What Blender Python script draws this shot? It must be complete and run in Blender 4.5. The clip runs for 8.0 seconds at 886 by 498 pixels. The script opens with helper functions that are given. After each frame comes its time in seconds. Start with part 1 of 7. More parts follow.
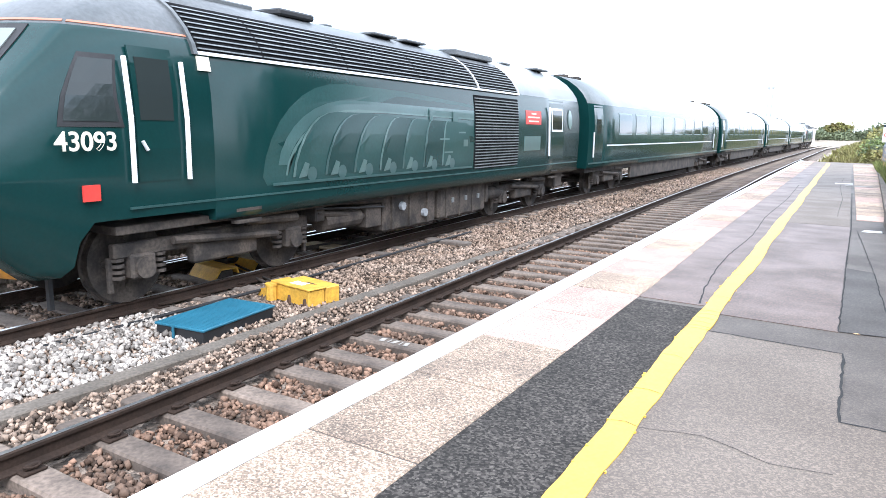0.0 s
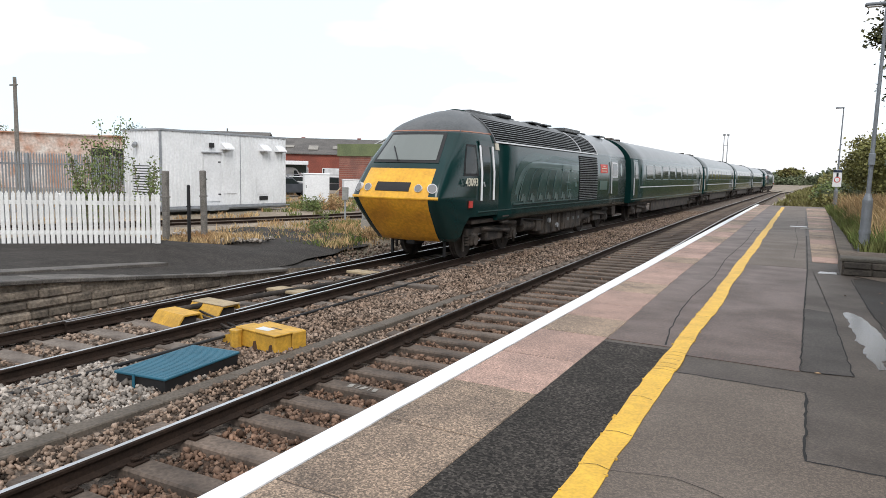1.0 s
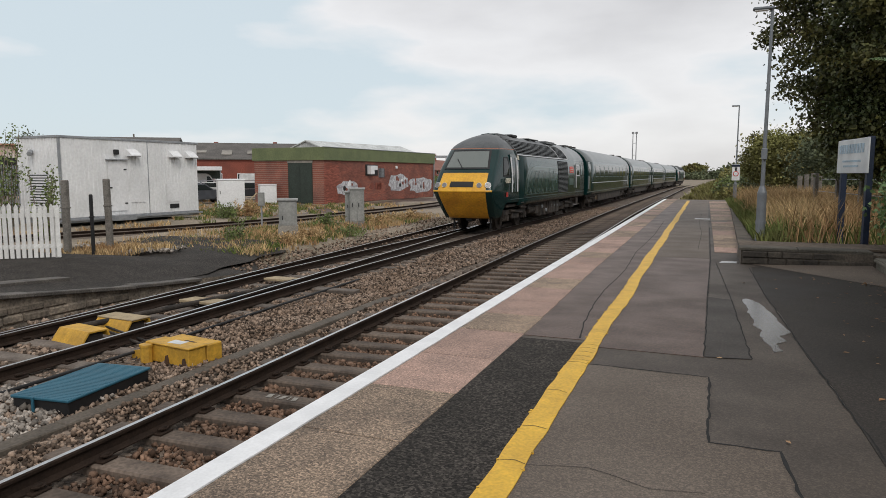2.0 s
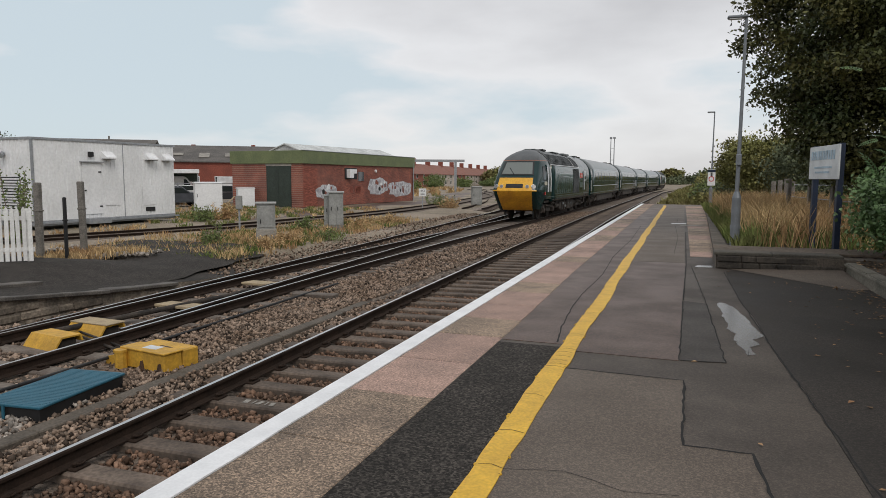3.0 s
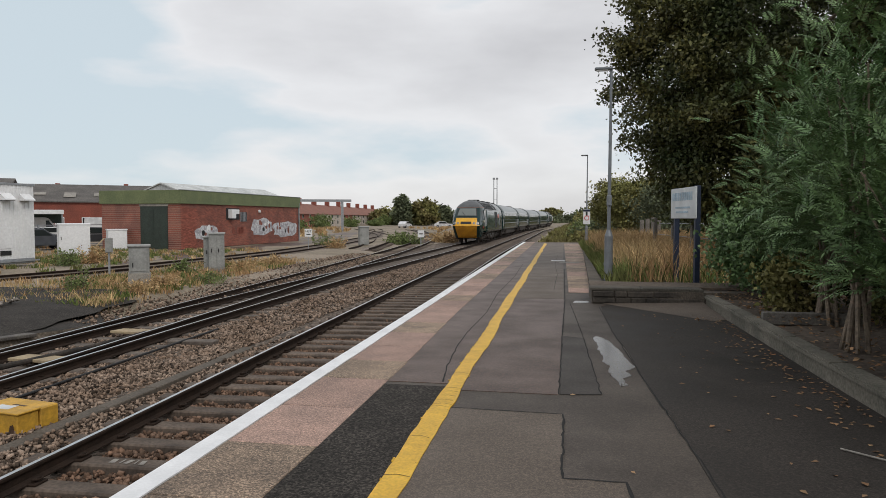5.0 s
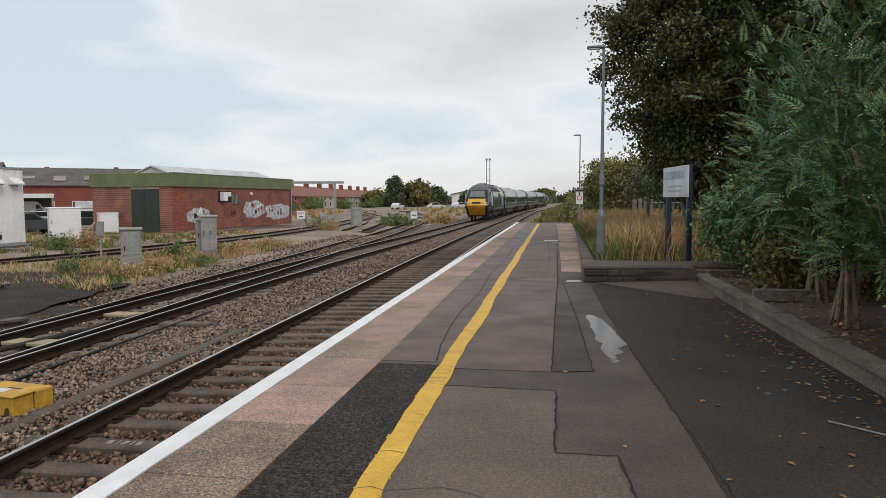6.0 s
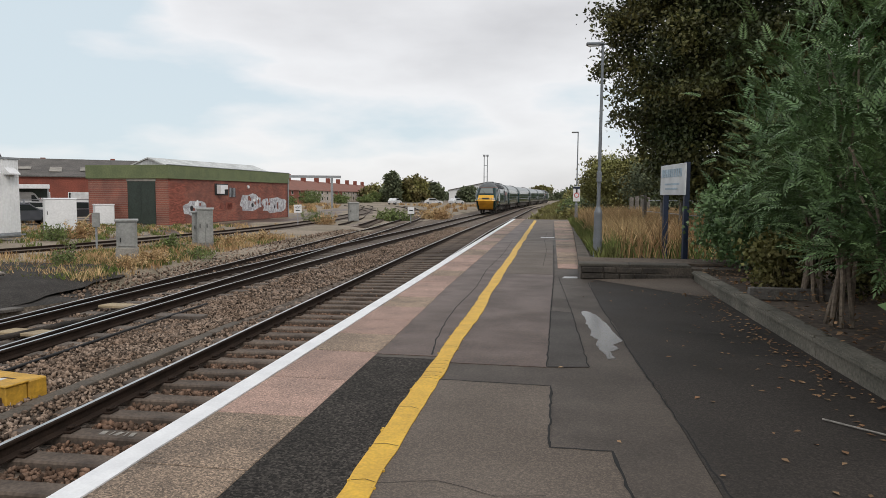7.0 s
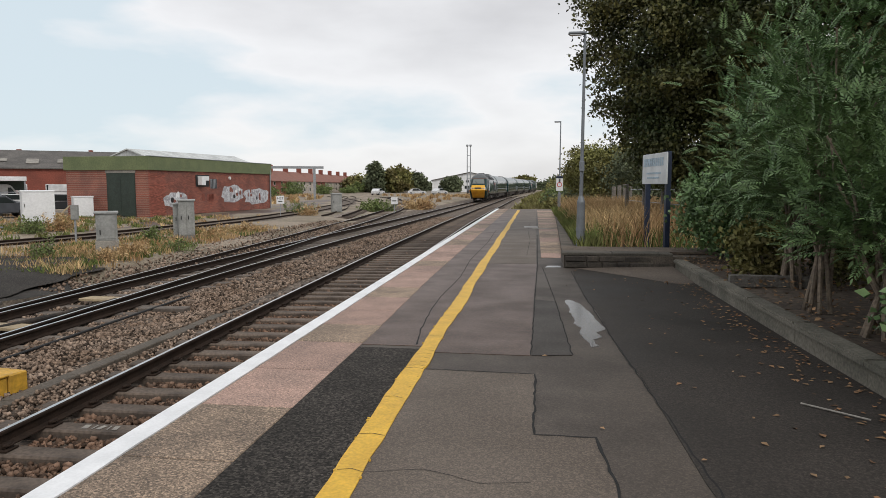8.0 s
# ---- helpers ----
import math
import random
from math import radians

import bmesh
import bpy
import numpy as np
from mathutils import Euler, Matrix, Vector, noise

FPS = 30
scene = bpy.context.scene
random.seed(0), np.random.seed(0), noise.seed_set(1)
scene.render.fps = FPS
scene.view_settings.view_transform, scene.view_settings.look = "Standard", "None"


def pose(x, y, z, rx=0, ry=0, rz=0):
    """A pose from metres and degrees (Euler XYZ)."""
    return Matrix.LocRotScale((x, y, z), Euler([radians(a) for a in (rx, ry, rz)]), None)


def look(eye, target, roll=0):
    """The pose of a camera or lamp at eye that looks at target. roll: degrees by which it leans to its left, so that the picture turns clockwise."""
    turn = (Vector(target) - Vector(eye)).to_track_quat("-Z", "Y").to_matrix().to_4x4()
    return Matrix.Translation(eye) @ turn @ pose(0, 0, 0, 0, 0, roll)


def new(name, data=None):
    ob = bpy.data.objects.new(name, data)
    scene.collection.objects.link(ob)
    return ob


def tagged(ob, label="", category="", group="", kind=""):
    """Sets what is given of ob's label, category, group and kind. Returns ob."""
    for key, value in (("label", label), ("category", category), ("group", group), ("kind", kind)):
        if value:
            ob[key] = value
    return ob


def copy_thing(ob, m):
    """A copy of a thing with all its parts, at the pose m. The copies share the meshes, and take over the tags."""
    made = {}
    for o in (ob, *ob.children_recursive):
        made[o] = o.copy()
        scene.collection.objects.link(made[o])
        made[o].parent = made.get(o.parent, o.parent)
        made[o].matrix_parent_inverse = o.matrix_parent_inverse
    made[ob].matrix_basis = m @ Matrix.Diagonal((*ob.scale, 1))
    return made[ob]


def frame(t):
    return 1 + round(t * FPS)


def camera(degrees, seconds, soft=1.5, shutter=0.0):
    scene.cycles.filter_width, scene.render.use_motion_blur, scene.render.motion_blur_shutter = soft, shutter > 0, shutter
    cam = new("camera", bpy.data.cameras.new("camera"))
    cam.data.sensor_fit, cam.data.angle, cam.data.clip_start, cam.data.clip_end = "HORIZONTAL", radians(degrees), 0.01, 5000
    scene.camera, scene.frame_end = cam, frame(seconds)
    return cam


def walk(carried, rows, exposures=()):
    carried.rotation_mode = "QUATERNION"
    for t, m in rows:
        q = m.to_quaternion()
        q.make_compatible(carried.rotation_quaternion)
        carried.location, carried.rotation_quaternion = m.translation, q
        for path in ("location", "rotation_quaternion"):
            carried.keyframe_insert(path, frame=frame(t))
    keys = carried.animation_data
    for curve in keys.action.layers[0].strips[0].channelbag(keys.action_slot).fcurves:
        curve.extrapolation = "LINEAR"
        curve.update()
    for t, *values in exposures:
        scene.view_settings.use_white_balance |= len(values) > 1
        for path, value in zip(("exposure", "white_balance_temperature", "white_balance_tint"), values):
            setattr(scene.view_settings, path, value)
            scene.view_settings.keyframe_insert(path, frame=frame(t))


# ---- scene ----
cam = camera(66.85, 8.0, soft=0.6)
PATH = [
    (0.0, pose(2.257, 0.010, 1.451, 79.65, -1.21, 30.95)),
    (0.5, pose(2.252, -0.006, 1.447, 82.66, -1.87, 27.16)),
    (1.0, pose(2.249, -0.011, 1.453, 83.45, -1.27, 28.09)),
    (1.5, pose(2.269, 0.032, 1.443, 81.15, -0.60, 25.59)),
    (2.0, pose(2.296, 0.022, 1.457, 83.67, -0.00, 21.30)),
    (3.5, pose(2.320, 0.010, 1.471, 84.38, -0.06, 18.34)),
    (4.0, pose(2.343, -0.002, 1.490, 87.92, 0.62, 14.23)),
    (4.5, pose(2.347, 0.013, 1.488, 87.83, -0.26, 10.88)),
    (6.0, pose(2.355, -0.002, 1.468, 85.78, 0.41, 9.41)),
    (6.5, pose(2.353, 0.005, 1.454, 85.18, 0.13, 9.40)),
    (7.0, pose(2.353, 0.009, 1.451, 85.43, -0.30, 9.17)),
    (7.5, pose(2.344, 0.008, 1.455, 85.67, -0.39, 9.33)),
    (8.0, pose(2.352, -0.000, 1.450, 84.60, 0.00, 7.75)),
]

walk(cam, PATH, exposures=[(0.0, 2.08, 5700, 11.5), (0.25, 1.9, 5750, 11.5), (0.5, 1.52, 5900, 11.5), (0.75, 0.97, 6150, 11.5), (1.0, 0.56, 6380, 11.5), (1.5, 0.17, 6650, 11.5), (2.0, -0.06, 6680, 11.5), (3.5, -0.16, 6620, 11.5), (4.5, -0.15, 6620, 11.5), (6.0, -0.06, 6620, 11.5), (7.0, -0.01, 6640, 11.5), (8.0, 0.03, 6650, 11.5)])

# ---- light ----
world = bpy.data.worlds.new("overcast_sky")
scene.world = world
world.use_nodes = True
wn, wl = world.node_tree.nodes, world.node_tree.links
wn.clear()
w_out, w_bg = wn.new("ShaderNodeOutputWorld"), wn.new("ShaderNodeBackground")
w_sky, w_tc, w_map = wn.new("ShaderNodeTexSky"), wn.new("ShaderNodeTexCoord"), wn.new("ShaderNodeMapping")
w_sky.sky_type, w_sky.sun_disc, w_sky.sun_elevation, w_sky.sun_rotation = "NISHITA", False, radians(46), radians(137)
w_noise, w_ramp, w_mul, w_mix = wn.new("ShaderNodeTexNoise"), wn.new("ShaderNodeValToRGB"), wn.new("ShaderNodeMix"), wn.new("ShaderNodeMix")
w_map.inputs["Scale"].default_value = (1.0, 1.0, 3.2)
w_map.inputs["Location"].default_value = (0.35, 0.1, 0.62)
w_map.inputs["Rotation"].default_value = (0.0, 0.0, radians(-78))
w_noise.inputs["Scale"].default_value, w_noise.inputs["Detail"].default_value = 1.7, 6.0
w_noise.inputs["Roughness"].default_value = 0.5
w_ramp.color_ramp.elements[0].position, w_ramp.color_ramp.elements[0].color = 0.38, (0.68, 0.80, 0.87, 1)
w_ramp.color_ramp.elements[1].position, w_ramp.color_ramp.elements[1].color = 0.68, (0.66, 0.67, 0.69, 1)
mid = w_ramp.color_ramp.elements.new(0.46)
mid.color = (0.92, 0.94, 0.96, 1)
w_mul.data_type = w_mix.data_type = "RGBA"
w_mul.blend_type = "MULTIPLY"
w_mul.inputs[0].default_value = 1.0
w_mul.inputs[7].default_value = (0.1, 0.1, 0.1, 1)
w_mix.inputs[0].default_value = 0.9
wl.new(w_tc.outputs["Generated"], w_map.inputs["Vector"])
wl.new(w_map.outputs["Vector"], w_noise.inputs["Vector"])
wl.new(w_noise.outputs["Fac"], w_ramp.inputs["Fac"])
wl.new(w_sky.outputs["Color"], w_mul.inputs[6])
wl.new(w_mul.outputs[2], w_mix.inputs[6])
wl.new(w_ramp.outputs["Color"], w_mix.inputs[7])
wl.new(w_mix.outputs[2], w_bg.inputs["Color"])
w_bg.inputs["Strength"].default_value = 1.0
wl.new(w_bg.outputs["Background"], w_out.inputs["Surface"])

sun = new("sun", bpy.data.lights.new("sun", "SUN"))
sun.data.energy, sun.data.angle, sun.data.color = 1.2, radians(25), (1.0, 0.96, 0.9)
sun.matrix_world = look((34, -36, 52), (0, 0, 0))


# ---- materials ----
def mat(name, a, b=None, scale=3.0, rough=0.7, metal=0.0, bump=0.0, fine=40.0, grain=0.25, vary=0.0, island=0.0, contrast=0.25, coat=0.0, spec=0.5, wet=0.0, speck=0.0, chip=150.0):
    """Two tones mixed by large noise, fine grain on top, relief by the grain; vary: by object, island: by loose piece."""
    m = bpy.data.materials.new(name)
    m.use_nodes = True
    n, l = m.node_tree.nodes, m.node_tree.links
    s = n["Principled BSDF"]
    b = b or tuple(c * 0.75 for c in a)
    tc = n.new("ShaderNodeTexCoord")
    big, small = n.new("ShaderNodeTexNoise"), n.new("ShaderNodeTexNoise")
    big.inputs["Scale"].default_value, big.inputs["Detail"].default_value = scale, 5
    small.inputs["Scale"].default_value, small.inputs["Detail"].default_value = fine, 3
    ramp = n.new("ShaderNodeValToRGB")
    ramp.color_ramp.elements[0].position, ramp.color_ramp.elements[1].position = 0.5 - contrast / 2, 0.5 + contrast / 2
    ramp.color_ramp.elements[0].color, ramp.color_ramp.elements[1].color = (*a, 1), (*b, 1)
    l.new(tc.outputs["Object"], big.inputs["Vector"])
    l.new(tc.outputs["Object"], small.inputs["Vector"])
    l.new(big.outputs["Fac"], ramp.inputs["Fac"])
    mul = n.new("ShaderNodeMix")
    mul.data_type, mul.blend_type = "RGBA", "MULTIPLY"
    mul.inputs[0].default_value = 1.0
    mr = n.new("ShaderNodeMapRange")
    mr.inputs["From Min"].default_value, mr.inputs["From Max"].default_value = 0.3, 0.7
    mr.inputs["To Min"].default_value, mr.inputs["To Max"].default_value = 1 - grain, 1 + grain
    l.new(small.outputs["Fac"], mr.inputs["Value"])
    l.new(ramp.outputs["Color"], mul.inputs[6])
    l.new(mr.outputs["Result"], mul.inputs[7])
    col = mul.outputs[2]
    if vary or island:
        src = n.new("ShaderNodeNewGeometry").outputs["Random Per Island"] if island else n.new("ShaderNodeObjectInfo").outputs["Random"]
        k = island or vary
        m2 = n.new("ShaderNodeMapRange")
        m2.inputs["To Min"].default_value, m2.inputs["To Max"].default_value = 1 - k, 1 + k
        mul2 = n.new("ShaderNodeMix")
        mul2.data_type, mul2.blend_type = "RGBA", "MULTIPLY"
        mul2.inputs[0].default_value = 1.0
        l.new(src, m2.inputs["Value"])
        l.new(col, mul2.inputs[6])
        l.new(m2.outputs["Result"], mul2.inputs[7])
        col = mul2.outputs[2]
    if speck:
        chips = n.new("ShaderNodeTexVoronoi")
        chips.inputs["Scale"].default_value = chip
        l.new(tc.outputs["Object"], chips.inputs["Vector"])
        tone = n.new("ShaderNodeMapRange")
        tone.inputs["To Min"].default_value, tone.inputs["To Max"].default_value = 1 - speck, 1 + speck * 1.6
        split = n.new("ShaderNodeSeparateColor")
        l.new(chips.outputs["Color"], split.inputs["Color"])
        power = n.new("ShaderNodeMath")
        power.operation = "POWER"
        power.inputs[1].default_value = 1.8
        l.new(split.outputs[0], power.inputs[0])
        l.new(power.outputs[0], tone.inputs["Value"])
        mul3 = n.new("ShaderNodeMix")
        mul3.data_type, mul3.blend_type = "RGBA", "MULTIPLY"
        mul3.inputs[0].default_value = 1.0
        l.new(col, mul3.inputs[6])
        l.new(tone.outputs["Result"], mul3.inputs[7])
        col = mul3.outputs[2]
    l.new(col, s.inputs["Base Color"])
    s.inputs["Roughness"].default_value, s.inputs["Metallic"].default_value = rough, metal
    s.inputs["Specular IOR Level"].default_value = spec
    s.inputs["Coat Weight"].default_value = coat
    s.inputs["Coat Roughness"].default_value = 0.08
    if wet:
        r2 = n.new("ShaderNodeMapRange")
        r2.inputs["From Min"].default_value, r2.inputs["From Max"].default_value = 0.35, 0.65
        r2.inputs["To Min"].default_value, r2.inputs["To Max"].default_value = rough - wet, rough
        l.new(big.outputs["Fac"], r2.inputs["Value"])
        l.new(r2.outputs["Result"], s.inputs["Roughness"])
    if bump:
        bp = n.new("ShaderNodeBump")
        bp.inputs["Strength"].default_value, bp.inputs["Distance"].default_value = min(1.0, bump * 20), bump
        l.new(small.outputs["Fac"], bp.inputs["Height"])
        l.new(bp.outputs["Normal"], s.inputs["Normal"])
    return m


def glass_mat(name, tint, rough=0.05):
    m = bpy.data.materials.new(name)
    m.use_nodes = True
    s = m.node_tree.nodes["Principled BSDF"]
    s.inputs["Base Color"].default_value = (*tint, 1)
    s.inputs["Roughness"].default_value = rough
    s.inputs["Specular IOR Level"].default_value = 0.4
    return m


def brick_mat():
    """Weathered red brick in courses, on walls that run along local x."""
    m = mat("brick", (0.275, 0.082, 0.054), (0.19, 0.06, 0.042), 0.9, 0.85, bump=0.004, fine=14, grain=0.25)
    n, l = m.node_tree.nodes, m.node_tree.links
    s = n["Principled BSDF"]
    old = s.inputs["Base Color"].links[0].from_socket
    tc, mp, br = n.new("ShaderNodeTexCoord"), n.new("ShaderNodeMapping"), n.new("ShaderNodeTexBrick")
    mp.inputs["Rotation"].default_value = (radians(-90), 0, 0)
    br.inputs["Scale"].default_value = 1.0
    br.inputs["Brick Width"].default_value, br.inputs["Row Height"].default_value, br.inputs["Mortar Size"].default_value = 0.225, 0.075, 0.008
    br.inputs["Color1"].default_value, br.inputs["Color2"].default_value, br.inputs["Mortar"].default_value = (1.25, 1.2, 1.15, 1), (0.62, 0.62, 0.65, 1), (1.1, 1.9, 2.2, 1)
    l.new(tc.outputs["Object"], mp.inputs["Vector"])
    l.new(mp.outputs["Vector"], br.inputs["Vector"])
    x = n.new("ShaderNodeMix")
    x.data_type, x.blend_type = "RGBA", "MULTIPLY"
    x.inputs[0].default_value = 1.0
    l.new(old, x.inputs[6])
    l.new(br.outputs["Color"], x.inputs[7])
    l.new(x.outputs[2], s.inputs["Base Color"])
    return m


M = {}
M["asphalt_old"] = mat("asphalt_old", (0.128, 0.100, 0.077), (0.105, 0.082, 0.064), 1.2, 0.75, bump=0.003, fine=40, grain=0.16, wet=0.12, speck=0.3, chip=130)
M["asphalt_dark"] = mat("asphalt_dark", (0.033, 0.029, 0.025), (0.046, 0.040, 0.035), 2.0, 0.92, bump=0.008, fine=60, grain=0.4, spec=0.25, speck=0.65, chip=80)
M["asphalt_grey"] = mat("asphalt_grey", (0.078, 0.061, 0.048), (0.058, 0.046, 0.037), 1.4, 0.72, bump=0.002, fine=40, grain=0.16, wet=0.12, speck=0.28, chip=130)
M["asphalt_brown"] = mat("asphalt_brown", (0.100, 0.060, 0.043), (0.072, 0.046, 0.034), 1.6, 0.6, bump=0.003, fine=40, grain=0.18, wet=0.12, speck=0.38, chip=110)
M["asphalt_wet"] = mat("asphalt_wet", (0.027, 0.0222, 0.0187), (0.041, 0.034, 0.0288), 0.9, 0.75, bump=0.003, fine=40, grain=0.3, spec=0.32, wet=0.15, speck=0.35, chip=120)
M["asphalt_repair"] = mat("asphalt_repair", (0.052, 0.043, 0.036), (0.042, 0.035, 0.030), 1.2, 0.75, bump=0.003, fine=40, grain=0.25, wet=0.12, speck=0.3, chip=120)
M["puddle"] = mat("puddle", (0.13, 0.123, 0.115), (0.10, 0.095, 0.09), 5, 0.22, bump=0.0008, fine=120, grain=0.1)
M["crack"] = mat("crack", (0.018, 0.018, 0.018), None, 8, 0.95)
M["slab"] = mat("slab", (0.295, 0.215, 0.152), (0.185, 0.136, 0.098), 2.4, 0.75, bump=0.006, fine=60, grain=0.42, vary=0.26, speck=0.52, chip=120)
M["slab_pink"] = mat("slab_pink", (0.375, 0.245, 0.195), (0.28, 0.188, 0.152), 2.4, 0.75, bump=0.004, fine=60, grain=0.35, vary=0.14, speck=0.32, chip=150)
M["white_paint"] = mat("white_paint", (0.82, 0.83, 0.84), (0.72, 0.73, 0.74), 4, 0.55, bump=0.001, fine=60, grain=0.05)
M["yellow_paint"] = mat("yellow_paint", (0.72, 0.43, 0.035), (0.60, 0.35, 0.03), 5, 0.55, bump=0.003, fine=50, grain=0.14)
M["platform_side"] = mat("platform_side", (0.16, 0.12, 0.10), None, 3, 0.9, bump=0.01, fine=20)
M["ballast"] = mat("ballast", (0.17, 0.132, 0.103), (0.105, 0.081, 0.062), 1.2, 0.95, bump=0.05, fine=16, grain=0.4, speck=0.55, chip=17)
M["stone"] = mat("stone", (0.25, 0.19, 0.148), (0.178, 0.126, 0.092), 1.6, 0.95, fine=30, grain=0.2, island=0.85, spec=0.2)
M["stone_brown"] = mat("stone_brown", (0.185, 0.114, 0.078), (0.125, 0.083, 0.06), 1.6, 0.95, fine=30, grain=0.2, island=0.7, spec=0.2)
M["stone_pale"] = mat("stone_pale", (0.33, 0.295, 0.26), (0.26, 0.23, 0.20), 1.6, 0.95, fine=30, grain=0.2, island=0.6, spec=0.2)
M["sleeper"] = mat("sleeper", (0.15, 0.115, 0.09), (0.08, 0.061, 0.048), 3, 0.9, bump=0.006, fine=25, grain=0.35, vary=0.25)
M["sleeper_grey"] = mat("sleeper_grey", (0.165, 0.138, 0.115), (0.10, 0.08, 0.066), 3, 0.9, bump=0.005, fine=25, grain=0.3, vary=0.2)
M["rail_side"] = mat("rail_side", (0.024, 0.016, 0.012), (0.034, 0.022, 0.016), 6, 0.95, spec=0.2, bump=0.002, fine=50)
M["rail_top"] = mat("rail_top", (0.55, 0.55, 0.56), (0.45, 0.44, 0.43), 4, 0.28, metal=0.9, fine=60, grain=0.1)
M["rail_rust"] = mat("rail_rust", (0.10, 0.06, 0.04), (0.07, 0.045, 0.032), 4, 0.7, metal=0.3, fine=60, grain=0.2)
M["ground"] = mat("ground", (0.275, 0.225, 0.172), (0.185, 0.154, 0.108), 0.22, 0.95, bump=0.03, fine=9, grain=0.35, contrast=0.18)
M["gravel"] = mat("gravel", (0.30, 0.252, 0.212), (0.19, 0.155, 0.128), 0.5, 0.95, bump=0.03, fine=11, grain=0.4, speck=0.4, chip=14)
M["dirt"] = mat("dirt", (0.135, 0.105, 0.08), (0.085, 0.065, 0.05), 0.7, 0.95, bump=0.02, fine=14, grain=0.4)
M["wall_stone"] = mat("wall_stone", (0.20, 0.165, 0.128), (0.105, 0.088, 0.07), 4, 0.95, bump=0.02, fine=22, grain=0.4, vary=0.35)
M["slab_dark"] = mat("slab_dark", (0.115, 0.103, 0.09), (0.07, 0.063, 0.056), 2.2, 0.8, bump=0.004, fine=40, grain=0.3, vary=0.2, speck=0.3, chip=110)
M["mortar"] = mat("mortar", (0.05, 0.042, 0.036), None, 6, 0.95, bump=0.01, fine=30)
M["concrete"] = mat("concrete", (0.30, 0.28, 0.245), (0.215, 0.20, 0.18), 2.5, 0.85, bump=0.005, fine=45, grain=0.25, vary=0.12)
M["concrete_dark"] = mat("concrete_dark", (0.125, 0.104, 0.083), (0.078, 0.065, 0.051), 2.0, 0.9, bump=0.008, fine=30, grain=0.35)
M["kerb"] = mat("kerb", (0.17, 0.155, 0.125), (0.10, 0.095, 0.075), 2.2, 0.9, bump=0.006, fine=40, grain=0.3, vary=0.12)
M["kerb_dark"] = mat("kerb_dark", (0.10, 0.09, 0.072), (0.055, 0.05, 0.041), 2.2, 0.9, bump=0.006, fine=40, grain=0.3, vary=0.15)
M["wall_dark"] = mat("wall_dark", (0.075, 0.064, 0.052), (0.038, 0.033, 0.028), 3.0, 0.92, bump=0.012, fine=30, grain=0.35, vary=0.25)
M["lamp_grey"] = mat("lamp_grey", (0.21, 0.23, 0.25), (0.17, 0.185, 0.2), 4, 0.5, metal=0.3, fine=50, grain=0.1)
M["green"] = mat("green", (0.004, 0.025, 0.024), (0.006, 0.030, 0.029), 0.6, 0.16, fine=25, grain=0.06, spec=0.4)
M["green_dim"] = mat("green_dim", (0.014, 0.047, 0.045), (0.020, 0.058, 0.055), 0.8, 0.2, fine=25, grain=0.1, spec=0.4)
M["green_dark"] = mat("green_dark", (0.007, 0.032, 0.031), (0.010, 0.038, 0.037), 0.8, 0.2, fine=25, grain=0.1, spec=0.4)
M["green_pale"] = mat("green_pale", (0.07, 0.13, 0.122), (0.05, 0.098, 0.092), 1.0, 0.35, fine=25, grain=0.1, coat=0.5)
M["green_mid"] = mat("green_mid", (0.035, 0.085, 0.082), (0.022, 0.062, 0.06), 1.0, 0.35, fine=25, grain=0.1, coat=0.5)
M["train_roof"] = mat("train_roof", (0.062, 0.068, 0.071), (0.09, 0.094, 0.096), 1.5, 0.45, fine=18, grain=0.2)
# grey in place of dark green: sky reflection put into the roof colour
M["coach_roof"] = mat("coach_roof", (0.15, 0.165, 0.17), (0.105, 0.12, 0.12), 1.0, 0.28, fine=18, grain=0.12)
M["train_yellow"] = mat("train_yellow", (0.78, 0.42, 0.025), (0.66, 0.33, 0.02), 2.0, 0.42, fine=14, grain=0.12, coat=0.25)
M["train_orange"] = mat("train_orange", (0.68, 0.32, 0.02), (0.54, 0.235, 0.018), 2.0, 0.5, fine=14, grain=0.18, coat=0.15)
M["grime"] = mat("grime", (0.062, 0.049, 0.039), (0.018, 0.015, 0.013), 3, 0.85, bump=0.004, fine=25, grain=0.4)
M["black"] = mat("black", (0.012, 0.012, 0.013), None, 5, 0.6, fine=30)
# near-black without gloss: shade between vent slats, put into the colour
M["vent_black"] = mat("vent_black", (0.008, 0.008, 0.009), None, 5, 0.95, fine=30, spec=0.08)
M["louvre"] = mat("louvre", (0.20, 0.215, 0.215), (0.12, 0.13, 0.135), 4, 0.5, metal=0.2, fine=40)
M["silver"] = mat("silver", (0.62, 0.63, 0.64), (0.52, 0.53, 0.54), 5, 0.4, metal=0.2, fine=40, grain=0.08)
M["cream"] = mat("cream", (0.72, 0.68, 0.55), None, 5, 0.5, grain=0.05)
M["red"] = mat("red", (0.62, 0.05, 0.035), (0.5, 0.04, 0.03), 5, 0.5, grain=0.08)
M["lens"] = glass_mat("lens", (0.22, 0.22, 0.22), 0.12)
M["orange_line"] = mat("orange_line", (0.42, 0.17, 0.10), None, 5, 0.4, grain=0.08)
M["window"] = glass_mat("window", (0.022, 0.028, 0.028))
# paler than the other glass: the sky's reflection is painted in
M["windscreen"] = glass_mat("windscreen", (0.17, 0.19, 0.18), 0.08)
M["brick"] = brick_mat()
M["brick_far"] = mat("brick_far", (0.26, 0.075, 0.05), (0.2, 0.06, 0.042), 0.7, 0.85, fine=8, grain=0.2)
M["fascia"] = mat("fascia", (0.155, 0.185, 0.085), (0.12, 0.148, 0.07), 0.8, 0.7, fine=10, grain=0.15)
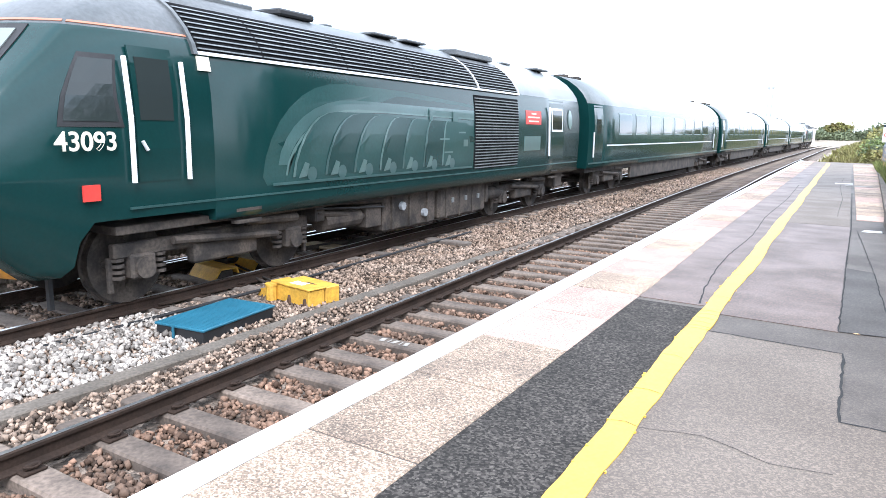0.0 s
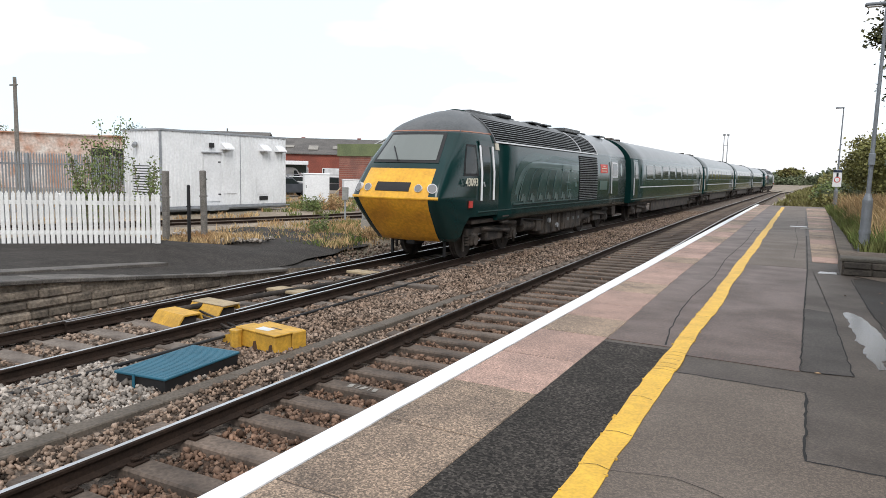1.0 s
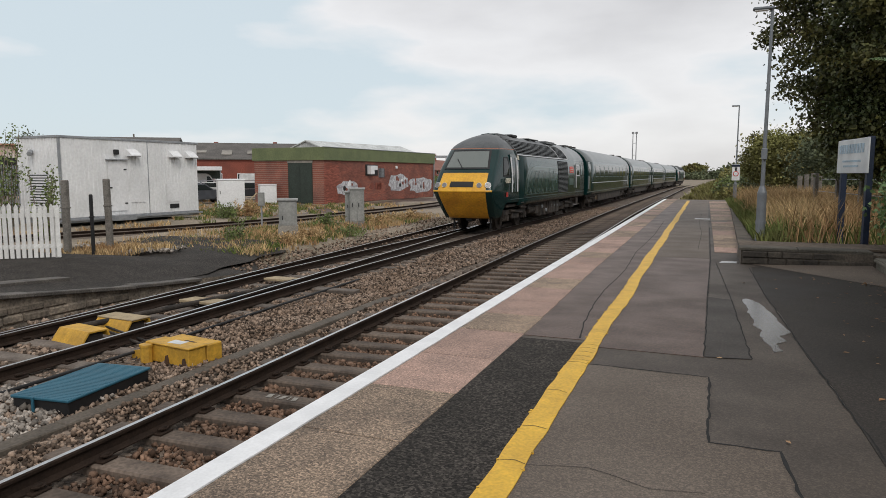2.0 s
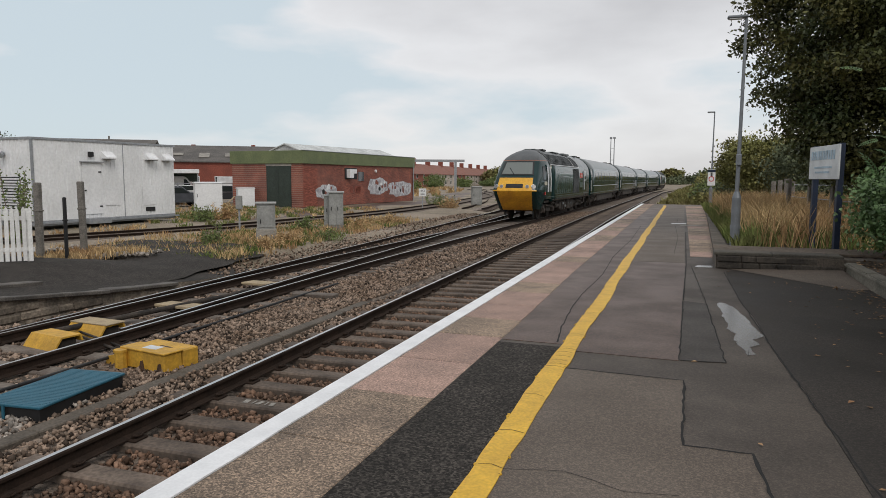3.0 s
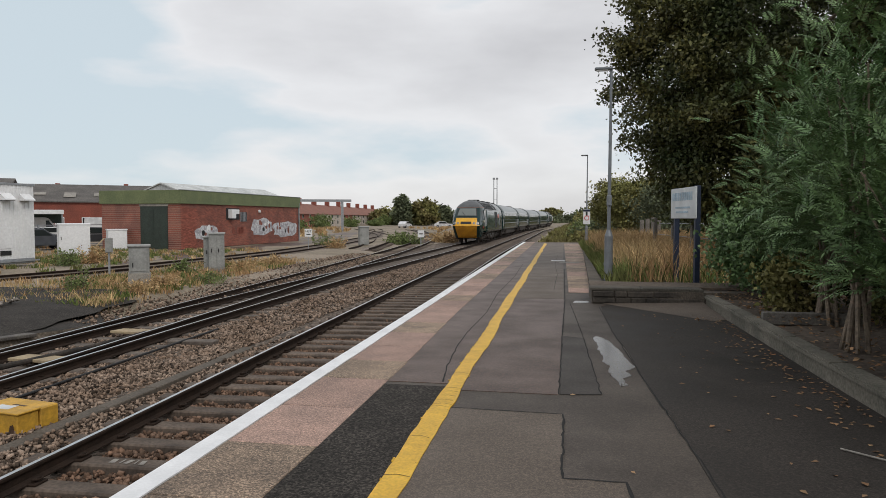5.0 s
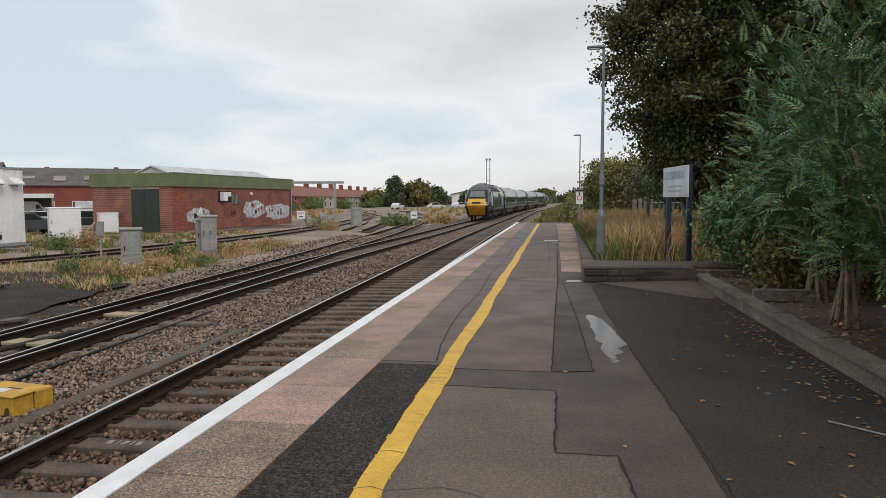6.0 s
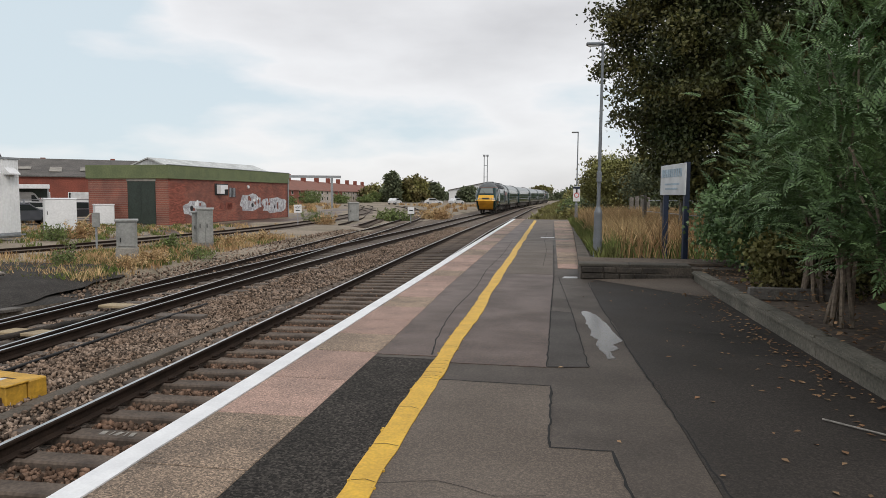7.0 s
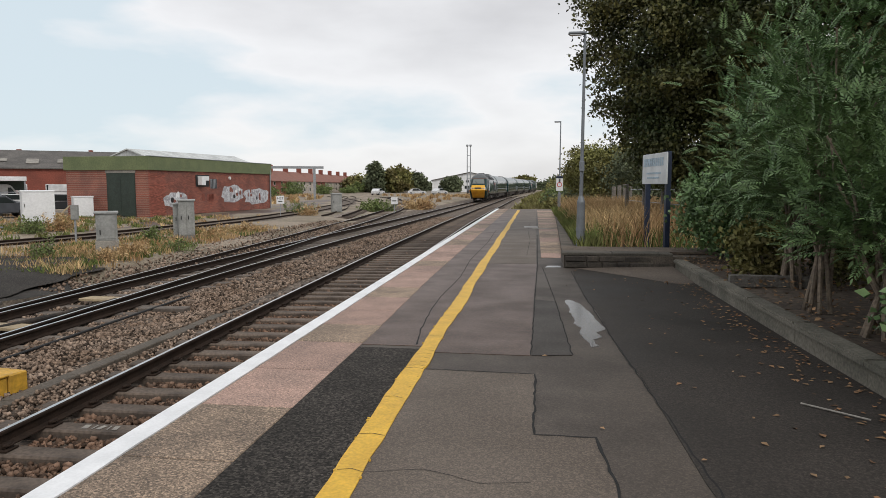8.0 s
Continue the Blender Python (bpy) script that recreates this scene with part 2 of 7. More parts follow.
M["dark_green"] = mat("dark_green", (0.03, 0.045, 0.035), None, 2, 0.6, fine=12)
M["white_metal"] = mat("white_metal", (0.80, 0.81, 0.815), (0.72, 0.73, 0.735), 0.9, 0.5, fine=9, grain=0.07)
M["white_wood"] = mat("white_wood", (0.76, 0.76, 0.74), (0.66, 0.66, 0.64), 5, 0.7, bump=0.003, fine=30, grain=0.08, vary=0.08)
M["post_grey"] = mat("post_grey", (0.20, 0.185, 0.165), (0.135, 0.125, 0.11), 6, 0.9, bump=0.006, fine=30, grain=0.3)
M["galv"] = mat("galv", (0.33, 0.345, 0.36), (0.26, 0.275, 0.29), 4, 0.55, metal=0.3, fine=30, grain=0.12)
M["cab_grey"] = mat("cab_grey", (0.32, 0.325, 0.31), (0.24, 0.245, 0.235), 2.5, 0.65, fine=16, grain=0.14)
M["slate"] = mat("slate", (0.085, 0.078, 0.072), (0.12, 0.11, 0.10), 0.8, 0.85, fine=7, grain=0.3)
M["rust"] = mat("rust", (0.62, 0.57, 0.52), (0.40, 0.20, 0.12), 0.7, 0.85, fine=5, grain=0.25, contrast=0.3)
M["pale_roof"] = mat("pale_roof", (0.55, 0.57, 0.56), None, 0.5, 0.7, fine=4)
M["blue_mat"] = mat("blue_mat", (0.013, 0.092, 0.140), (0.017, 0.11, 0.165), 3, 0.55, bump=0.004, fine=120, grain=0.2)
M["box_yellow"] = mat("box_yellow", (0.62, 0.35, 0.04), (0.46, 0.26, 0.035), 5, 0.6, bump=0.002, fine=30, grain=0.15)
M["plank"] = mat("plank", (0.42, 0.33, 0.20), (0.32, 0.25, 0.16), 6, 0.8, bump=0.003, fine=40, grain=0.2, vary=0.15)
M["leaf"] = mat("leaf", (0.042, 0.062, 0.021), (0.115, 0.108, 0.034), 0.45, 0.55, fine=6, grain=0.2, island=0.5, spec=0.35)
M["leaf_shrub"] = mat("leaf_shrub", (0.142, 0.222, 0.086), (0.092, 0.17, 0.068), 0.8, 0.5, fine=6, grain=0.2, island=0.45, spec=0.4)
M["leaf_olive"] = mat("leaf_olive", (0.20, 0.20, 0.065), (0.15, 0.125, 0.05), 0.3, 0.7, fine=3, grain=0.25, island=0.4, spec=0.3)
# foliage lightened by distance haze that is mixed into the colour
M["leaf_far"] = mat("leaf_far", (0.115, 0.135, 0.08), (0.145, 0.17, 0.095), 0.2, 0.8, fine=2, grain=0.25, island=0.4, spec=0.2)
M["weed"] = mat("weed", (0.16, 0.205, 0.065), (0.12, 0.16, 0.055), 1, 0.7, fine=6, island=0.4, spec=0.3)
M["straw"] = mat("straw", (0.52, 0.38, 0.20), (0.34, 0.21, 0.105), 0.9, 0.85, fine=5, island=0.4, spec=0.2)
M["grass"] = mat("grass", (0.12, 0.16, 0.045), (0.16, 0.16, 0.06), 0.6, 0.85, fine=5, island=0.4, spec=0.2)
M["bark"] = mat("bark", (0.25, 0.20, 0.15), (0.16, 0.128, 0.098), 6, 0.9, bump=0.01, fine=25, grain=0.35)
M["litter"] = mat("litter", (0.22, 0.11, 0.05), (0.30, 0.19, 0.10), 3, 0.85, fine=9, island=0.5)
M["sign_white"] = mat("sign_white", (0.66, 0.69, 0.70), None, 2, 0.5, grain=0.04)
M["navy"] = mat("navy", (0.012, 0.022, 0.05), None, 4, 0.5, fine=30)
M["sign_blue"] = mat("sign_blue", (0.36, 0.48, 0.57), None, 4, 0.5, fine=30)
M["car_dark"] = mat("car_dark", (0.05, 0.055, 0.065), None, 2, 0.3, coat=0.5, grain=0.03, vary=0.5)
M["car_white"] = mat("car_white", (0.7, 0.71, 0.72), None, 2, 0.3, coat=0.5, grain=0.03)
M["tyre"] = mat("tyre", (0.02, 0.02, 0.02), None, 5, 0.9)
M["roof_tile"] = mat("roof_tile", (0.24, 0.10, 0.07), (0.19, 0.085, 0.062), 0.6, 0.85, fine=4, grain=0.2)
M["render_wall"] = mat("render_wall", (0.50, 0.44, 0.38), None, 0.5, 0.85, fine=4)
M["graffiti"] = mat("graffiti", (0.55, 0.56, 0.58), (0.34, 0.33, 0.35), 3, 0.7, fine=10, grain=0.25, contrast=0.1)


# ---- building blocks ----
def part(name, bm, material, parent=None, label="", smooth=False):
    """One mesh object from a bmesh, under a thing or a part."""
    me = bpy.data.meshes.new(name)
    bm.to_mesh(me)
    bm.free()
    for x in material if isinstance(material, (list, tuple)) else [material]:
        me.materials.append(M[x])
    if smooth:
        me.shade_smooth()
    ob = new(name, me)
    if parent:
        ob.parent = parent
    if label:
        ob["label"] = label
    return ob


def data_part(name, verts, faces, material, parent=None, label="", smooth=False, kind=""):
    me = bpy.data.meshes.new(name)
    me.from_pydata([tuple(v) for v in verts], [], [tuple(f) for f in faces])
    for x in material if isinstance(material, (list, tuple)) else [material]:
        me.materials.append(M[x])
    if smooth:
        me.shade_smooth()
    ob = new(name, me)
    if parent:
        ob.parent = parent
    return tagged(ob, label, kind=kind)


def big_part(name, verts, tris, material, parent=None, label="", kind="stuff"):
    """A large mesh of triangles or quads from numpy arrays."""
    me = bpy.data.meshes.new(name)
    k = tris.shape[1]
    me.vertices.add(len(verts))
    me.vertices.foreach_set("co", np.asarray(verts, np.float32).ravel())
    me.loops.add(tris.size)
    me.loops.foreach_set("vertex_index", np.asarray(tris, np.int32).ravel())
    me.polygons.add(len(tris))
    me.polygons.foreach_set("loop_start", np.arange(0, tris.size, k, dtype=np.int32))
    me.update(calc_edges=True)
    me.materials.append(M[material])
    ob = new(name, me)
    if parent:
        ob.parent = parent
    return tagged(ob, label, kind=kind)


def thing(name, label, category, m=None, group="", kind=""):
    ob = new(name)
    ob.empty_display_size = 0.2
    ob.matrix_world = m or Matrix()
    return tagged(ob, label, category, group, kind)


def box(bm, x0, x1, y0, y1, z0, z1, bev=0.0, m=None, mi=0):
    made = bmesh.ops.create_cube(bm, size=1.0)["verts"]
    t = Matrix.Translation(((x0 + x1) / 2, (y0 + y1) / 2, (z0 + z1) / 2)) @ Matrix.Diagonal((x1 - x0, y1 - y0, z1 - z0, 1))
    bmesh.ops.transform(bm, matrix=(m or Matrix()) @ t, verts=made)
    faces = {f for v in made for f in v.link_faces}
    for f in faces:
        f.material_index = mi
    if bev:
        edges = list({e for v in made for e in v.link_edges})
        done = bmesh.ops.bevel(bm, geom=edges, offset=bev, segments=1, affect="EDGES", profile=0.5)
        for f in done["faces"]:
            f.material_index = mi
    return bm


def boxes(*rows, bev=0.0):
    bm = bmesh.new()
    for r in rows:
        box(bm, *r, bev=bev)
    return bm


def rod(bm, a, b, r0, r1=None, n=8, mi=0):
    a, b = Vector(a), Vector(b)
    r1 = r0 if r1 is None else r1
    q = (b - a).to_track_quat("Z", "Y").to_matrix().to_4x4()
    made = bmesh.ops.create_cone(bm, cap_ends=True, segments=n, radius1=r0, radius2=r1, depth=(b - a).length)["verts"]
    bmesh.ops.transform(bm, matrix=Matrix.Translation((a + b) / 2) @ q, verts=made)
    for f in {f for v in made for f in v.link_faces}:
        f.material_index = mi
    return bm


def rods(*rows, n=8):
    bm = bmesh.new()
    for r in rows:
        rod(bm, *r, n=n)
    return bm


def prism(outline, h0, h1, axis="z"):
    """A flat outline given thickness along an axis."""
    bm = bmesh.new()
    put = {"z": lambda a, b, h: (a, b, h), "x": lambda a, b, h: (h, a, b), "y": lambda a, b, h: (a, h, b)}[axis]
    lo = [bm.verts.new(put(a, b, h0)) for a, b in outline]
    hi = [bm.verts.new(put(a, b, h1)) for a, b in outline]
    n = len(outline)
    bm.faces.new(lo[::-1])
    bm.faces.new(hi)
    for i in range(n):
        bm.faces.new((lo[i], lo[(i + 1) % n], hi[(i + 1) % n], hi[i]))
    bmesh.ops.recalc_face_normals(bm, faces=bm.faces)
    return bm


def smooth_line(rows):
    """x as a smooth function of y through a few rows (y, x)."""
    ys = np.arange(-60, 420, 1.0)
    xs = np.interp(ys, [r[0] for r in rows], [r[1] for r in rows])
    k = np.hanning(13)
    k /= k.sum()
    xs = np.convolve(np.pad(xs, 6, mode="edge"), k, mode="valid")
    return lambda y: np.interp(y, ys, xs)


# ---- ground ----
ZR = -0.73          # top of the rails; the platform's surface is at 0
FAR1 = smooth_line([(-40, -2.3), (5, -2.31), (8, -2.44), (12, -2.55), (23, -2.85), (40, -3.05), (60, -3.0), (120, -2.5), (200, 2.0), (300, 14.0), (400, 34)])
NEAR2 = smooth_line([(-40, -5.05), (4, -5.08), (9, -5.2), (15, -5.4), (24, -5.42), (32, -5.3), (46, -5.05), (60, -4.95), (120, -4.2), (200, 0.2), (300, 12.2), (400, 32)])
C2 = lambda y: NEAR2(y) - 0.75
DIV_FAR = smooth_line([(-40, -6.58), (4, -6.6), (8, -6.85), (12, -7.15), (18, -7.6), (23, -7.95), (34, -8.85), (43, -9.5), (61, -11.3), (85, -15), (120, -24), (400, -140)])
SIDE = smooth_line([(-40, -35), (10, -20), (16, -18.1), (20, -16.6), (25.5, -15.2), (33, -14.7), (40, -14.5), (54, -15.4), (77, -18.9), (120, -30), (400, -140)])


def smoothstep(a, b, v):
    t = np.clip((v - a) / (b - a), 0, 1)
    return t * t * (3 - 2 * t)


def ground_z(x, y):
    z = np.full(np.shape(x), -0.72) + 0.04 * np.sin(x * 0.7 + y * 0.3) * np.cos(y * 0.45 - x * 0.2)
    bed = smoothstep(-9.4, -8.5, x) * (1 - smoothstep(1.0, 2.5, x)) * (1 - smoothstep(120, 160, y))
    z = z * (1 - bed) - 1.05 * bed
    turn = smoothstep(3.4, 1.6, np.abs(x - DIV_FAR(y) - 0.75)) * smoothstep(38, 46, y) * (1 - smoothstep(125, 140, y))
    z = z - 0.20 * turn
    z = z + smoothstep(5.3, 6.4, x) * 0.75 * (1 - smoothstep(38, 52, y)) + smoothstep(2.5, 5.2, x) * 0.3 * smoothstep(40, 56, y)
    return z


def build_ground():
    xs = np.concatenate([[-1500, -700, -350, -180, -120, -80], np.arange(-60, -10, 1.5), np.arange(-10, 8, 0.4), np.arange(8, 30, 1.5), [40, 60, 100, 200, 400, 800, 1500]])
    ys = np.concatenate([[-400, -150, -60], np.arange(-30, 60, 1.2), np.arange(60, 200, 6), [230, 300, 400, 600, 1000, 2000, 3500]])
    gx, gy = np.meshgrid(xs, ys)
    gz = ground_z(gx, gy)
    v = np.stack([gx, gy, gz], 2).reshape(-1, 3)
    w = len(xs)
    i = (np.arange(len(ys) - 1)[:, None] * w + np.arange(w - 1)[None]).ravel()
    f = np.stack([i, i + 1, i + 1 + w, i + w], 1)
    ob = big_part("ground", v, f, "ground", label="flat ground of dry grass and bare earth round the railway", kind="structure")
    ob.data.shade_smooth()


build_ground()


def strip(name, left, right, z, y0, y1, step, material, label, relief=0.0, kind="structure", cols=12):
    ys = np.arange(y0, y1 + step, step)
    v = []
    for y in ys:
        a, b = left(y), right(y)
        for k in range(cols + 1):
            x = a + (b - a) * k / cols
            edge = min(k, cols - k) / 1.5
            v.append((x, y, (z(x, y) if callable(z) else z) - (0.16 * (1 - min(edge, 1.0))) + relief * (noise.noise((x * 3, y * 3, 0)) + 0.5 * noise.noise((x * 9, y * 9, 4)))))
    w = cols + 1
    f = [(r * w + c, r * w + c + 1, (r + 1) * w + c + 1, (r + 1) * w + c) for r in range(len(ys) - 1) for c in range(cols)]
    return data_part(name, v, f, material, label=label, smooth=True, kind=kind)


strip("ballast_bed", lambda y: min(DIV_FAR(min(y, 36)) - 1.2, NEAR2(y) - 2.6) if y > 14 else -7.75, lambda y: 0.04 if y < 46 else FAR1(y) + 2.6, lambda x, y: ZR - 0.19 - 0.06 * float(smoothstep(1.5, 1.3, abs(x - FAR1(y) - 0.75))), -14, 330, 0.45, "ballast",
      "bed of brown and grey crushed stone under the tracks", 0.025, cols=44)
strip("siding_bed", lambda y: SIDE(y) - 2.6, lambda y: SIDE(y) + 1.0, -0.70, 4, 110, 1.0, "dirt", "dark earth bed of the overgrown siding", 0.02, cols=10)
strip("yard_ballast", lambda y: SIDE(y) + 1.2, lambda y: DIV_FAR(y) - 1.2, -0.775, 28, 130, 1.0, "gravel", "grey-brown gravel between the yard tracks", 0.02, cols=10)
strip("yard_path", lambda y: SIDE(y) + 1.0 - 9.5, lambda y: SIDE(y) - 2.2, -0.71, 29, 100, 1.0, "asphalt_brown", "worn tarmac yard before the brick building", 0.02, cols=8)


# ---- tracks ----
RAIL = [(-0.07, -0.15), (0.07, -0.15), (0.07, -0.138), (0.012, -0.118), (0.010, -0.045), (0.035, -0.034), (0.036, -0.010), (0.022, 0.0), (-0.022, 0.0), (-0.036, -0.010), (-0.035, -0.034), (-0.010, -0.045), (-0.012, -0.118), (-0.07, -0.138)]


def rail(path, z, y0, y1, parent, step=1.0, top="rail_top", label=""):
    ys = np.arange(y0, y1 + step / 2, step)
    v, f, n = [], [], len(RAIL)
    for y in ys:
        x, dx = path(y), path(y + 0.5) - path(y - 0.5)
        c = 1 / math.hypot(1, dx)
        v += [(x + a * c, y - a * dx * c, z + b) for a, b in RAIL]
    for r in range(len(ys) - 1):
        f += [(r * n + k, r * n + (k + 1) % n, (r + 1) * n + (k + 1) % n, (r + 1) * n + k) for k in range(n)]
    f += [tuple(range(n))[::-1], tuple(range((len(ys) - 1) * n, len(ys) * n))]
    ob = data_part("rail", v, f, ["rail_side", top], parent, label)
    for p in ob.data.polygons:
        if len(p.vertices) == 4 and (p.index % n) == 7:
            p.material_index = 1
    return ob


def sleeper_mesh(name, half, wide, material):
    bm = bmesh.new()
    box(bm, -half, half, -wide / 2, wide / 2, -0.16, 0, 0.018)
    me = bpy.data.meshes.new(name)
    bm.to_mesh(me)
    bm.free()
    me.materials.append(M[material])
    return me


def clip_mesh():
    """Cast chair with a spring clip on each side of the rail."""
    bm = bmesh.new()
    box(bm, -0.15, 0.15, -0.08, 0.08, 0.0, 0.022, 0.006)
    for s in (-1, 1):
        box(bm, s * 0.095 - 0.02, s * 0.095 + 0.02, -0.05, 0.05, 0.02, 0.06, 0.008)
        for k in range(5):
            a0, a1 = math.pi * k / 5, math.pi * (k + 1) / 5
            rod(bm, (s * (0.10 + 0.045 * math.sin(a0)), 0.05 * math.cos(a0), 0.05), (s * (0.10 + 0.045 * math.sin(a1)), 0.05 * math.cos(a1), 0.05), 0.010, n=5)
    me = bpy.data.meshes.new("rail_chair")
    bm.to_mesh(me)
    bm.free()
    me.materials.append(M["rail_side"])
    return me


SLEEPER, SLEEPER_GREY, CHAIR = sleeper_mesh("sleeper", 1.25, 0.235, "sleeper"), sleeper_mesh("sleeper_grey", 1.3, 0.28, "sleeper_grey"), clip_mesh()


def lay_sleepers(parent, centre, z, y0, y1, pitch, mesh, chairs_to=0.0, extra=0.0, jitter=0.03, long=None):
    y = y0
    while y < y1:
        ob = new("sleeper", mesh)
        yy = y + random.uniform(-jitter, jitter)
        turn = math.degrees(-math.atan(centre(yy + 0.5) - centre(yy - 0.5)))
        ob.parent = parent
        ob.matrix_basis = pose(centre(yy) + random.uniform(-0.02, 0.02), yy, z - random.uniform(0, 0.012), 0, 0, turn + random.uniform(-0.8, 0.8))
        if long:
            ob.scale = (long(yy), 1, 1)
        if yy < chairs_to:
            for s in (-0.755, 0.755):
                c = new("rail_chair", CHAIR)
                c.parent = ob
                c.matrix_basis = pose(s, 0, 0)
                if long:
                    c.scale = (1 / long(yy), 1, 1)
                    c.location.x = s / long(yy)
        y += pitch


track_1 = thing("railway_track", "platform track of bright-topped steel rails on dark timber sleepers", "railway track", kind="structure")
rail(FAR1, ZR, -14, 330, track_1)
rail(lambda y: FAR1(y) + 1.505 + 0.13 * float(smoothstep(9, 24, y)), ZR, -14, 330, track_1)
lay_sleepers(track_1, lambda y: FAR1(y) + 0.7525, ZR - 0.152, -4.4, 75, 0.6, SLEEPER, 16)
for k, (x, w, sl) in enumerate(((-1.93, 0.06, 8), (-1.84, 0.015, 0), (-1.77, 0.05, -14), (-1.69, 0.015, 6), (-1.62, 0.05, 12))):
    mark = part("chalk_mark", boxes((-w / 2, w / 2, -0.05, 0.05, 0.0, 0.003)), "concrete", track_1)
    mark.matrix_basis = pose(x, 5.8, ZR - 0.151, 0, 0, sl)
track_2 = thing("railway_track", "far main line track with polished steel rails and points", "railway track", kind="structure")
rail(NEAR2, ZR, -14, 330, track_2)
rail(lambda y: NEAR2(y) - 1.505, ZR, 5.6, 330, track_2)
lay_sleepers(track_2, lambda y: C2(y) - max(0, min(0.9, (y - 6) * 0.05)), ZR - 0.152, -2, 75, 0.66, SLEEPER_GREY, 16, long=lambda y: 1.0 + max(0, min(0.55, (y - 6) * 0.03)) if y < 27 else 1.0)
track_3 = thing("railway_track", "turnout track that curves away from the main line into the yard", "railway track", kind="structure")
rail(DIV_FAR, ZR, -14, 130, track_3)
rail(lambda y: DIV_FAR(y) + 1.505, ZR, 7.5, 130, track_3)
lay_sleepers(track_3, lambda y: DIV_FAR(y) + 0.7525, ZR - 0.152, 28, 110, 0.7, SLEEPER)
track_4 = thing("railway_track", "rusty siding track half buried in earth and weeds", "railway track", kind="structure")
rail(SIDE, -0.60, 5, 130, track_4, top="rail_rust")
rail(lambda y: SIDE(y) - 1.55, -0.60, 5, 130, track_4, top="rail_rust")
lay_sleepers(track_4, lambda y: SIDE(y) - 0.77, -0.745, 8, 110, 0.75, SLEEPER)
SIDE2 = smooth_line([(20, -14.0), (45, -10.8), (60, -13.2), (85, -19.8), (120, -33), (400, -150)])
track_5 = thing("railway_track", "second rusty siding that joins the turnout in the yard", "railway track", kind="structure")
rail(SIDE2, -0.62, 46, 130, track_5, top="rail_rust")
rail(lambda y: SIDE2(y) - 1.5, -0.62, 46, 130, track_5, top="rail_rust")
lay_sleepers(track_5, lambda y: SIDE2(y) - 0.75, -0.765, 46, 110, 0.8, SLEEPER)


# ---- crushed stone ----
def stones(name, count, x0, x1, y0, y1, size, material, label, zbase, keep=None, seed=1):
    rng = np.random.default_rng(seed)
    ico = np.array([(x, y, z) for x in (-1, 1) for y in (-1, 1) for z in (-1, 1)]) * 0.72
    tri = np.array([(0, 1, 3), (0, 3, 2), (4, 6, 7), (4, 7, 5), (0, 4, 5), (0, 5, 1), (2, 3, 7), (2, 7, 6), (0, 2, 6), (0, 6, 4), (1, 5, 7), (1, 7, 3)])
    p = np.stack([rng.uniform(x0, x1, count), rng.uniform(y0, y1, count)], 1)
    if keep:
        p = p[keep(p[:, 0], p[:, 1])]
    n = len(p)
    s = size * rng.uniform(0.45, 1.2, (n, 1)) * rng.uniform(0.5, 1.3, (n, 3))
    q = rng.normal(size=(n, 4))
    q /= np.linalg.norm(q, axis=1, keepdims=True)
    a, b, c, d = q.T
    R = np.stack([1 - 2 * (c * c + d * d), 2 * (b * c - a * d), 2 * (b * d + a * c), 2 * (b * c + a * d), 1 - 2 * (b * b + d * d), 2 * (c * d - a * b), 2 * (b * d - a * c), 2 * (c * d + a * b), 1 - 2 * (b * b + c * c)], 1).reshape(n, 3, 3)
    v = ico[None] * (1 + rng.uniform(-0.38, 0.22, (n, 8, 3))) * s[:, None, :] * 0.5
    v = np.einsum("nij,nkj->nki", R, v)
    z = zbase(p[:, 0], p[:, 1]) + rng.uniform(-0.2, 0.45, n) * s.mean(1)
    v += np.stack([p[:, 0], p[:, 1], z], 1)[:, None]
    f = (tri[None] + 8 * np.arange(n)[:, None, None]).reshape(-1, 3)
    return big_part(name, v.reshape(-1, 3), f, material, label=label)


def off_rails(x, y):
    ok = np.ones(len(x), bool)
    for line in (FAR1, lambda y: FAR1(y) + 1.505, NEAR2, lambda y: NEAR2(y) - 1.505):
        ok &= np.abs(x - line(y)) > 0.09
    return ok


def on_sleeper(x, y, pitch, y0, wide):
    return np.abs((y - y0 + pitch / 2) % pitch - pitch / 2) < wide / 2


def crib_1(x, y):
    inside = np.abs(x - FAR1(y) - 0.7525) < 0.72
    return off_rails(x, y) & inside & ~on_sleeper(x, y, 0.6, -4.4, 0.215 + 0.05 * np.sin(7 * x + 3 * y)) & (x < -0.05)


def shoulder(x, y):
    between = (x < FAR1(y) - 0.10) & (x > NEAR2(y) + 0.10)
    return between & (np.abs(x + 3.27) > 0.11)


def crib_2(x, y):
    inside = (x < NEAR2(y)) & (x > -8.0)
    return off_rails(x, y) & inside & ~on_sleeper(x, y, 0.66, -2.0, 0.32)


LOW = lambda x, y: np.full(len(x), ZR - 0.185) - 0.045 * smoothstep(1.5, 1.3, np.abs(x - FAR1(y) - 0.75))
HIGH = lambda x, y: np.full(len(x), ZR - 0.175) - 0.05 * smoothstep(-0.75, -0.3, x - FAR1(y)) - 0.02 * smoothstep(0.6, 0.2, x - NEAR2(y)) + 0.03 * np.sin(y * 1.3) * np.cos(x * 2.1)
stones("ballast_stones", 20000, -2.6, -0.05, 1.0, 13, 0.058, "stone_brown", "brown crushed stone between the sleepers of the platform track", LOW, crib_1, 3)
stones("ballast_stones", 5200, -4, -0.05, 13, 40, 0.075, "stone_brown", "brown crushed stone between far sleepers of the platform track", LOW, crib_1, 4)
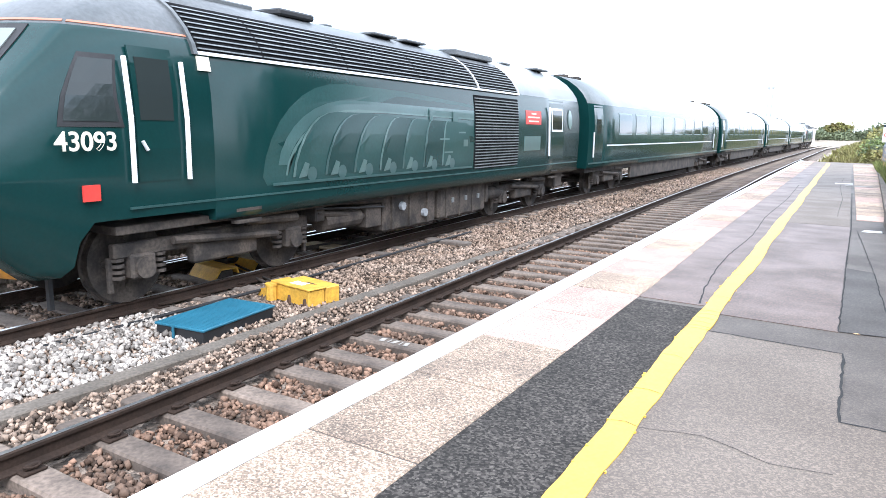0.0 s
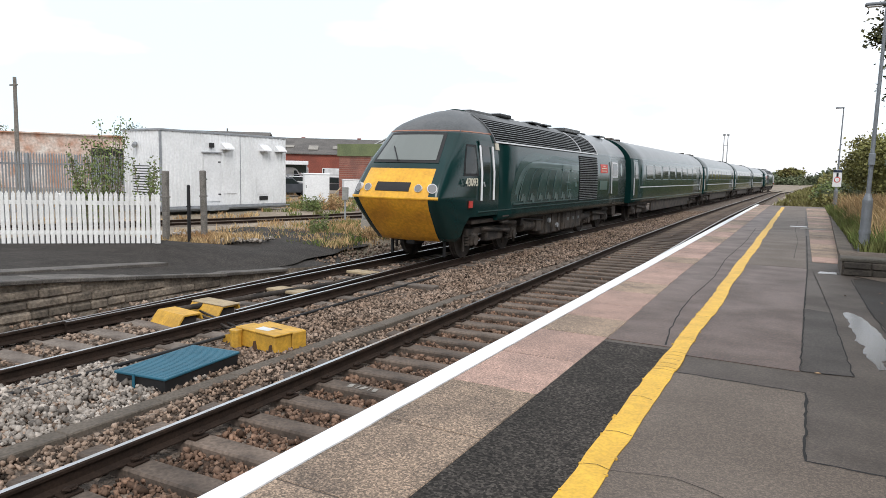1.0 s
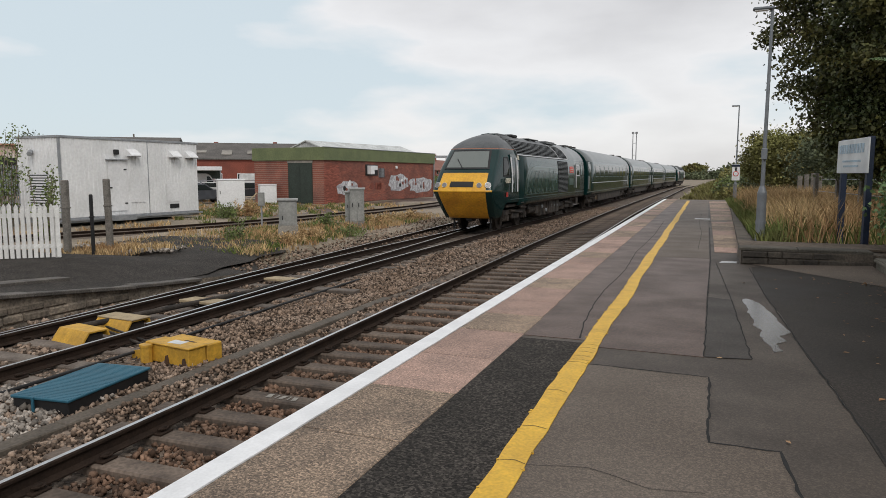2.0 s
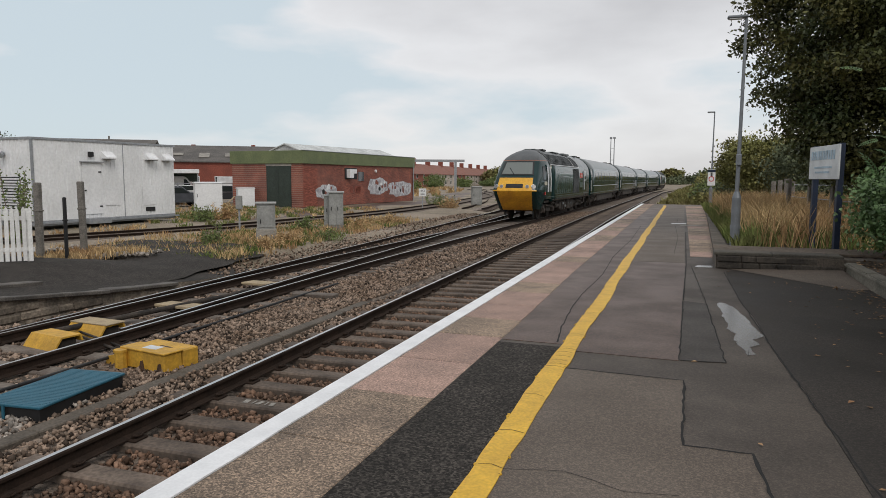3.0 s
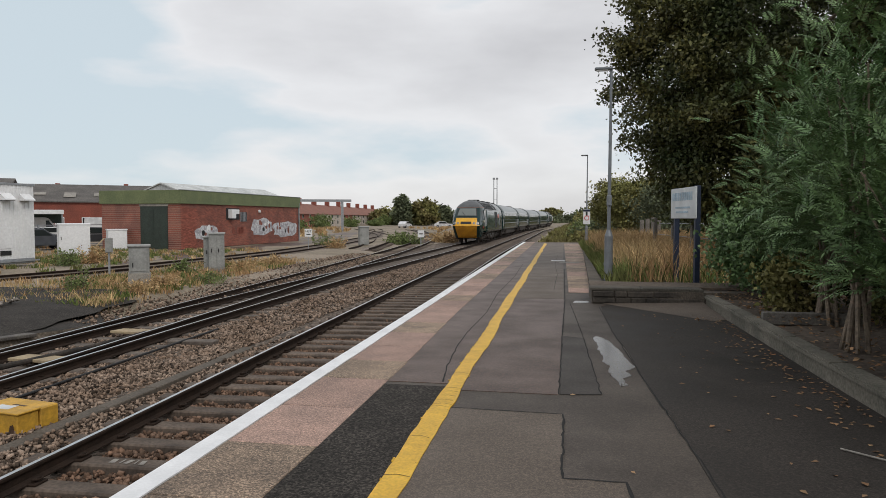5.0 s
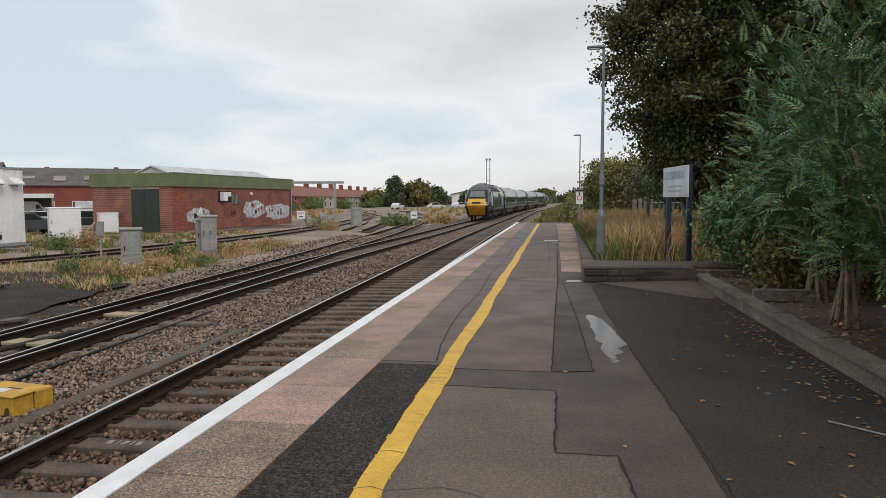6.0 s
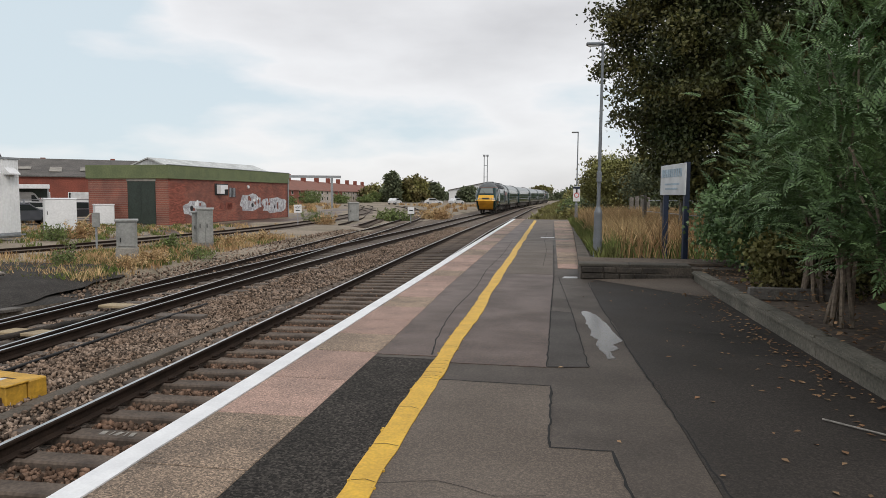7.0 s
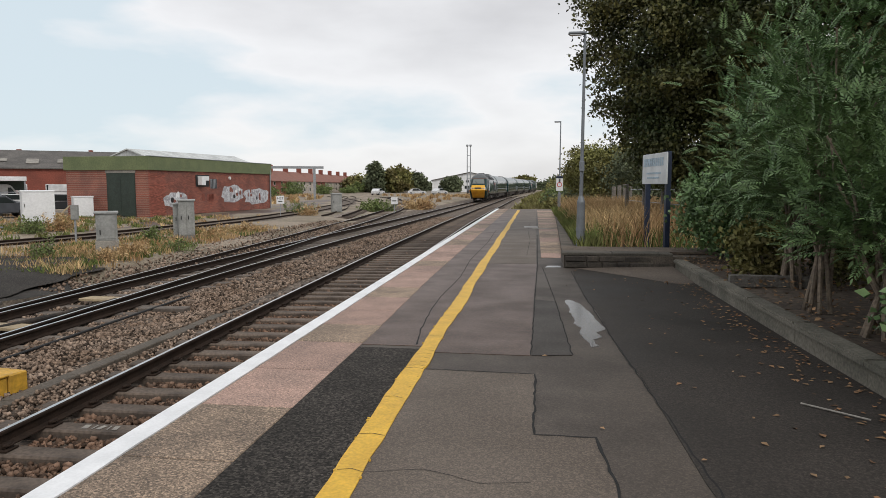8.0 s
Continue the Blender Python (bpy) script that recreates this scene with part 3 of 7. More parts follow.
stones("ballast_stones", 30000, -5.3, -2.3, 1.0, 14, 0.052, "stone", "grey and brown crushed stone heaped between the two tracks", HIGH, shoulder, 5)
stones("ballast_stones", 21000, -5.3, -3.2, 14, 50, 0.062, "stone", "grey crushed stone between the two tracks farther on", HIGH, shoulder, 6)
stones("ballast_stones", 17000, -7.7, -4.4, 1.5, 16, 0.062, "stone", "grey crushed stone between the rails of the far track", LOW, crib_2, 7)
stones("ballast_stones", 4500, -5.0, -3.2, 1.0, 5.2, 0.062, "stone_pale", "fresh pale crushed stone beside the blue board", lambda x, y: HIGH(x, y) + 0.02, lambda x, y: shoulder(x, y) & (x < -3.3 - 0.25 * np.sin(y * 3)), 8)
stones("ballast_stones", 5000, -10.5, -7.5, 13, 40, 0.075, "stone", "loose grey stone along the edge of the far track", lambda x, y: ground_z(x, y) * 0 - 0.86 + 0.16 * smoothstep(-8.6, -9.8, -x * -1), lambda x, y: x > DIV_FAR(y) - 1.6, 9)


# ---- platform ----
platform = tagged(part("platform", boxes((0.05, 6.2, -20, 36.5, -1.1, -0.005)), "asphalt_grey"), "long tarmac station platform patched in several greys", "platform", kind="structure")
part("platform_ramp", prism([(36.5, -1.1), (36.5, -0.005), (42.5, -0.02), (52, -0.85), (52, -1.1)], 0.05, 3.6, "x"), "asphalt_old", platform)
part("platform_wall", boxes((-0.02, 0.05, -20, 43, -1.1, -0.09)), "platform_side", platform, "dark brick face below the edge slabs")


def wavy(bm, rows, z0, z1, n=1):
    """A strip between two edges, rows of (y, left, right), with thickness."""
    lo = [(bm.verts.new((a, y, z1)), bm.verts.new((b, y, z1)), bm.verts.new((a, y, z0)), bm.verts.new((b, y, z0))) for y, a, b in rows]
    for p, q in zip(lo, lo[1:]):
        bm.faces.new((p[0], p[1], q[1], q[0]))
        bm.faces.new((p[2], p[0], q[0], q[2]))
        bm.faces.new((p[1], p[3], q[3], q[1]))
    bm.faces.new((lo[0][2], lo[0][3], lo[0][1], lo[0][0]))
    bm.faces.new((lo[-1][0], lo[-1][1], lo[-1][3], lo[-1][2]))
    bmesh.ops.recalc_face_normals(bm, faces=bm.faces)
    return bm


def ragged(y0, y1, left, right, step=0.12, rough=0.012):
    rows = []
    y = y0
    while y <= y1:
        rows.append((y, left(y) + rough * noise.noise((y * 4, 1.3, 0)), right(y) + rough * noise.noise((y * 4, 7.7, 0))))
        y += step
    return rows


YEL = lambda y: 1.352 + 0.008 * math.sin(y * 0.9) + 0.006 * math.sin(y * 2.3 + 1)
COP = lambda y: 0.79 - 0.06 * max(0, min(1, (y - 6.5) / 4))


def patch(outline, material, label="", top=0.0):
    return part("asphalt_patch", prism(outline, -0.012, top), material, platform, label)


def strip_patch(y0, y1, left, right, material, label="", top=0.0, rough=0.012):
    return part("asphalt_patch", wavy(bmesh.new(), ragged(y0, y1, left, right, 0.15, rough), -0.012, top), material, platform, label)


strip_patch(-20, 5.9, lambda y: COP(y) + 0.006, lambda y: YEL(y) + 0.08, "asphalt_dark", "coarse near-black tarmac strip", rough=0.0)
strip_patch(5.906, 36.4, lambda y: COP(y) + 0.006, lambda y: YEL(y) + 0.08, "asphalt_brown", "brownish worn tarmac strip", rough=0.0)
patch([(1.48, -20), (2.76, -20), (2.76, 3.3), (2.72, 3.84), (2.365, 3.84), (2.37, 5.12), (1.48, 5.15)], "asphalt_old", "older pale grey tarmac with a stepped edge")
patch([(1.48, 5.70), (2.335, 5.69), (2.36, 8.6), (2.42, 12.5), (1.48, 12.5)], "asphalt_brown", "worn brownish tarmac")
patch([(1.48, 12.51), (2.40, 12.51), (2.44, 36.4), (1.48, 36.4)], "asphalt_old")
patch([(2.345, 5.70), (2.69, 5.75), (2.63, 8.43), (2.372, 8.55)], "asphalt_repair", "dark rectangular tarmac repair")
wet = [(3.32, -20)] + [(3.28 - 0.03 * k + 0.02 * math.sin(k * 2.1), 1.5 + k * 0.9) for k in range(11)] + [(3.02, 11.6), (3.3, 12.1), (4.0, 12.5), (4.8, 12.9), (4.745, 8.0), (4.77, -20)]
patch(wet[::-1], "asphalt_wet", "dark damp tarmac below the shrubs")
pud = [(2.74, 8.54), (2.80, 8.62), (2.90, 8.40), (2.97, 7.95), (3.03, 7.45), (3.06, 7.1), (3.08, 6.85), (2.99, 6.72), (3.01, 6.5), (2.93, 6.38), (2.94, 6.12), (2.88, 6.05), (2.85, 6.35), (2.82, 6.6), (2.84, 6.9), (2.78, 7.1), (2.80, 7.5), (2.76, 7.8), (2.78, 8.2)]
pud = [((1 - f) * a[0] + f * b[0] + random.uniform(-0.018, 0.018), (1 - f) * a[1] + f * b[1]) for a, b in zip(pud, pud[1:] + pud[:1]) for f in (0, 0.3, 0.6, 0.85)]
part("puddle", prism(pud, -0.02, -0.001), "puddle", platform, "pale smear of dried wet on the tarmac")
patch([(2.55, 12.0), (2.85, 12.05), (2.83, 12.3), (2.6, 12.28)], "puddle", top=-0.001)


def crack(points, wide=0.012):
    bm = bmesh.new()
    rows = []
    for (ax, ay), (bx, by) in zip(points, points[1:]):
        n = max(2, int(math.hypot(bx - ax, by - ay) / 0.07))
        rows += [(ax + (bx - ax) * k / n, ay + (by - ay) * k / n) for k in range(n)]
    rows.append(points[-1])
    pts = [Vector((x + 0.014 * noise.noise((x * 7, y * 7, 3)), y + 0.014 * noise.noise((x * 7, y * 7, 9)), 0.002)) for x, y in rows]
    pairs = []
    for i, p in enumerate(pts):
        d = (pts[min(i + 1, len(pts) - 1)] - pts[max(i - 1, 0)]).normalized()
        s = Vector((-d.y, d.x, 0)) * wide * (0.35 + 0.65 * abs(noise.noise((p.x * 5, p.y * 5, 2)))) / 2
        pairs.append((bm.verts.new(p - s), bm.verts.new(p + s)))
    for a, b in zip(pairs, pairs[1:]):
        bm.faces.new((a[0], b[0], b[1], a[1]))
    bmesh.ops.recalc_face_normals(bm, faces=bm.faces)
    part("crack", bm, "crack", platform)


crack([(1.5, 5.15), (2.37, 5.12), (2.365, 3.84), (2.72, 3.84), (2.76, 3.3), (2.78, 2.2)], 0.032)
crack([(2.34, 5.7), (2.69, 5.75), (2.63, 8.43), (2.372, 8.55), (2.34, 5.7)], 0.022)
crack([(1.30, 5.95), (1.22, 6.7), (1.17, 7.6), (1.15, 8.6), (1.20, 10.5), (1.12, 13), (1.18, 17), (1.12, 22)], 0.026)
crack([(3.32, 1.2), (3.24, 3.3), (3.1, 6.5), (3.02, 9), (2.98, 11.5)], 0.022)
crack([(2.37, 8.6), (2.42, 12.5), (2.44, 20)], 0.03)
crack([(1.5, 3.2), (1.8, 3.28), (2.1, 3.15), (2.35, 3.2)], 0.008)
crack([(1.6, 12.5), (2.42, 12.52)], 0.016)
crack([(2.2, 14), (2.25, 18), (2.15, 22), (2.2, 27)], 0.018)

crack([(2.63, 8.43), (2.57, 10.2), (2.50, 12.1)], 0.016)

part("safety_line", wavy(bmesh.new(), ragged(-20, 40, YEL, lambda y: YEL(y) + 0.155 + 0.01 * math.sin(y * 1.7), 0.06, 0.014), -0.012, 0.006), "yellow_paint", platform, "thick cracked yellow safety line")
for y in (5.14, 5.22, 5.33, 5.47, 5.6, 5.72, 6.3, 4.4, 3.7, 3.2, 7.4):
    crack([(YEL(y) + 0.005, y), (YEL(y) + 0.08, y + 0.02), (YEL(y) + 0.15, y - 0.01)], 0.010)
    bpy.context.scene.collection.objects[-1].location.z = 0.006
rng_chip = random.Random(31)
for k in range(46):
    y = rng_chip.uniform(2.6, 9.5)
    x = YEL(y) + (0.0 if rng_chip.random() < 0.65 else 0.15) + rng_chip.uniform(-0.004, 0.004)
    r = rng_chip.uniform(0.004, 0.009)
    out = [(x + r * rng_chip.uniform(0.7, 1.2) * math.cos(a), y + 1.5 * r * rng_chip.uniform(0.7, 1.2) * math.sin(a)) for a in [math.pi * j / 4 for j in range(8)]]
    part("paint_chip", prism(out, 0.0, 0.0085), "yellow_paint", platform)
    crack([(x - r, y - 1.2 * r), (x, y - 1.7 * r), (x + r, y - 1.1 * r)], 0.007)
    bpy.context.scene.collection.objects[-1].location.z = 0.007
part("edge_line", wavy(bmesh.new(), ragged(-20, 42.5, lambda y: 0.005, lambda y: 0.155, 0.1, 0.006), -0.05, 0.005), "white_paint", platform, "fresh white line along the platform edge")

# edge slabs, one by one
joints = [-3.4, -2.45, -1.5, -0.55, 0.4, 1.35, 2.3, 3.235, 4.115, 5.015, 5.96, 6.75, 7.56, 8.5]
joints += [8.5 + 0.86 * (k + 1) for k in range(39)]
for k, (a, b) in enumerate(zip(joints, joints[1:])):
    pink = 4.0 < a < 5.5 or 6.5 < a < 8.0 or (a > 9 and random.random() < 0.45)
    bm = box(bmesh.new(), 0.16, COP((a + b) / 2), a + 0.006, b - 0.006, -0.09, random.uniform(-0.002, 0.001), 0.004)
    part("edge_slab", bm, "slab_pink" if pink else "slab", platform)
part("edge_nosing", boxes((-0.01, 0.0045, -20, 42.5, -0.09, -0.001)), "white_paint", platform)

# paving strip along the back of the platform
y = 13.65
k = 0
while y < 40:
    long = (0.9, 1.3, 0.75)[k % 3]
    part("paving_slab", box(bmesh.new(), 2.50, 3.08 + 0.012 * (y - 13.6), y, y + long - 0.012, -0.05, 0.004 + random.uniform(-0.002, 0.002), 0.004), "slab" if k % 4 else "slab_pink", platform)
    y += long
    k += 1
part("cross_line", boxes((2.28, 2.95, 22.55, 22.9, -0.01, 0.008)), "concrete", platform, "pale worn strip across the tarmac")

part("painted_mark", prism([(2.0, 23.6), (2.47, 23.6), (2.47, 23.9), (2.0, 23.9)], -0.01, 0.004), "white_paint", platform, "short worn white mark")


# ---- train ----
NOSE_F = [(0.5, 2.32), (0.75, 2.04), (1.0, 1.82), (1.3, 1.56), (1.5, 1.44), (1.57, 1.42), (1.66, 1.46), (1.8, 1.53), (2.33, 1.94), (2.4, 1.99), (3.12, 2.62), (3.2, 2.70), (3.4, 2.97), (3.6, 3.42), (3.75, 3.92), (3.84, 4.52)]
NOSE_W = [(0.62, 1.0), (0.9, 1.05), (1.58, 1.16), (2.3, 1.10), (3.1, 1.0), (3.3, 0.92), (3.5, 0.74), (3.7, 0.48), (3.84, 0.2)]
BODY_W = [(0.62, 1.30), (0.95, 1.34), (1.3, 1.36), (1.9, 1.37), (2.5, 1.345), (2.9, 1.29), (3.1, 1.22), (3.3, 1.08), (3.5, 0.88), (3.7, 0.58), (3.84, 0.26)]


def at(rows, z):
    return float(np.interp(z, [r[0] for r in rows], [r[1] for r in rows]))


def side_x(z):
    return at(BODY_W, z)


def skin(u, z):
    """The cab's skin: |u| up to 1 is the front, 1 to 2 the flank back to the end of the cab."""
    s, k = (1 if u >= 0 else -1), abs(u)
    f, w = at(NOSE_F, z), at(NOSE_W, z)
    round_off = 0.20 + 0.14 * smoothstep(2.2, 3.2, z)
    if k <= 1:
        return Vector((s * w * k, f + round_off * k ** 2.6, z))
    end, t = 4.6, k - 1
    y = f + round_off + (end - f - round_off) * t
    x = w + (side_x(z) - w) * math.sin(math.pi / 2 * min(1.0, (t * 1.25)) ** 0.75)
    return Vector((s * x, y, z))


def skin_patch(uz, n, off, thick=0.0):
    """A panel that lies on the cab's skin: uz gives (u, z) over the unit square."""
    bm = bmesh.new()
    def lift(a, b, h):
        u, z = uz(a, b)
        p = skin(u, z)
        e = 0.02
        du = skin(u + e, z) - skin(u - e, z)
        dz = skin(u, min(3.83, z + e)) - skin(u, z - e)
        nrm = du.cross(dz).normalized()
        if nrm.y > 0.2 and abs(u) <= 1 or nrm.x * u < 0 and abs(u) > 1:
            nrm = -nrm
        return p + nrm * h
    grid = [[bm.verts.new(lift(i / n, j / n, off)) for i in range(n + 1)] for j in range(n + 1)]
    for j in range(n):
        for i in range(n):
            bm.faces.new((grid[j][i], grid[j][i + 1], grid[j + 1][i + 1], grid[j + 1][i]))
    rim = [(i, 0) for i in range(n)] + [(n, j) for j in range(n)] + [(i, n) for i in range(n, 0, -1)] + [(0, j) for j in range(n, 0, -1)]
    low = [bm.verts.new(lift(i / n, j / n, -0.03)) for i, j in rim]
    for k in range(len(rim)):
        a, b = rim[k], rim[(k + 1) % len(rim)]
        bm.faces.new((grid[a[1]][a[0]], low[k], low[(k + 1) % len(rim)], grid[b[1]][b[0]]))
    bmesh.ops.recalc_face_normals(bm, faces=bm.faces)
    return bm


def section(z0=0.95, top=3.86):
    zs = [0.95, 1.1, 1.3, 1.6, 1.9, 2.2, 2.5, 2.75, 2.9, 3.0, 3.1, 3.2, 3.3, 3.4, 3.5, 3.6, 3.7, 3.78, 3.84]
    right = [(side_x(z), z) for z in zs]
    return right + [(0.0, 3.875)] + [(-x, z) for x, z in right[::-1]]


def tube(bm, ys, scale_x=1.0):
    """The body shell swept along y, closed below and at both ends; green flank, then roof."""
    ring = section()
    n = len(ring)
    vs = [[bm.verts.new((x * scale_x, y, z)) for x, z in ring] for y in ys]
    for a, b in zip(vs, vs[1:]):
        for k in range(n - 1):
            f = bm.faces.new((a[k], a[k + 1], b[k + 1], b[k]))
            f.material_index = 1 if (ring[k][1] + ring[k + 1][1]) / 2 > 3.02 else 0
            f.smooth = True
        bm.faces.new((a[-1], a[0], b[0], b[-1]))
    for end in (vs[0], vs[-1]):
        bm.faces.new(end)
    bmesh.ops.recalc_face_normals(bm, faces=bm.faces)


def flank_plate(bm, y0, y1, z0, z1, off, side=1, nz=4, mi=0):
    """A thin plate that follows the curve of the flank."""
    g = []
    for j in range(nz + 1):
        z = z0 + (z1 - z0) * j / nz
        x = side * (side_x(z) + off)
        xi = side * (side_x(z) - 0.02)
        g.append((bm.verts.new((x, y0, z)), bm.verts.new((x, y1, z)), bm.verts.new((xi, y0, z)), bm.verts.new((xi, y1, z))))
    new_faces = []
    for a, b in zip(g, g[1:]):
        new_faces += [bm.faces.new((a[0], a[1], b[1], b[0])), bm.faces.new((a[2], a[0], b[0], b[2])), bm.faces.new((a[1], a[3], b[3], b[1]))]
    new_faces += [bm.faces.new((g[0][0], g[0][2], g[0][3], g[0][1])), bm.faces.new((g[-1][0], g[-1][1], g[-1][3], g[-1][2]))]
    for f in new_faces:
        f.material_index = mi
    bmesh.ops.recalc_face_normals(bm, faces=bm.faces)
    return bm


def flank_shape(outline, off, side=1):
    """A flat painted shape, outline in (y, z), laid on the flank."""
    bm = bmesh.new()
    mid_y = sum(p[0] for p in outline) / len(outline)
    top = [bm.verts.new((side * (side_x(z) + off), y, z)) for y, z in outline]
    f = bm.faces.new(top)
    bmesh.ops.triangulate(bm, faces=[f])
    bmesh.ops.subdivide_edges(bm, edges=bm.edges[:], cuts=2, use_grid_fill=True)
    for v in bm.verts:
        v.co.x = side * (side_x(v.co.z) + off)
    bmesh.ops.recalc_face_normals(bm, faces=bm.faces)
    return bm


WHEELS = []


def bogie(parent, y, base=2.6, big=0.51):
    """A bogie with two wheelsets, frame, springs and axle boxes, centred at y."""
    bm = bmesh.new()
    for s in (-1, 1):
        box(bm, s * 1.02 - 0.06, s * 1.02 + 0.06, y - base / 2 - 0.35, y + base / 2 + 0.35, 0.60, 0.78, 0.02)
        box(bm, s * 1.02 - 0.09, s * 1.02 + 0.09, y - 0.55, y + 0.55, 0.38, 0.66, 0.03)
        rod(bm, (s * 1.14, y - 0.9, 0.74), (s * 1.14, y + 0.9, 0.60), 0.05)
        rod(bm, (s * 1.16, y + 0.3, 0.85), (s * 1.16, y + base / 2, 0.80), 0.06)
        for e in (-1, 1):
            yy = y + e * base / 2
            box(bm, s * 1.03 - 0.10, s * 1.03 + 0.10, yy - 0.17, yy + 0.17, 0.34, 0.64, 0.03)
            rod(bm, (s * 1.0, yy, 0.47), (s * 1.17, yy, 0.47), 0.13, n=12)
            for q in (-0.28, 0.28):
                for h in range(4):
                    rod(bm, (s * 1.02, yy + q, 0.36 + 0.07 * h), (s * 1.02, yy + q, 0.395 + 0.07 * h), 0.075, n=8)
            box(bm, s * 0.98 - 0.03, s * 0.98 + 0.03, yy + e * 0.36 - 0.03, yy + e * 0.36 + 0.03, 0.2, 0.62, 0.01)
    box(bm, -1.0, 1.0, y - 0.3, y + 0.3, 0.55, 0.8, 0.03)
    part("bogie_frame", bm, "grime", parent, "dirty brown bogie frame with coil springs")
    for e in (-1, 1):
        bm = bmesh.new()
        for s in (-1, 1):
            rod(bm, (s * 0.69, 0, 0), (s * 0.80, 0, 0), big, n=28)
            rod(bm, (s * 0.66, 0, 0), (s * 0.69, 0, 0), big + 0.03, n=28)
            for k in range(4):
                a = k * math.pi / 2
                rod(bm, (s * 0.80, 0.3 * math.cos(a), 0.3 * math.sin(a)), (s * 0.815, 0.3 * math.cos(a), 0.3 * math.sin(a)), 0.05, n=6)
        rod(bm, (-0.8, 0, 0), (0.8, 0, 0), 0.09, n=10)
        w = part("wheelset", bm, "grime", parent)
        w.location = (0, y + e * base / 2, big)
        WHEELS.append((w, y + e * base / 2, big))


def loco_graphic(parent, side):
    """Ghosted steam engines overlapping along the flank, in paler greens."""
    def arc(y0, y1, z0, z1, bow, n=8):
        return [(y0 + (y1 - y0) * (k / n) ** bow, z0 + (z1 - z0) * math.sin(math.pi / 2 * k / n)) for k in range(n + 1)]
    cloud = arc(5.42, 7.3, 1.45, 2.80, 1.7) + [(9.0, 2.78), (11.7, 2.64), (11.7, 1.33), (5.5, 1.33)]
    part("painted_cloud", flank_shape(cloud, 0.004, side), "green_dim", parent, "dim green painted smoke")
    band = arc(5.72, 7.5, 1.6, 2.56, 1.7) + [(11.7, 2.52), (11.7, 2.34), (8.2, 2.40)] + arc(5.92, 7.7, 1.6, 2.40, 1.7)[::-1][1:]
    part("painted_band", flank_shape(band, 0.006, side), "green_mid", parent, "paler green painted smoke")
    edge = arc(5.86, 7.6, 1.45, 2.42, 1.7) + [(11.7, 2.36), (11.7, 2.33), (8.4, 2.38)] + arc(5.90, 7.66, 1.45, 2.385, 1.7)[::-1][1:]
    part("painted_rim", flank_shape(edge, 0.009, side), "green_pale", parent)
    for k in range(7):
        y = 6.0 + 0.72 * k
        tilt = 1.0 - 0.14 * k
        top = 2.37 - 0.015 * k
        face = arc(y, y + tilt, 1.42, top, 1.6, 7) + [(min(11.65, y + tilt + 0.9), top - 0.02), (min(11.65, y + 1.4), 1.42)]
        part("painted_boiler", flank_shape(face, 0.010 + 0.0012 * k, side), "green_dark" if k % 2 else "green_dim", parent)
        shape = arc(y, y + tilt, 1.42, top, 1.6, 7) + arc(y + 0.05, y + tilt + 0.06, 1.42, top, 1.6, 7)[::-1]
        part("painted_engine", flank_shape(shape, 0.0195, side), "green_pale" if k % 3 == 0 else "green_mid", parent)
        wheel = [(y + 0.42 + 0.11 * math.cos(j), 1.45 + 0.11 * math.sin(j)) for j in [math.pi * i / 5 for i in range(10)]]
        part("painted_wheel", flank_shape(wheel, 0.0205, side), "green_mid", parent)
        splash = [(y + 0.12, 1.40), (y + 0.30, 1.42), (y + 0.36, 1.60), (y + 0.26, 1.63)]
        part("painted_highlight", flank_shape(splash, 0.0215, side), "green_pale", parent)
    for y, w, z0, z1 in ((9.82, 0.14, 2.30, 2.50), (10.75, 0.22, 2.28, 2.48), (10.2, 0.4, 1.92, 1.95), (11.0, 0.3, 2.05, 2.08), (11.2, 0.2, 1.78, 1.92), (10.4, 0.35, 1.66, 1.69)):
        part("painted_fitting", flank_shape([(y, z0), (y + w, z0), (y + w, z1), (y, z1)], 0.0212, side), "green_mid" if z1 > 2.3 else "green_pale", parent)
    ground_line = [(5.6, 1.32), (11.65, 1.32), (11.65, 1.36), (5.6, 1.36)]
    part("painted_ground", flank_shape(ground_line, 0.0208, side), "green_mid", parent)


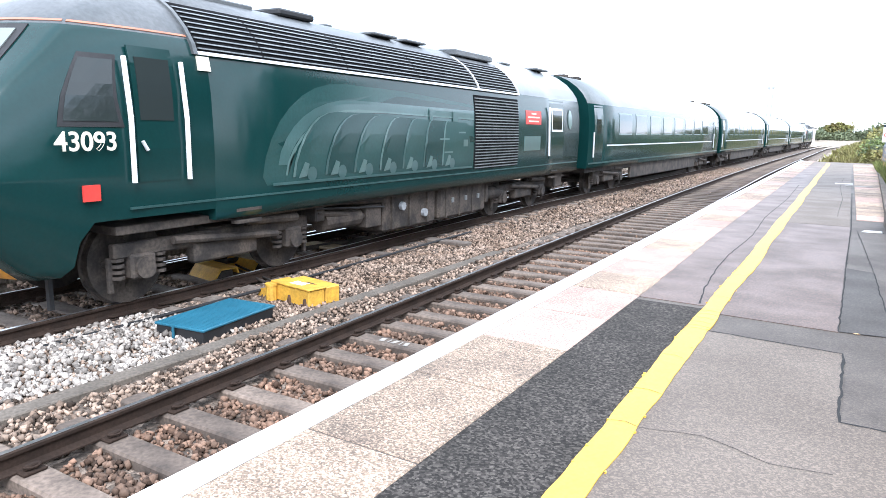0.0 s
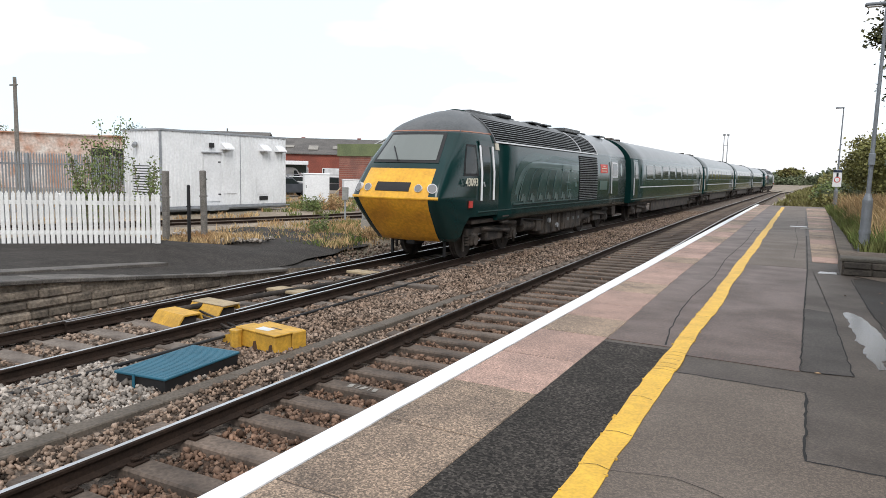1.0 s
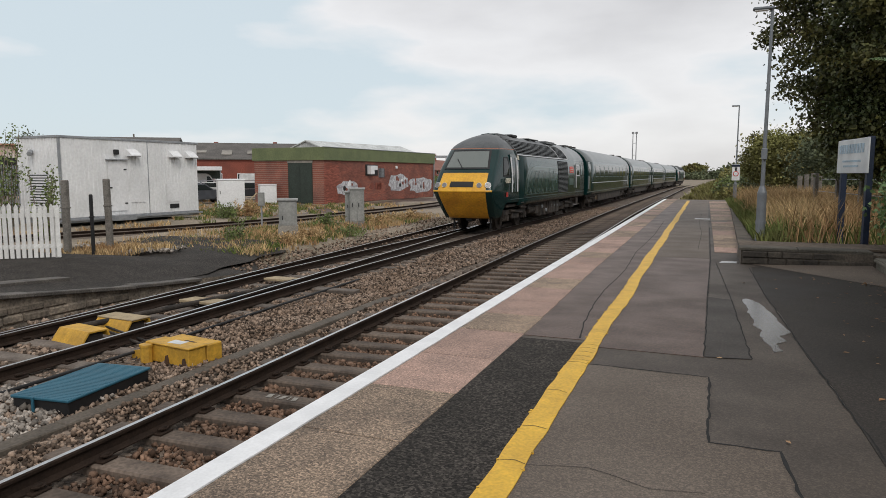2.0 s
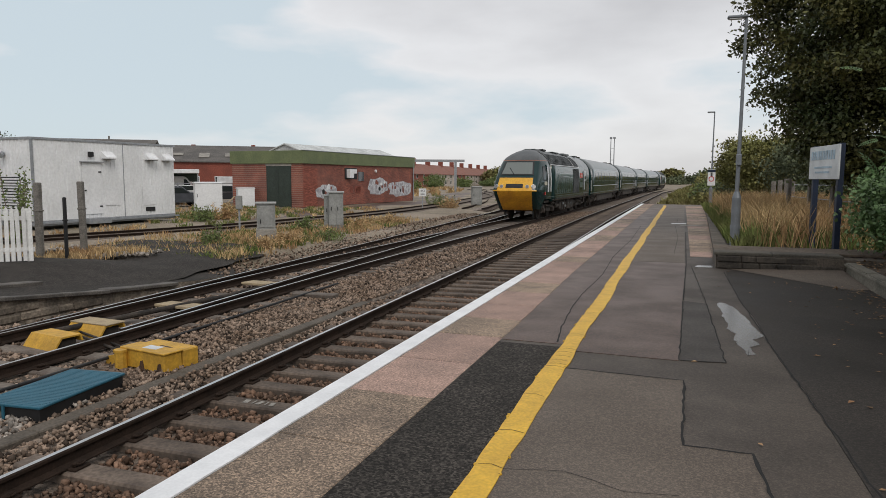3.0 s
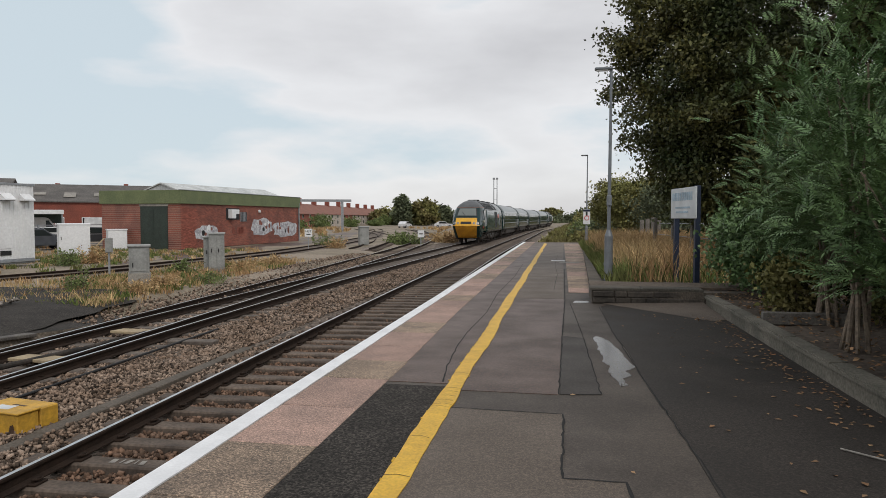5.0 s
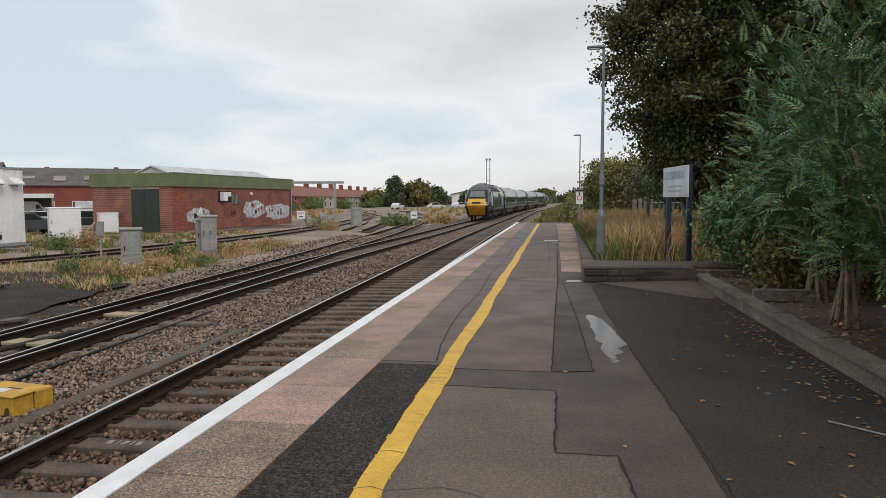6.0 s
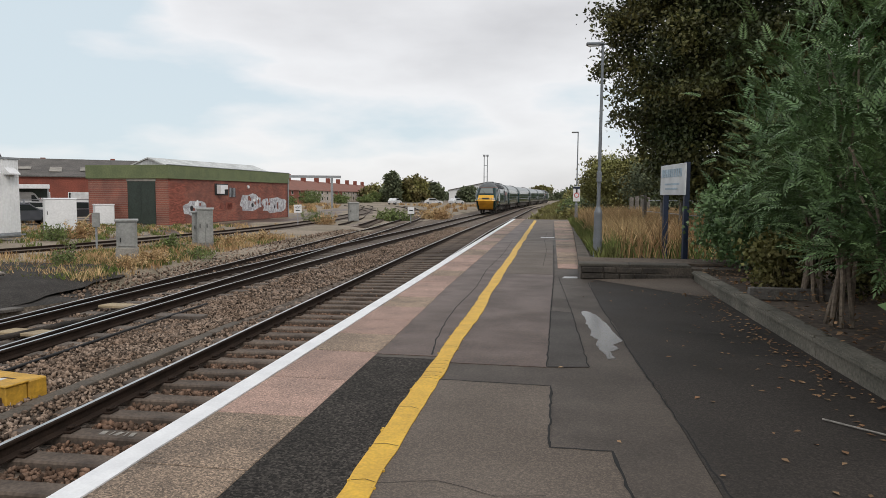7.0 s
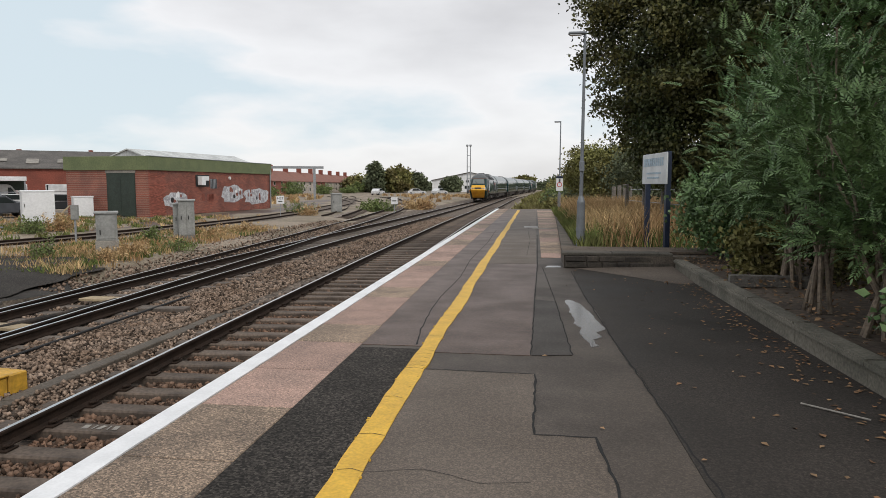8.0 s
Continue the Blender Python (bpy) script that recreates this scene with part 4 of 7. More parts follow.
def power_car():
    car = thing("power_car", "dark green diesel power car with yellow nose and painted engines", "locomotive", group="train vehicles")
    bm = bmesh.new()
    tube(bm, [4.6, 6, 8, 10, 12, 14.22, 16, 18.8])
    # rear roof takes the paler colour, which paints the sky's reflection
    for f in bm.faces:
        if f.material_index == 1 and f.calc_center_median().y > 14.22:
            f.material_index = 2
    part("body", bm, ["green", "train_roof", "coach_roof"], car, "glossy dark green bodywork")
    # cab shell
    bm = bmesh.new()
    us = [-2, -1.9, -1.8, -1.7, -1.6, -1.5, -1.4, -1.3, -1.2, -1.1, -1.04, -1, -0.93, -0.82, -0.7, -0.5, -0.25, 0]
    us = us + [-u for u in us[:-1]][::-1]
    zs = [0.52, 0.62, 0.75, 0.9, 1.0, 1.15, 1.3, 1.42, 1.5, 1.55, 1.58, 1.62, 1.66, 1.72, 1.8, 1.95, 2.1, 2.25, 2.35, 2.5, 2.7, 2.9, 3.0, 3.08, 3.14, 3.2, 3.3, 3.4, 3.5, 3.6, 3.68, 3.75, 3.8, 3.84]
    hem = lambda u: 0.52 + 0.58 * float(smoothstep(1.12, 1.42, abs(u)))
    g = [[bm.verts.new(skin(u, max(z, hem(u)))) for u in us] for z in zs]
    for j in range(len(zs) - 1):
        for i in range(len(us) - 1):
            u, z = (us[i] + us[i + 1]) / 2, (zs[j] + zs[j + 1]) / 2
            if zs[j + 1] <= min(hem(us[i]), hem(us[i + 1])):
                continue
            f = bm.faces.new((g[j][i], g[j][i + 1], g[j + 1][i + 1], g[j + 1][i]))
            lim = 0.86 if z < 1.58 else 0.80
            f.material_index = (3 if z < 1.56 else 1) if abs(u) < lim and z < 2.26 else (2 if z > 3.12 else 0)
            f.smooth = True
    bm.faces.new([g[0][i] for i in range(9, len(us) - 9)][::-1])
    bm.faces.new([g[-1][i] for i in range(len(us))])
    bmesh.ops.recalc_face_normals(bm, faces=bm.faces)
    part("cab_shell", bm, ["green", "train_yellow", "train_roof", "train_orange"], car, "sloping nose, yellow in front and dark green on the sides")
    ws = part("windscreen_surround", skin_patch(lambda a, b: ((a * 2 - 1) * (0.83 - 0.06 * b), 2.38 + 0.74 * b), 8, 0.012), "black", car, "black rubber surround")
    part("windscreen", skin_patch(lambda a, b: ((a * 2 - 1) * (0.76 - 0.06 * b), 2.44 + 0.62 * b), 8, 0.020), "windscreen", ws, "sloping windscreen with the pale sky's reflection put into its colour")
    p0, p1 = skin(-0.12, 2.44), skin(-0.42, 2.78)
    part("wiper", rods((p0 + Vector((0, -0.05, 0)), p1 + Vector((0, -0.05, 0)), 0.014)), "black", ws)
    part("cab_line", skin_patch(lambda a, b: ((a * 2 - 1) * 1.0, 3.165 + 0.022 * b), 10, 0.010), "orange_line", car, "thin faded orange line round the cab roof")
    for s in (-1, 1):
        part("cab_line", skin_patch(lambda a, b, s=s: (s * (1.02 + 0.9 * a), 3.165 + 0.022 * b), 10, 0.010), "orange_line", car)
    part("nose_lip", skin_patch(lambda a, b: ((a * 2 - 1) * 1.0, 1.55 + 0.05 * b), 10, 0.022), "train_yellow", car)
    part("nose_grille", skin_patch(lambda a, b: ((a * 2 - 1) * 0.40, 1.72 + 0.20 * b), 4, 0.014), "black", car, "black rectangular panel")
    for s in (-1, 1):
        for u, r in ((0.60, 0.095), (0.87, 0.115)):
            c = skin(s * u, 1.79)
            bm = bmesh.new()
            d = Vector((s * (0.05 if u < 0.7 else 0.45), -0.9, 0.35)).normalized()
            rod(bm, c - d * 0.05, c + d * 0.035, r, n=18)
            l = part("light_bezel", bm, "silver", car)
            bm = bmesh.new()
            rod(bm, c, c + d * 0.042, r * 0.86, n=18)
            part("lamp_glass", bm, "lens", l, "clear round lamp glass")
    for s in (-1, 1):
        def quad(a, b, s=s):
            lo, hi = 1.28 + (1.53 - 1.28) * a, 1.18 + (1.37 - 1.18) * a
            return s * (lo + (hi - lo) * b), 2.12 + 0.72 * b
        w = part("side_window_frame", skin_patch(lambda a, b: quad(a * 1.06 - 0.03, b * 1.06 - 0.03), 5, 0.008), "black", car)
        part("side_window", skin_patch(lambda a, b: quad(a * 0.9 + 0.05, b * 0.9 + 0.05), 5, 0.016), "window", w, "dark quarter window")
        door = part("cab_door", flank_plate(bmesh.new(), 3.52, 4.08, 1.50, 2.98, 0.006, s, 8), "green", car)
        part("door_window", flank_plate(bmesh.new(), 3.58, 4.02, 2.18, 2.86, 0.014, s, 5), "window", door)
        part("door_handle", rods((((side_x(1.9) + 0.04) * s, 3.56, 1.95), ((side_x(1.9) + 0.04) * s, 3.62, 1.85), 0.02)), "silver", door)
        for y in (3.43, 4.17):
            x0, x1 = side_x(1.55) + 0.05, side_x(2.9) + 0.05
            part("handrail", rods((((x0) * s, y, 1.50), ((side_x(2.2) + 0.055) * s, y, 2.2), 0.028), (((side_x(2.2) + 0.055) * s, y, 2.2), (x1 * s, y, 2.85), 0.028)), "white_paint", car, "white-painted handrail")
        # roof louvres, on a black plate that paints the shade in their gaps
        back = part("louvre_backing", flank_plate(bmesh.new(), 4.5, 14.2, 3.02, 3.62, 0.018, s, 24), "vent_black", car, "black plate that paints the shade between the roof louvres")
        for y0, y1 in ((4.5, 5.56), (5.6, 7.4), (7.44, 9.56), (9.6, 12.0), (12.06, 14.16)):
            for k in range(9):
                z = 3.04 + 0.064 * k
                part("louvre_slat", flank_plate(bmesh.new(), y0, y1, z, z + 0.017, 0.042, s, 1), "louvre", back)
        part("louvre_rail", flank_plate(bmesh.new(), 4.42, 14.22, 2.97, 3.010, 0.044, s, 2), "silver", car)
        for y in (4.4, 12.0, 14.18):
            part("louvre_frame", flank_plate(bmesh.new(), y, y + 0.06, 2.97, 3.7, 0.046, s, 16), "silver" if y > 5 else "train_roof", car)
        # flank grille, its gaps darkened by a black plate instead of a recess
        grille = part("grille_backing", flank_plate(bmesh.new(), 11.75, 14.12, 1.28, 2.86, 0.008, s, 12), "vent_black", car, "black plate that paints the shade between the grille slats")
        for k in range(24):
            z = 1.30 + 0.0645 * k
            part("grille_slat", flank_plate(bmesh.new(), 11.78, 14.09, z, z + 0.022, 0.024, s, 1), "louvre", grille)
        plate = part("nameplate", flank_plate(bmesh.new(), 14.6, 15.62, 2.28, 2.62, 0.012, s, 3), "red", car, "red nameplate with illegible lettering")
        for z, a, b in ((2.53, 14.95, 15.27), (2.44, 14.72, 15.5), (2.34, 14.78, 15.44)):
            part("plate_lettering", flank_plate(bmesh.new(), a, b, z, z + 0.035, 0.016, s, 1), "cream", plate)
        part("notice", flank_plate(bmesh.new(), 14.5, 15.6, 1.62, 1.98, 0.006, s, 2), "green_pale", car)
        rear = part("rear_door", flank_plate(bmesh.new(), 16.3, 17.42, 1.35, 2.95, 0.006, s, 8), "green", car)
        part("door_window_frame", flank_plate(bmesh.new(), 16.42, 17.30, 2.10, 2.74, 0.012, s, 4), "silver", rear)
        part("door_window", flank_plate(bmesh.new(), 16.49, 17.23, 2.16, 2.68, 0.018, s, 4), "window", rear)
        part("handrail", rods((((side_x(1.5) + 0.05) * s, 16.18, 1.45), ((side_x(2.7) + 0.05) * s, 16.18, 2.75), 0.03)), "silver", car)
        crest = [(17.95 + 0.17 * math.cos(a), 2.45 + 0.28 * math.sin(a)) for a in [math.pi * j / 6 for j in range(12)]]
        part("painted_crest", flank_shape(crest, 0.006, s), "green_pale", car)
        part("sole_line", flank_plate(bmesh.new(), 3.4, 18.7, 1.20, 1.225, 0.012, s, 1), "green_mid", car)
        part("red_mark", flank_plate(bmesh.new(), 2.86, 3.05, 1.33, 1.50, 0.004, s, 1), "red", car, "small red square mark")
        part("warning_mark", flank_plate(bmesh.new(), 4.44, 4.62, 2.78, 2.95, 0.034, s, 1), "cream", car)
        loco_graphic(car, s)
        # fleet number
        txt = bpy.data.curves.new("fleet_number", "FONT")
        txt.body, txt.size, txt.extrude, txt.align_x, txt.offset = "43093", 0.275, 0.006, "CENTER", 0.003
        txt.materials.append(M["cream"])
        no = new("fleet_number", txt)
        no.parent = car
        no.matrix_basis = pose(s * 1.394, 2.92, 1.86, 90, 0, 90 * s)
        no["label"] = "pale raised fleet number"
    # roof gear
    part("roof_hatch", boxes((-0.3, 0.3, 5.0, 6.4, 3.80, 3.89), bev=0.02), "train_roof", car)
    for y0, y1, w, h in ((8.3, 8.5, 0.12, 0.09), (9.3, 10.1, 0.45, 0.05), (10.4, 11.2, 0.45, 0.05), (15.4, 15.9, 0.3, 0.05), (17.3, 18.2, 0.5, 0.06)):
        part("roof_fitting", boxes((-w, w, y0, y1, 3.84, 3.865 + h * 0.5), bev=0.015), "train_roof", car)
    part("exhaust", boxes((-0.35, 0.35, 6.9, 7.75, 3.84, 3.95), bev=0.03), "black", car)
    part("roof_fan_cowl", boxes((-0.6, 0.6, 12.2, 14.1, 3.75, 3.885), bev=0.02), "train_roof", car)
    # below the floor
    bm = bmesh.new()
    box(bm, -1.22, 1.22, 3.3, 18.7, 0.90, 1.0, 0.01)
    part("underframe", bm, "grime", car)
    part("tank", boxes((-1.15, 1.15, 8.65, 10.5, 0.25, 0.95), bev=0.05), "grime", car, "grimy fuel tank")
    part("battery_box", boxes((-1.18, 1.18, 10.6, 12.75, 0.28, 0.98), bev=0.05), "grime", car, "grimy battery box")
    for s, y, z in ((1, 9.2, 0.7), (1, 10.0, 0.5), (-1, 9.2, 0.7)):
        part("tank_fitting", rods(((s * 1.14, y, z), (s * 1.22, y, z), 0.08)), "galv", car)
    for a, b in (((1.1, 7.0, 0.95), (1.1, 8.6, 0.85)), ((1.12, 6.8, 0.8), (1.05, 8.6, 0.55)), ((-1.1, 7.0, 0.95), (-1.1, 8.6, 0.85))):
        part("pipe", rods((a, b, 0.05)), "grime", car)
    for s, y, z in ((1, 4.95, 1.02), (1, 4.95, 0.86), (1, 16.6, 1.0), (1, 16.6, 0.82), (-1, 4.95, 1.02), (-1, 16.6, 1.0)):
        part("footstep", boxes((s * 1.29 - 0.06, s * 1.29 + 0.06, y, y + 0.45, z, z + 0.04)), "grime", car)
    for s in (1, -1):
        for y, r in ((7.05, 0.17), (12.95, 0.15)):
            part("air_reservoir", rods(((s * 0.98, y, 0.62), (s * 0.98, y + 0.95, 0.62), r), n=14), "grime", car, "grimy cylindrical air tank")
        for y0, y1, z0, z1 in ((8.1, 8.55, 0.40, 0.80), (6.75, 6.98, 0.66, 0.92), (17.4, 18.0, 0.5, 0.9), (12.8, 12.95, 0.45, 0.95)):
            part("equipment_box", boxes((s * 1.0 - 0.16, s * 1.0 + 0.16, y0, y1, z0, z1), bev=0.02), "grime", car)
        for y in (8.85, 9.45, 10.1, 10.85, 11.45, 12.05):
            part("box_rib", boxes((s * 1.165 - 0.03, s * 1.165 + 0.03, y, y + 0.05, 0.30, 0.93)), "grime", car)
        for y in (11.1, 11.7, 12.3):
            part("box_latch", boxes((s * 1.18 - 0.025, s * 1.18 + 0.025, y, y + 0.09, 0.60, 0.70)), "louvre", car)
        part("cable_run", rods(((s * 1.2, 6.7, 0.93), (s * 1.2, 8.6, 0.90), 0.022), ((s * 1.19, 6.7, 0.88), (s * 1.17, 8.6, 0.74), 0.018)), "black", car)
    # guard and coupler are black to stand in for the shadow under the chin
    part("snow_guard", boxes((0.72, 0.78, 2.75, 2.80, 0.10, 0.72), (-0.78, -0.72, 2.75, 2.80, 0.10, 0.72)), "black", car)
    part("coupler", boxes((-0.13, 0.13, 2.4, 2.9, 0.40, 0.62), bev=0.03), "black", car)
    bogie(car, 5.0, 2.6)
    bogie(car, 15.2, 2.6)
    part("gangway", boxes((-0.6, 0.6, 18.78, 19.25, 1.0, 3.2), bev=0.04), "black", car)
    return car


def coach():
    car = thing("passenger_coach", "dark green passenger coach with dark windows, its roof greyed by painted sky sheen", "railway coach", group="train vehicles")
    bm = bmesh.new()
    tube(bm, [0.35, 3, 6, 9, 12, 15, 18, 22.65])
    part("body", bm, ["green", "coach_roof"], car, "dark green coach body, the sky's sheen painted grey on the roof")
    for s in (-1, 1):
        part("lining", flank_plate(bmesh.new(), 2.2, 20.8, 1.64, 1.69, 0.006, s, 1), "silver", car, "thin silver line along the flank")
        for k in range(8):
            y = 3.5 + 2.06 * k
            fr = part("window_frame", flank_plate(bmesh.new(), y - 0.04, y + 1.54, 2.02, 2.78, 0.006, s, 3), "green_mid", car)
            part("window", flank_plate(bmesh.new(), y, y + 1.5, 2.07, 2.73, 0.012, s, 3), "window", fr)
        for y in (0.9, 21.2):
            d = part("door", flank_plate(bmesh.new(), y, y + 0.85, 1.15, 2.95, 0.008, s, 6), "green", car)
            part("door_window", flank_plate(bmesh.new(), y + 0.22, y + 0.63, 2.05, 2.75, 0.014, s, 3), "window", d)
            part("handrail", rods((((side_x(1.5) + 0.04) * s, y - 0.12, 1.3), ((side_x(2.2) + 0.04) * s, y - 0.12, 2.1), 0.025)), "silver", d)
        part("skirt", flank_plate(bmesh.new(), 6.2, 16.8, 0.95, 1.12, 0.004, s, 1), "green", car)
        part("equipment_cover", boxes((s * 1.18 - 0.05, s * 1.18 + 0.05, 5.6, 17.2, 0.38, 0.97), bev=0.02), "grime", car, "grey-brown underfloor equipment covers")
        part("sole_bar", flank_plate(bmesh.new(), 0.5, 22.5, 1.08, 1.13, 0.01, s, 1), "green_mid", car)
    part("underframe", boxes((-1.2, 1.2, 0.6, 22.4, 0.8, 0.98)), "grime", car)
    part("gangway", boxes((-0.6, 0.6, 0.02, 0.36, 1.0, 3.2), (-0.6, 0.6, 22.64, 22.98, 1.0, 3.2), bev=0.04), "black", car)
    for y in (1.0, 2.2, 20.6):
        part("roof_vent", boxes((-0.2, 0.2, y, y + 0.35, 3.84, 3.95), bev=0.02), "grime", car)
    bogie(car, 3.4, 2.6, 0.46)
    bogie(car, 19.6, 2.6, 0.46)
    return car


rear_power_car = power_car()
rear_wheels = list(WHEELS)
lead_coach = coach()
coaches = [lead_coach] + [copy_thing(lead_coach, Matrix()) for _ in range(3)]
front_power_car = copy_thing(rear_power_car, Matrix())
TRAIN_Y = [(0.0, 1.15), (0.5, 6.35), (1.0, 11.7), (1.5, 16.9), (2.0, 22.1), (2.75, 30.1), (3.5, 38.3), (4.0, 44.0), (4.5, 49.8), (5.25, 58.6), (6.0, 67.3), (6.5, 73.1), (7.0, 78.8), (7.5, 84.5), (8.0, 90.0)]


def on_track(y, a, b):
    """The pose of a vehicle whose rear end is at y, with bogies at a and b behind it."""
    xa, xb = C2(y + a), C2(y + b)
    turn = -math.atan2(xb - xa, b - a)
    return pose(xa + math.tan(turn) * a, y, ZR, 0, 0, math.degrees(turn))


# ---- yard side: old platform end, fences, hut, cabinets ----
EDGE_Z = [(-20, 0.0), (2, 0.0), (6, -0.30), (8.3, -0.52), (10, -0.69), (12, -0.82), (14, -0.9)]


def ramp_z(x, y):
    e = at(EDGE_Z, y)
    back = -0.30 + 0.3 * (1 - smoothstep(-4, 4, y)) - 0.42 * float(smoothstep(10.2, 14.5, y))
    w = float(smoothstep(-10.6, -7.8, x))
    return e * w + back * (1 - w)


def old_platform():
    xs, ys = np.linspace(-14, -7.86, 14), np.concatenate([[-20, -10], np.arange(-4, 14.6, 0.6)])
    v = [(x + (0.12 * noise.noise((y, 2, 0)) if k == 13 else 0), y, ramp_z(x, y) + 0.012 * noise.noise((x * 2, y * 2, 1))) for y in ys for k, x in enumerate(xs)]
    v += [(x, y, -1.15) for y in ys for x in xs]
    w, h = len(xs), len(ys)
    o = w * h
    f = [(r * w + c, r * w + c + 1, (r + 1) * w + c + 1, (r + 1) * w + c) for r in range(h - 1) for c in range(w - 1)]
    for r in range(h - 1):
        f += [(r * w + w - 1, o + r * w + w - 1, o + (r + 1) * w + w - 1, (r + 1) * w + w - 1), (r * w, (r + 1) * w, o + (r + 1) * w, o + r * w)]
    f += [((h - 1) * w + c, (h - 1) * w + c + 1, o + (h - 1) * w + c + 1, o + (h - 1) * w + c) for c in range(w - 1)]
    ob = tagged(data_part("old_platform", v, f, ["asphalt_dark", "wall_stone"]), "black tarmac ramp at the end of the opposite platform", "platform ramp", kind="structure")
    for p in ob.data.polygons:
        p.material_index = 1 if abs(p.normal.z) < 0.3 else 0
    # coping stones and rubble wall along the ramp's edge
    y = 0.5
    while y < 11.2:
        l = random.uniform(0.7, 1.1)
        z = at(EDGE_Z, y + l / 2)
        slope = math.degrees(math.atan2(at(EDGE_Z, y + l) - at(EDGE_Z, y), l))
        bm = box(bmesh.new(), -0.62, 0.05, -l / 2 + 0.003, l / 2 - 0.003, -0.055, 0.012, 0.012)
        s = part("coping_stone", bm, "slab_dark", ob)
        s.matrix_basis = pose(-7.82 + random.uniform(-0.015, 0.015), y + l / 2, z + random.uniform(-0.01, 0.01), slope, 0, random.uniform(-1, 1))
        y += l
    y = 2.2
    while y < 8.6:
        l = random.uniform(0.8, 1.3)
        slope = math.degrees(math.atan2(ramp_z(-8.95, y + l) - ramp_z(-8.95, y), l))
        s = part("paving_slab", box(bmesh.new(), -0.22, 0.22, -l / 2 + 0.01, l / 2 - 0.01, -0.05, 0.022, 0.008), "slab_dark", ob)
        s.matrix_basis = pose(-8.95 + random.uniform(-0.02, 0.02), y + l / 2, ramp_z(-8.95, y + l / 2) + random.uniform(0, 0.012), slope, random.uniform(-1, 1), random.uniform(-1.5, 1.5))
        y += l
    for row in range(6):
        y = 0.3 + random.uniform(0, 0.3)
        z0 = -1.06 + 0.155 * row
        while y < 11:
            l = random.uniform(0.25, 0.75)
            if z0 + 0.15 < at(EDGE_Z, y + l) - 0.08:
                d = random.uniform(0.0, 0.03)
                s = part("wall_stone", box(bmesh.new(), -7.98, -7.83 + d, y, y + l - 0.006, z0 + random.uniform(-0.01, 0.01), z0 + random.uniform(0.13, 0.152), 0.03), "wall_stone", ob)
            y += l
    return ob


old_platform()
strip("tarmac_apron", lambda y: -14 - 0.1 * y, lambda y: -7.8 - 0.20 * max(0, y - 10) - 0.1 * math.sin(y * 3), -0.605, 10.5, 17.5, 0.4, "asphalt_dark", "cracked black tarmac path across to the yard", 0.012, cols=12)


def picket_fence():
    d = Vector((0.756, 0.654, 0))
    f = thing("picket_fence", "white-painted wooden picket fence on the old platform end", "fence", Matrix.Translation((-10.45, 10.34, -0.32)) @ Matrix.Rotation(math.atan2(d.y, d.x), 4, "Z"))
    for k in range(58):
        h = 1.17 + random.uniform(-0.02, 0.02)
        w = 0.037
        bm = prism([(-w, 0.03), (w, 0.03), (w, h - 0.07), (0, h), (-w, h - 0.07)], -0.012, 0.012, "y")
        p = part("picket", bm, "white_wood", f)
        p.matrix_basis = pose(-0.06 - 0.108 * k, 0, 0, random.uniform(-1.2, 1.2), random.uniform(-1, 1), 0)
    for z in (0.22, 0.88):
        part("fence_rail", box(bmesh.new(), -6.3, 0, 0.014, 0.06, z, z + 0.09, 0.004), "white_wood", f)
    for x in (-0.1, -2.1, -4.1, -6.1):
        part("fence_post", box(bmesh.new(), x - 0.05, x + 0.05, 0.062, 0.16, -0.1, 1.12, 0.008), "white_wood", f)


picket_fence()


def old_post(x, y, z, h, w, material, label):
    bm = bmesh.new()
    box(bm, -w / 2, w / 2, -w / 2, w / 2, -0.2, h, 0.02)
    box(bm, -w / 2 - 0.01, w / 2 + 0.01, -w / 2 - 0.01, w / 2 + 0.01, h * 0.62, h * 0.64, 0.004)
    p = part("gate_post" if w > 0.1 else "metal_stake", bm, material)
    p.matrix_world = pose(x, y, z, random.uniform(-1, 1), random.uniform(-1, 1), random.uniform(0, 40))
    tagged(p, label, "post")


old_post(-11.7, 11.5, -0.42, 1.75, 0.14, "post_grey", "weathered grey timber post standing alone beside the tarmac")
old_post(-11.9, 12.9, -0.5, 1.85, 0.14, "post_grey", "weathered grey timber post at the edge of the path")
old_post(-11.0, 11.6, -0.42, 1.42, 0.075, "black", "thin dark metal stake in the gravel")


def palisade():
    a, b = Vector((-20.5, 9.5, -0.7)), Vector((-25.2, 21.0, -0.7))
    d = (b - a)
    f = thing("palisade_fence", "grey galvanised steel palisade fence", "fence", Matrix.Translation(a) @ Matrix.Rotation(math.atan2(d.y, d.x), 4, "Z"))
    n = int(d.length / 0.155)
    for k in range(n):
        h = 2.55
        p = part("pale", prism([(-0.033, 0.05), (0.033, 0.05), (0.033, h - 0.1), (0, h), (-0.033, h - 0.1)], -0.01, 0.01, "y"), "galv", f)
        p.location.x = 0.155 * k
    for z in (0.4, 2.1):
        part("fence_rail", box(bmesh.new(), 0, d.length, 0.012, 0.05, z, z + 0.05), "galv", f)
    for k in range(5):
        part("fence_post", box(bmesh.new(), 2.75 * k, 2.75 * k + 0.09, 0.05, 0.14, -0.1, 2.5), "galv", f)


palisade()


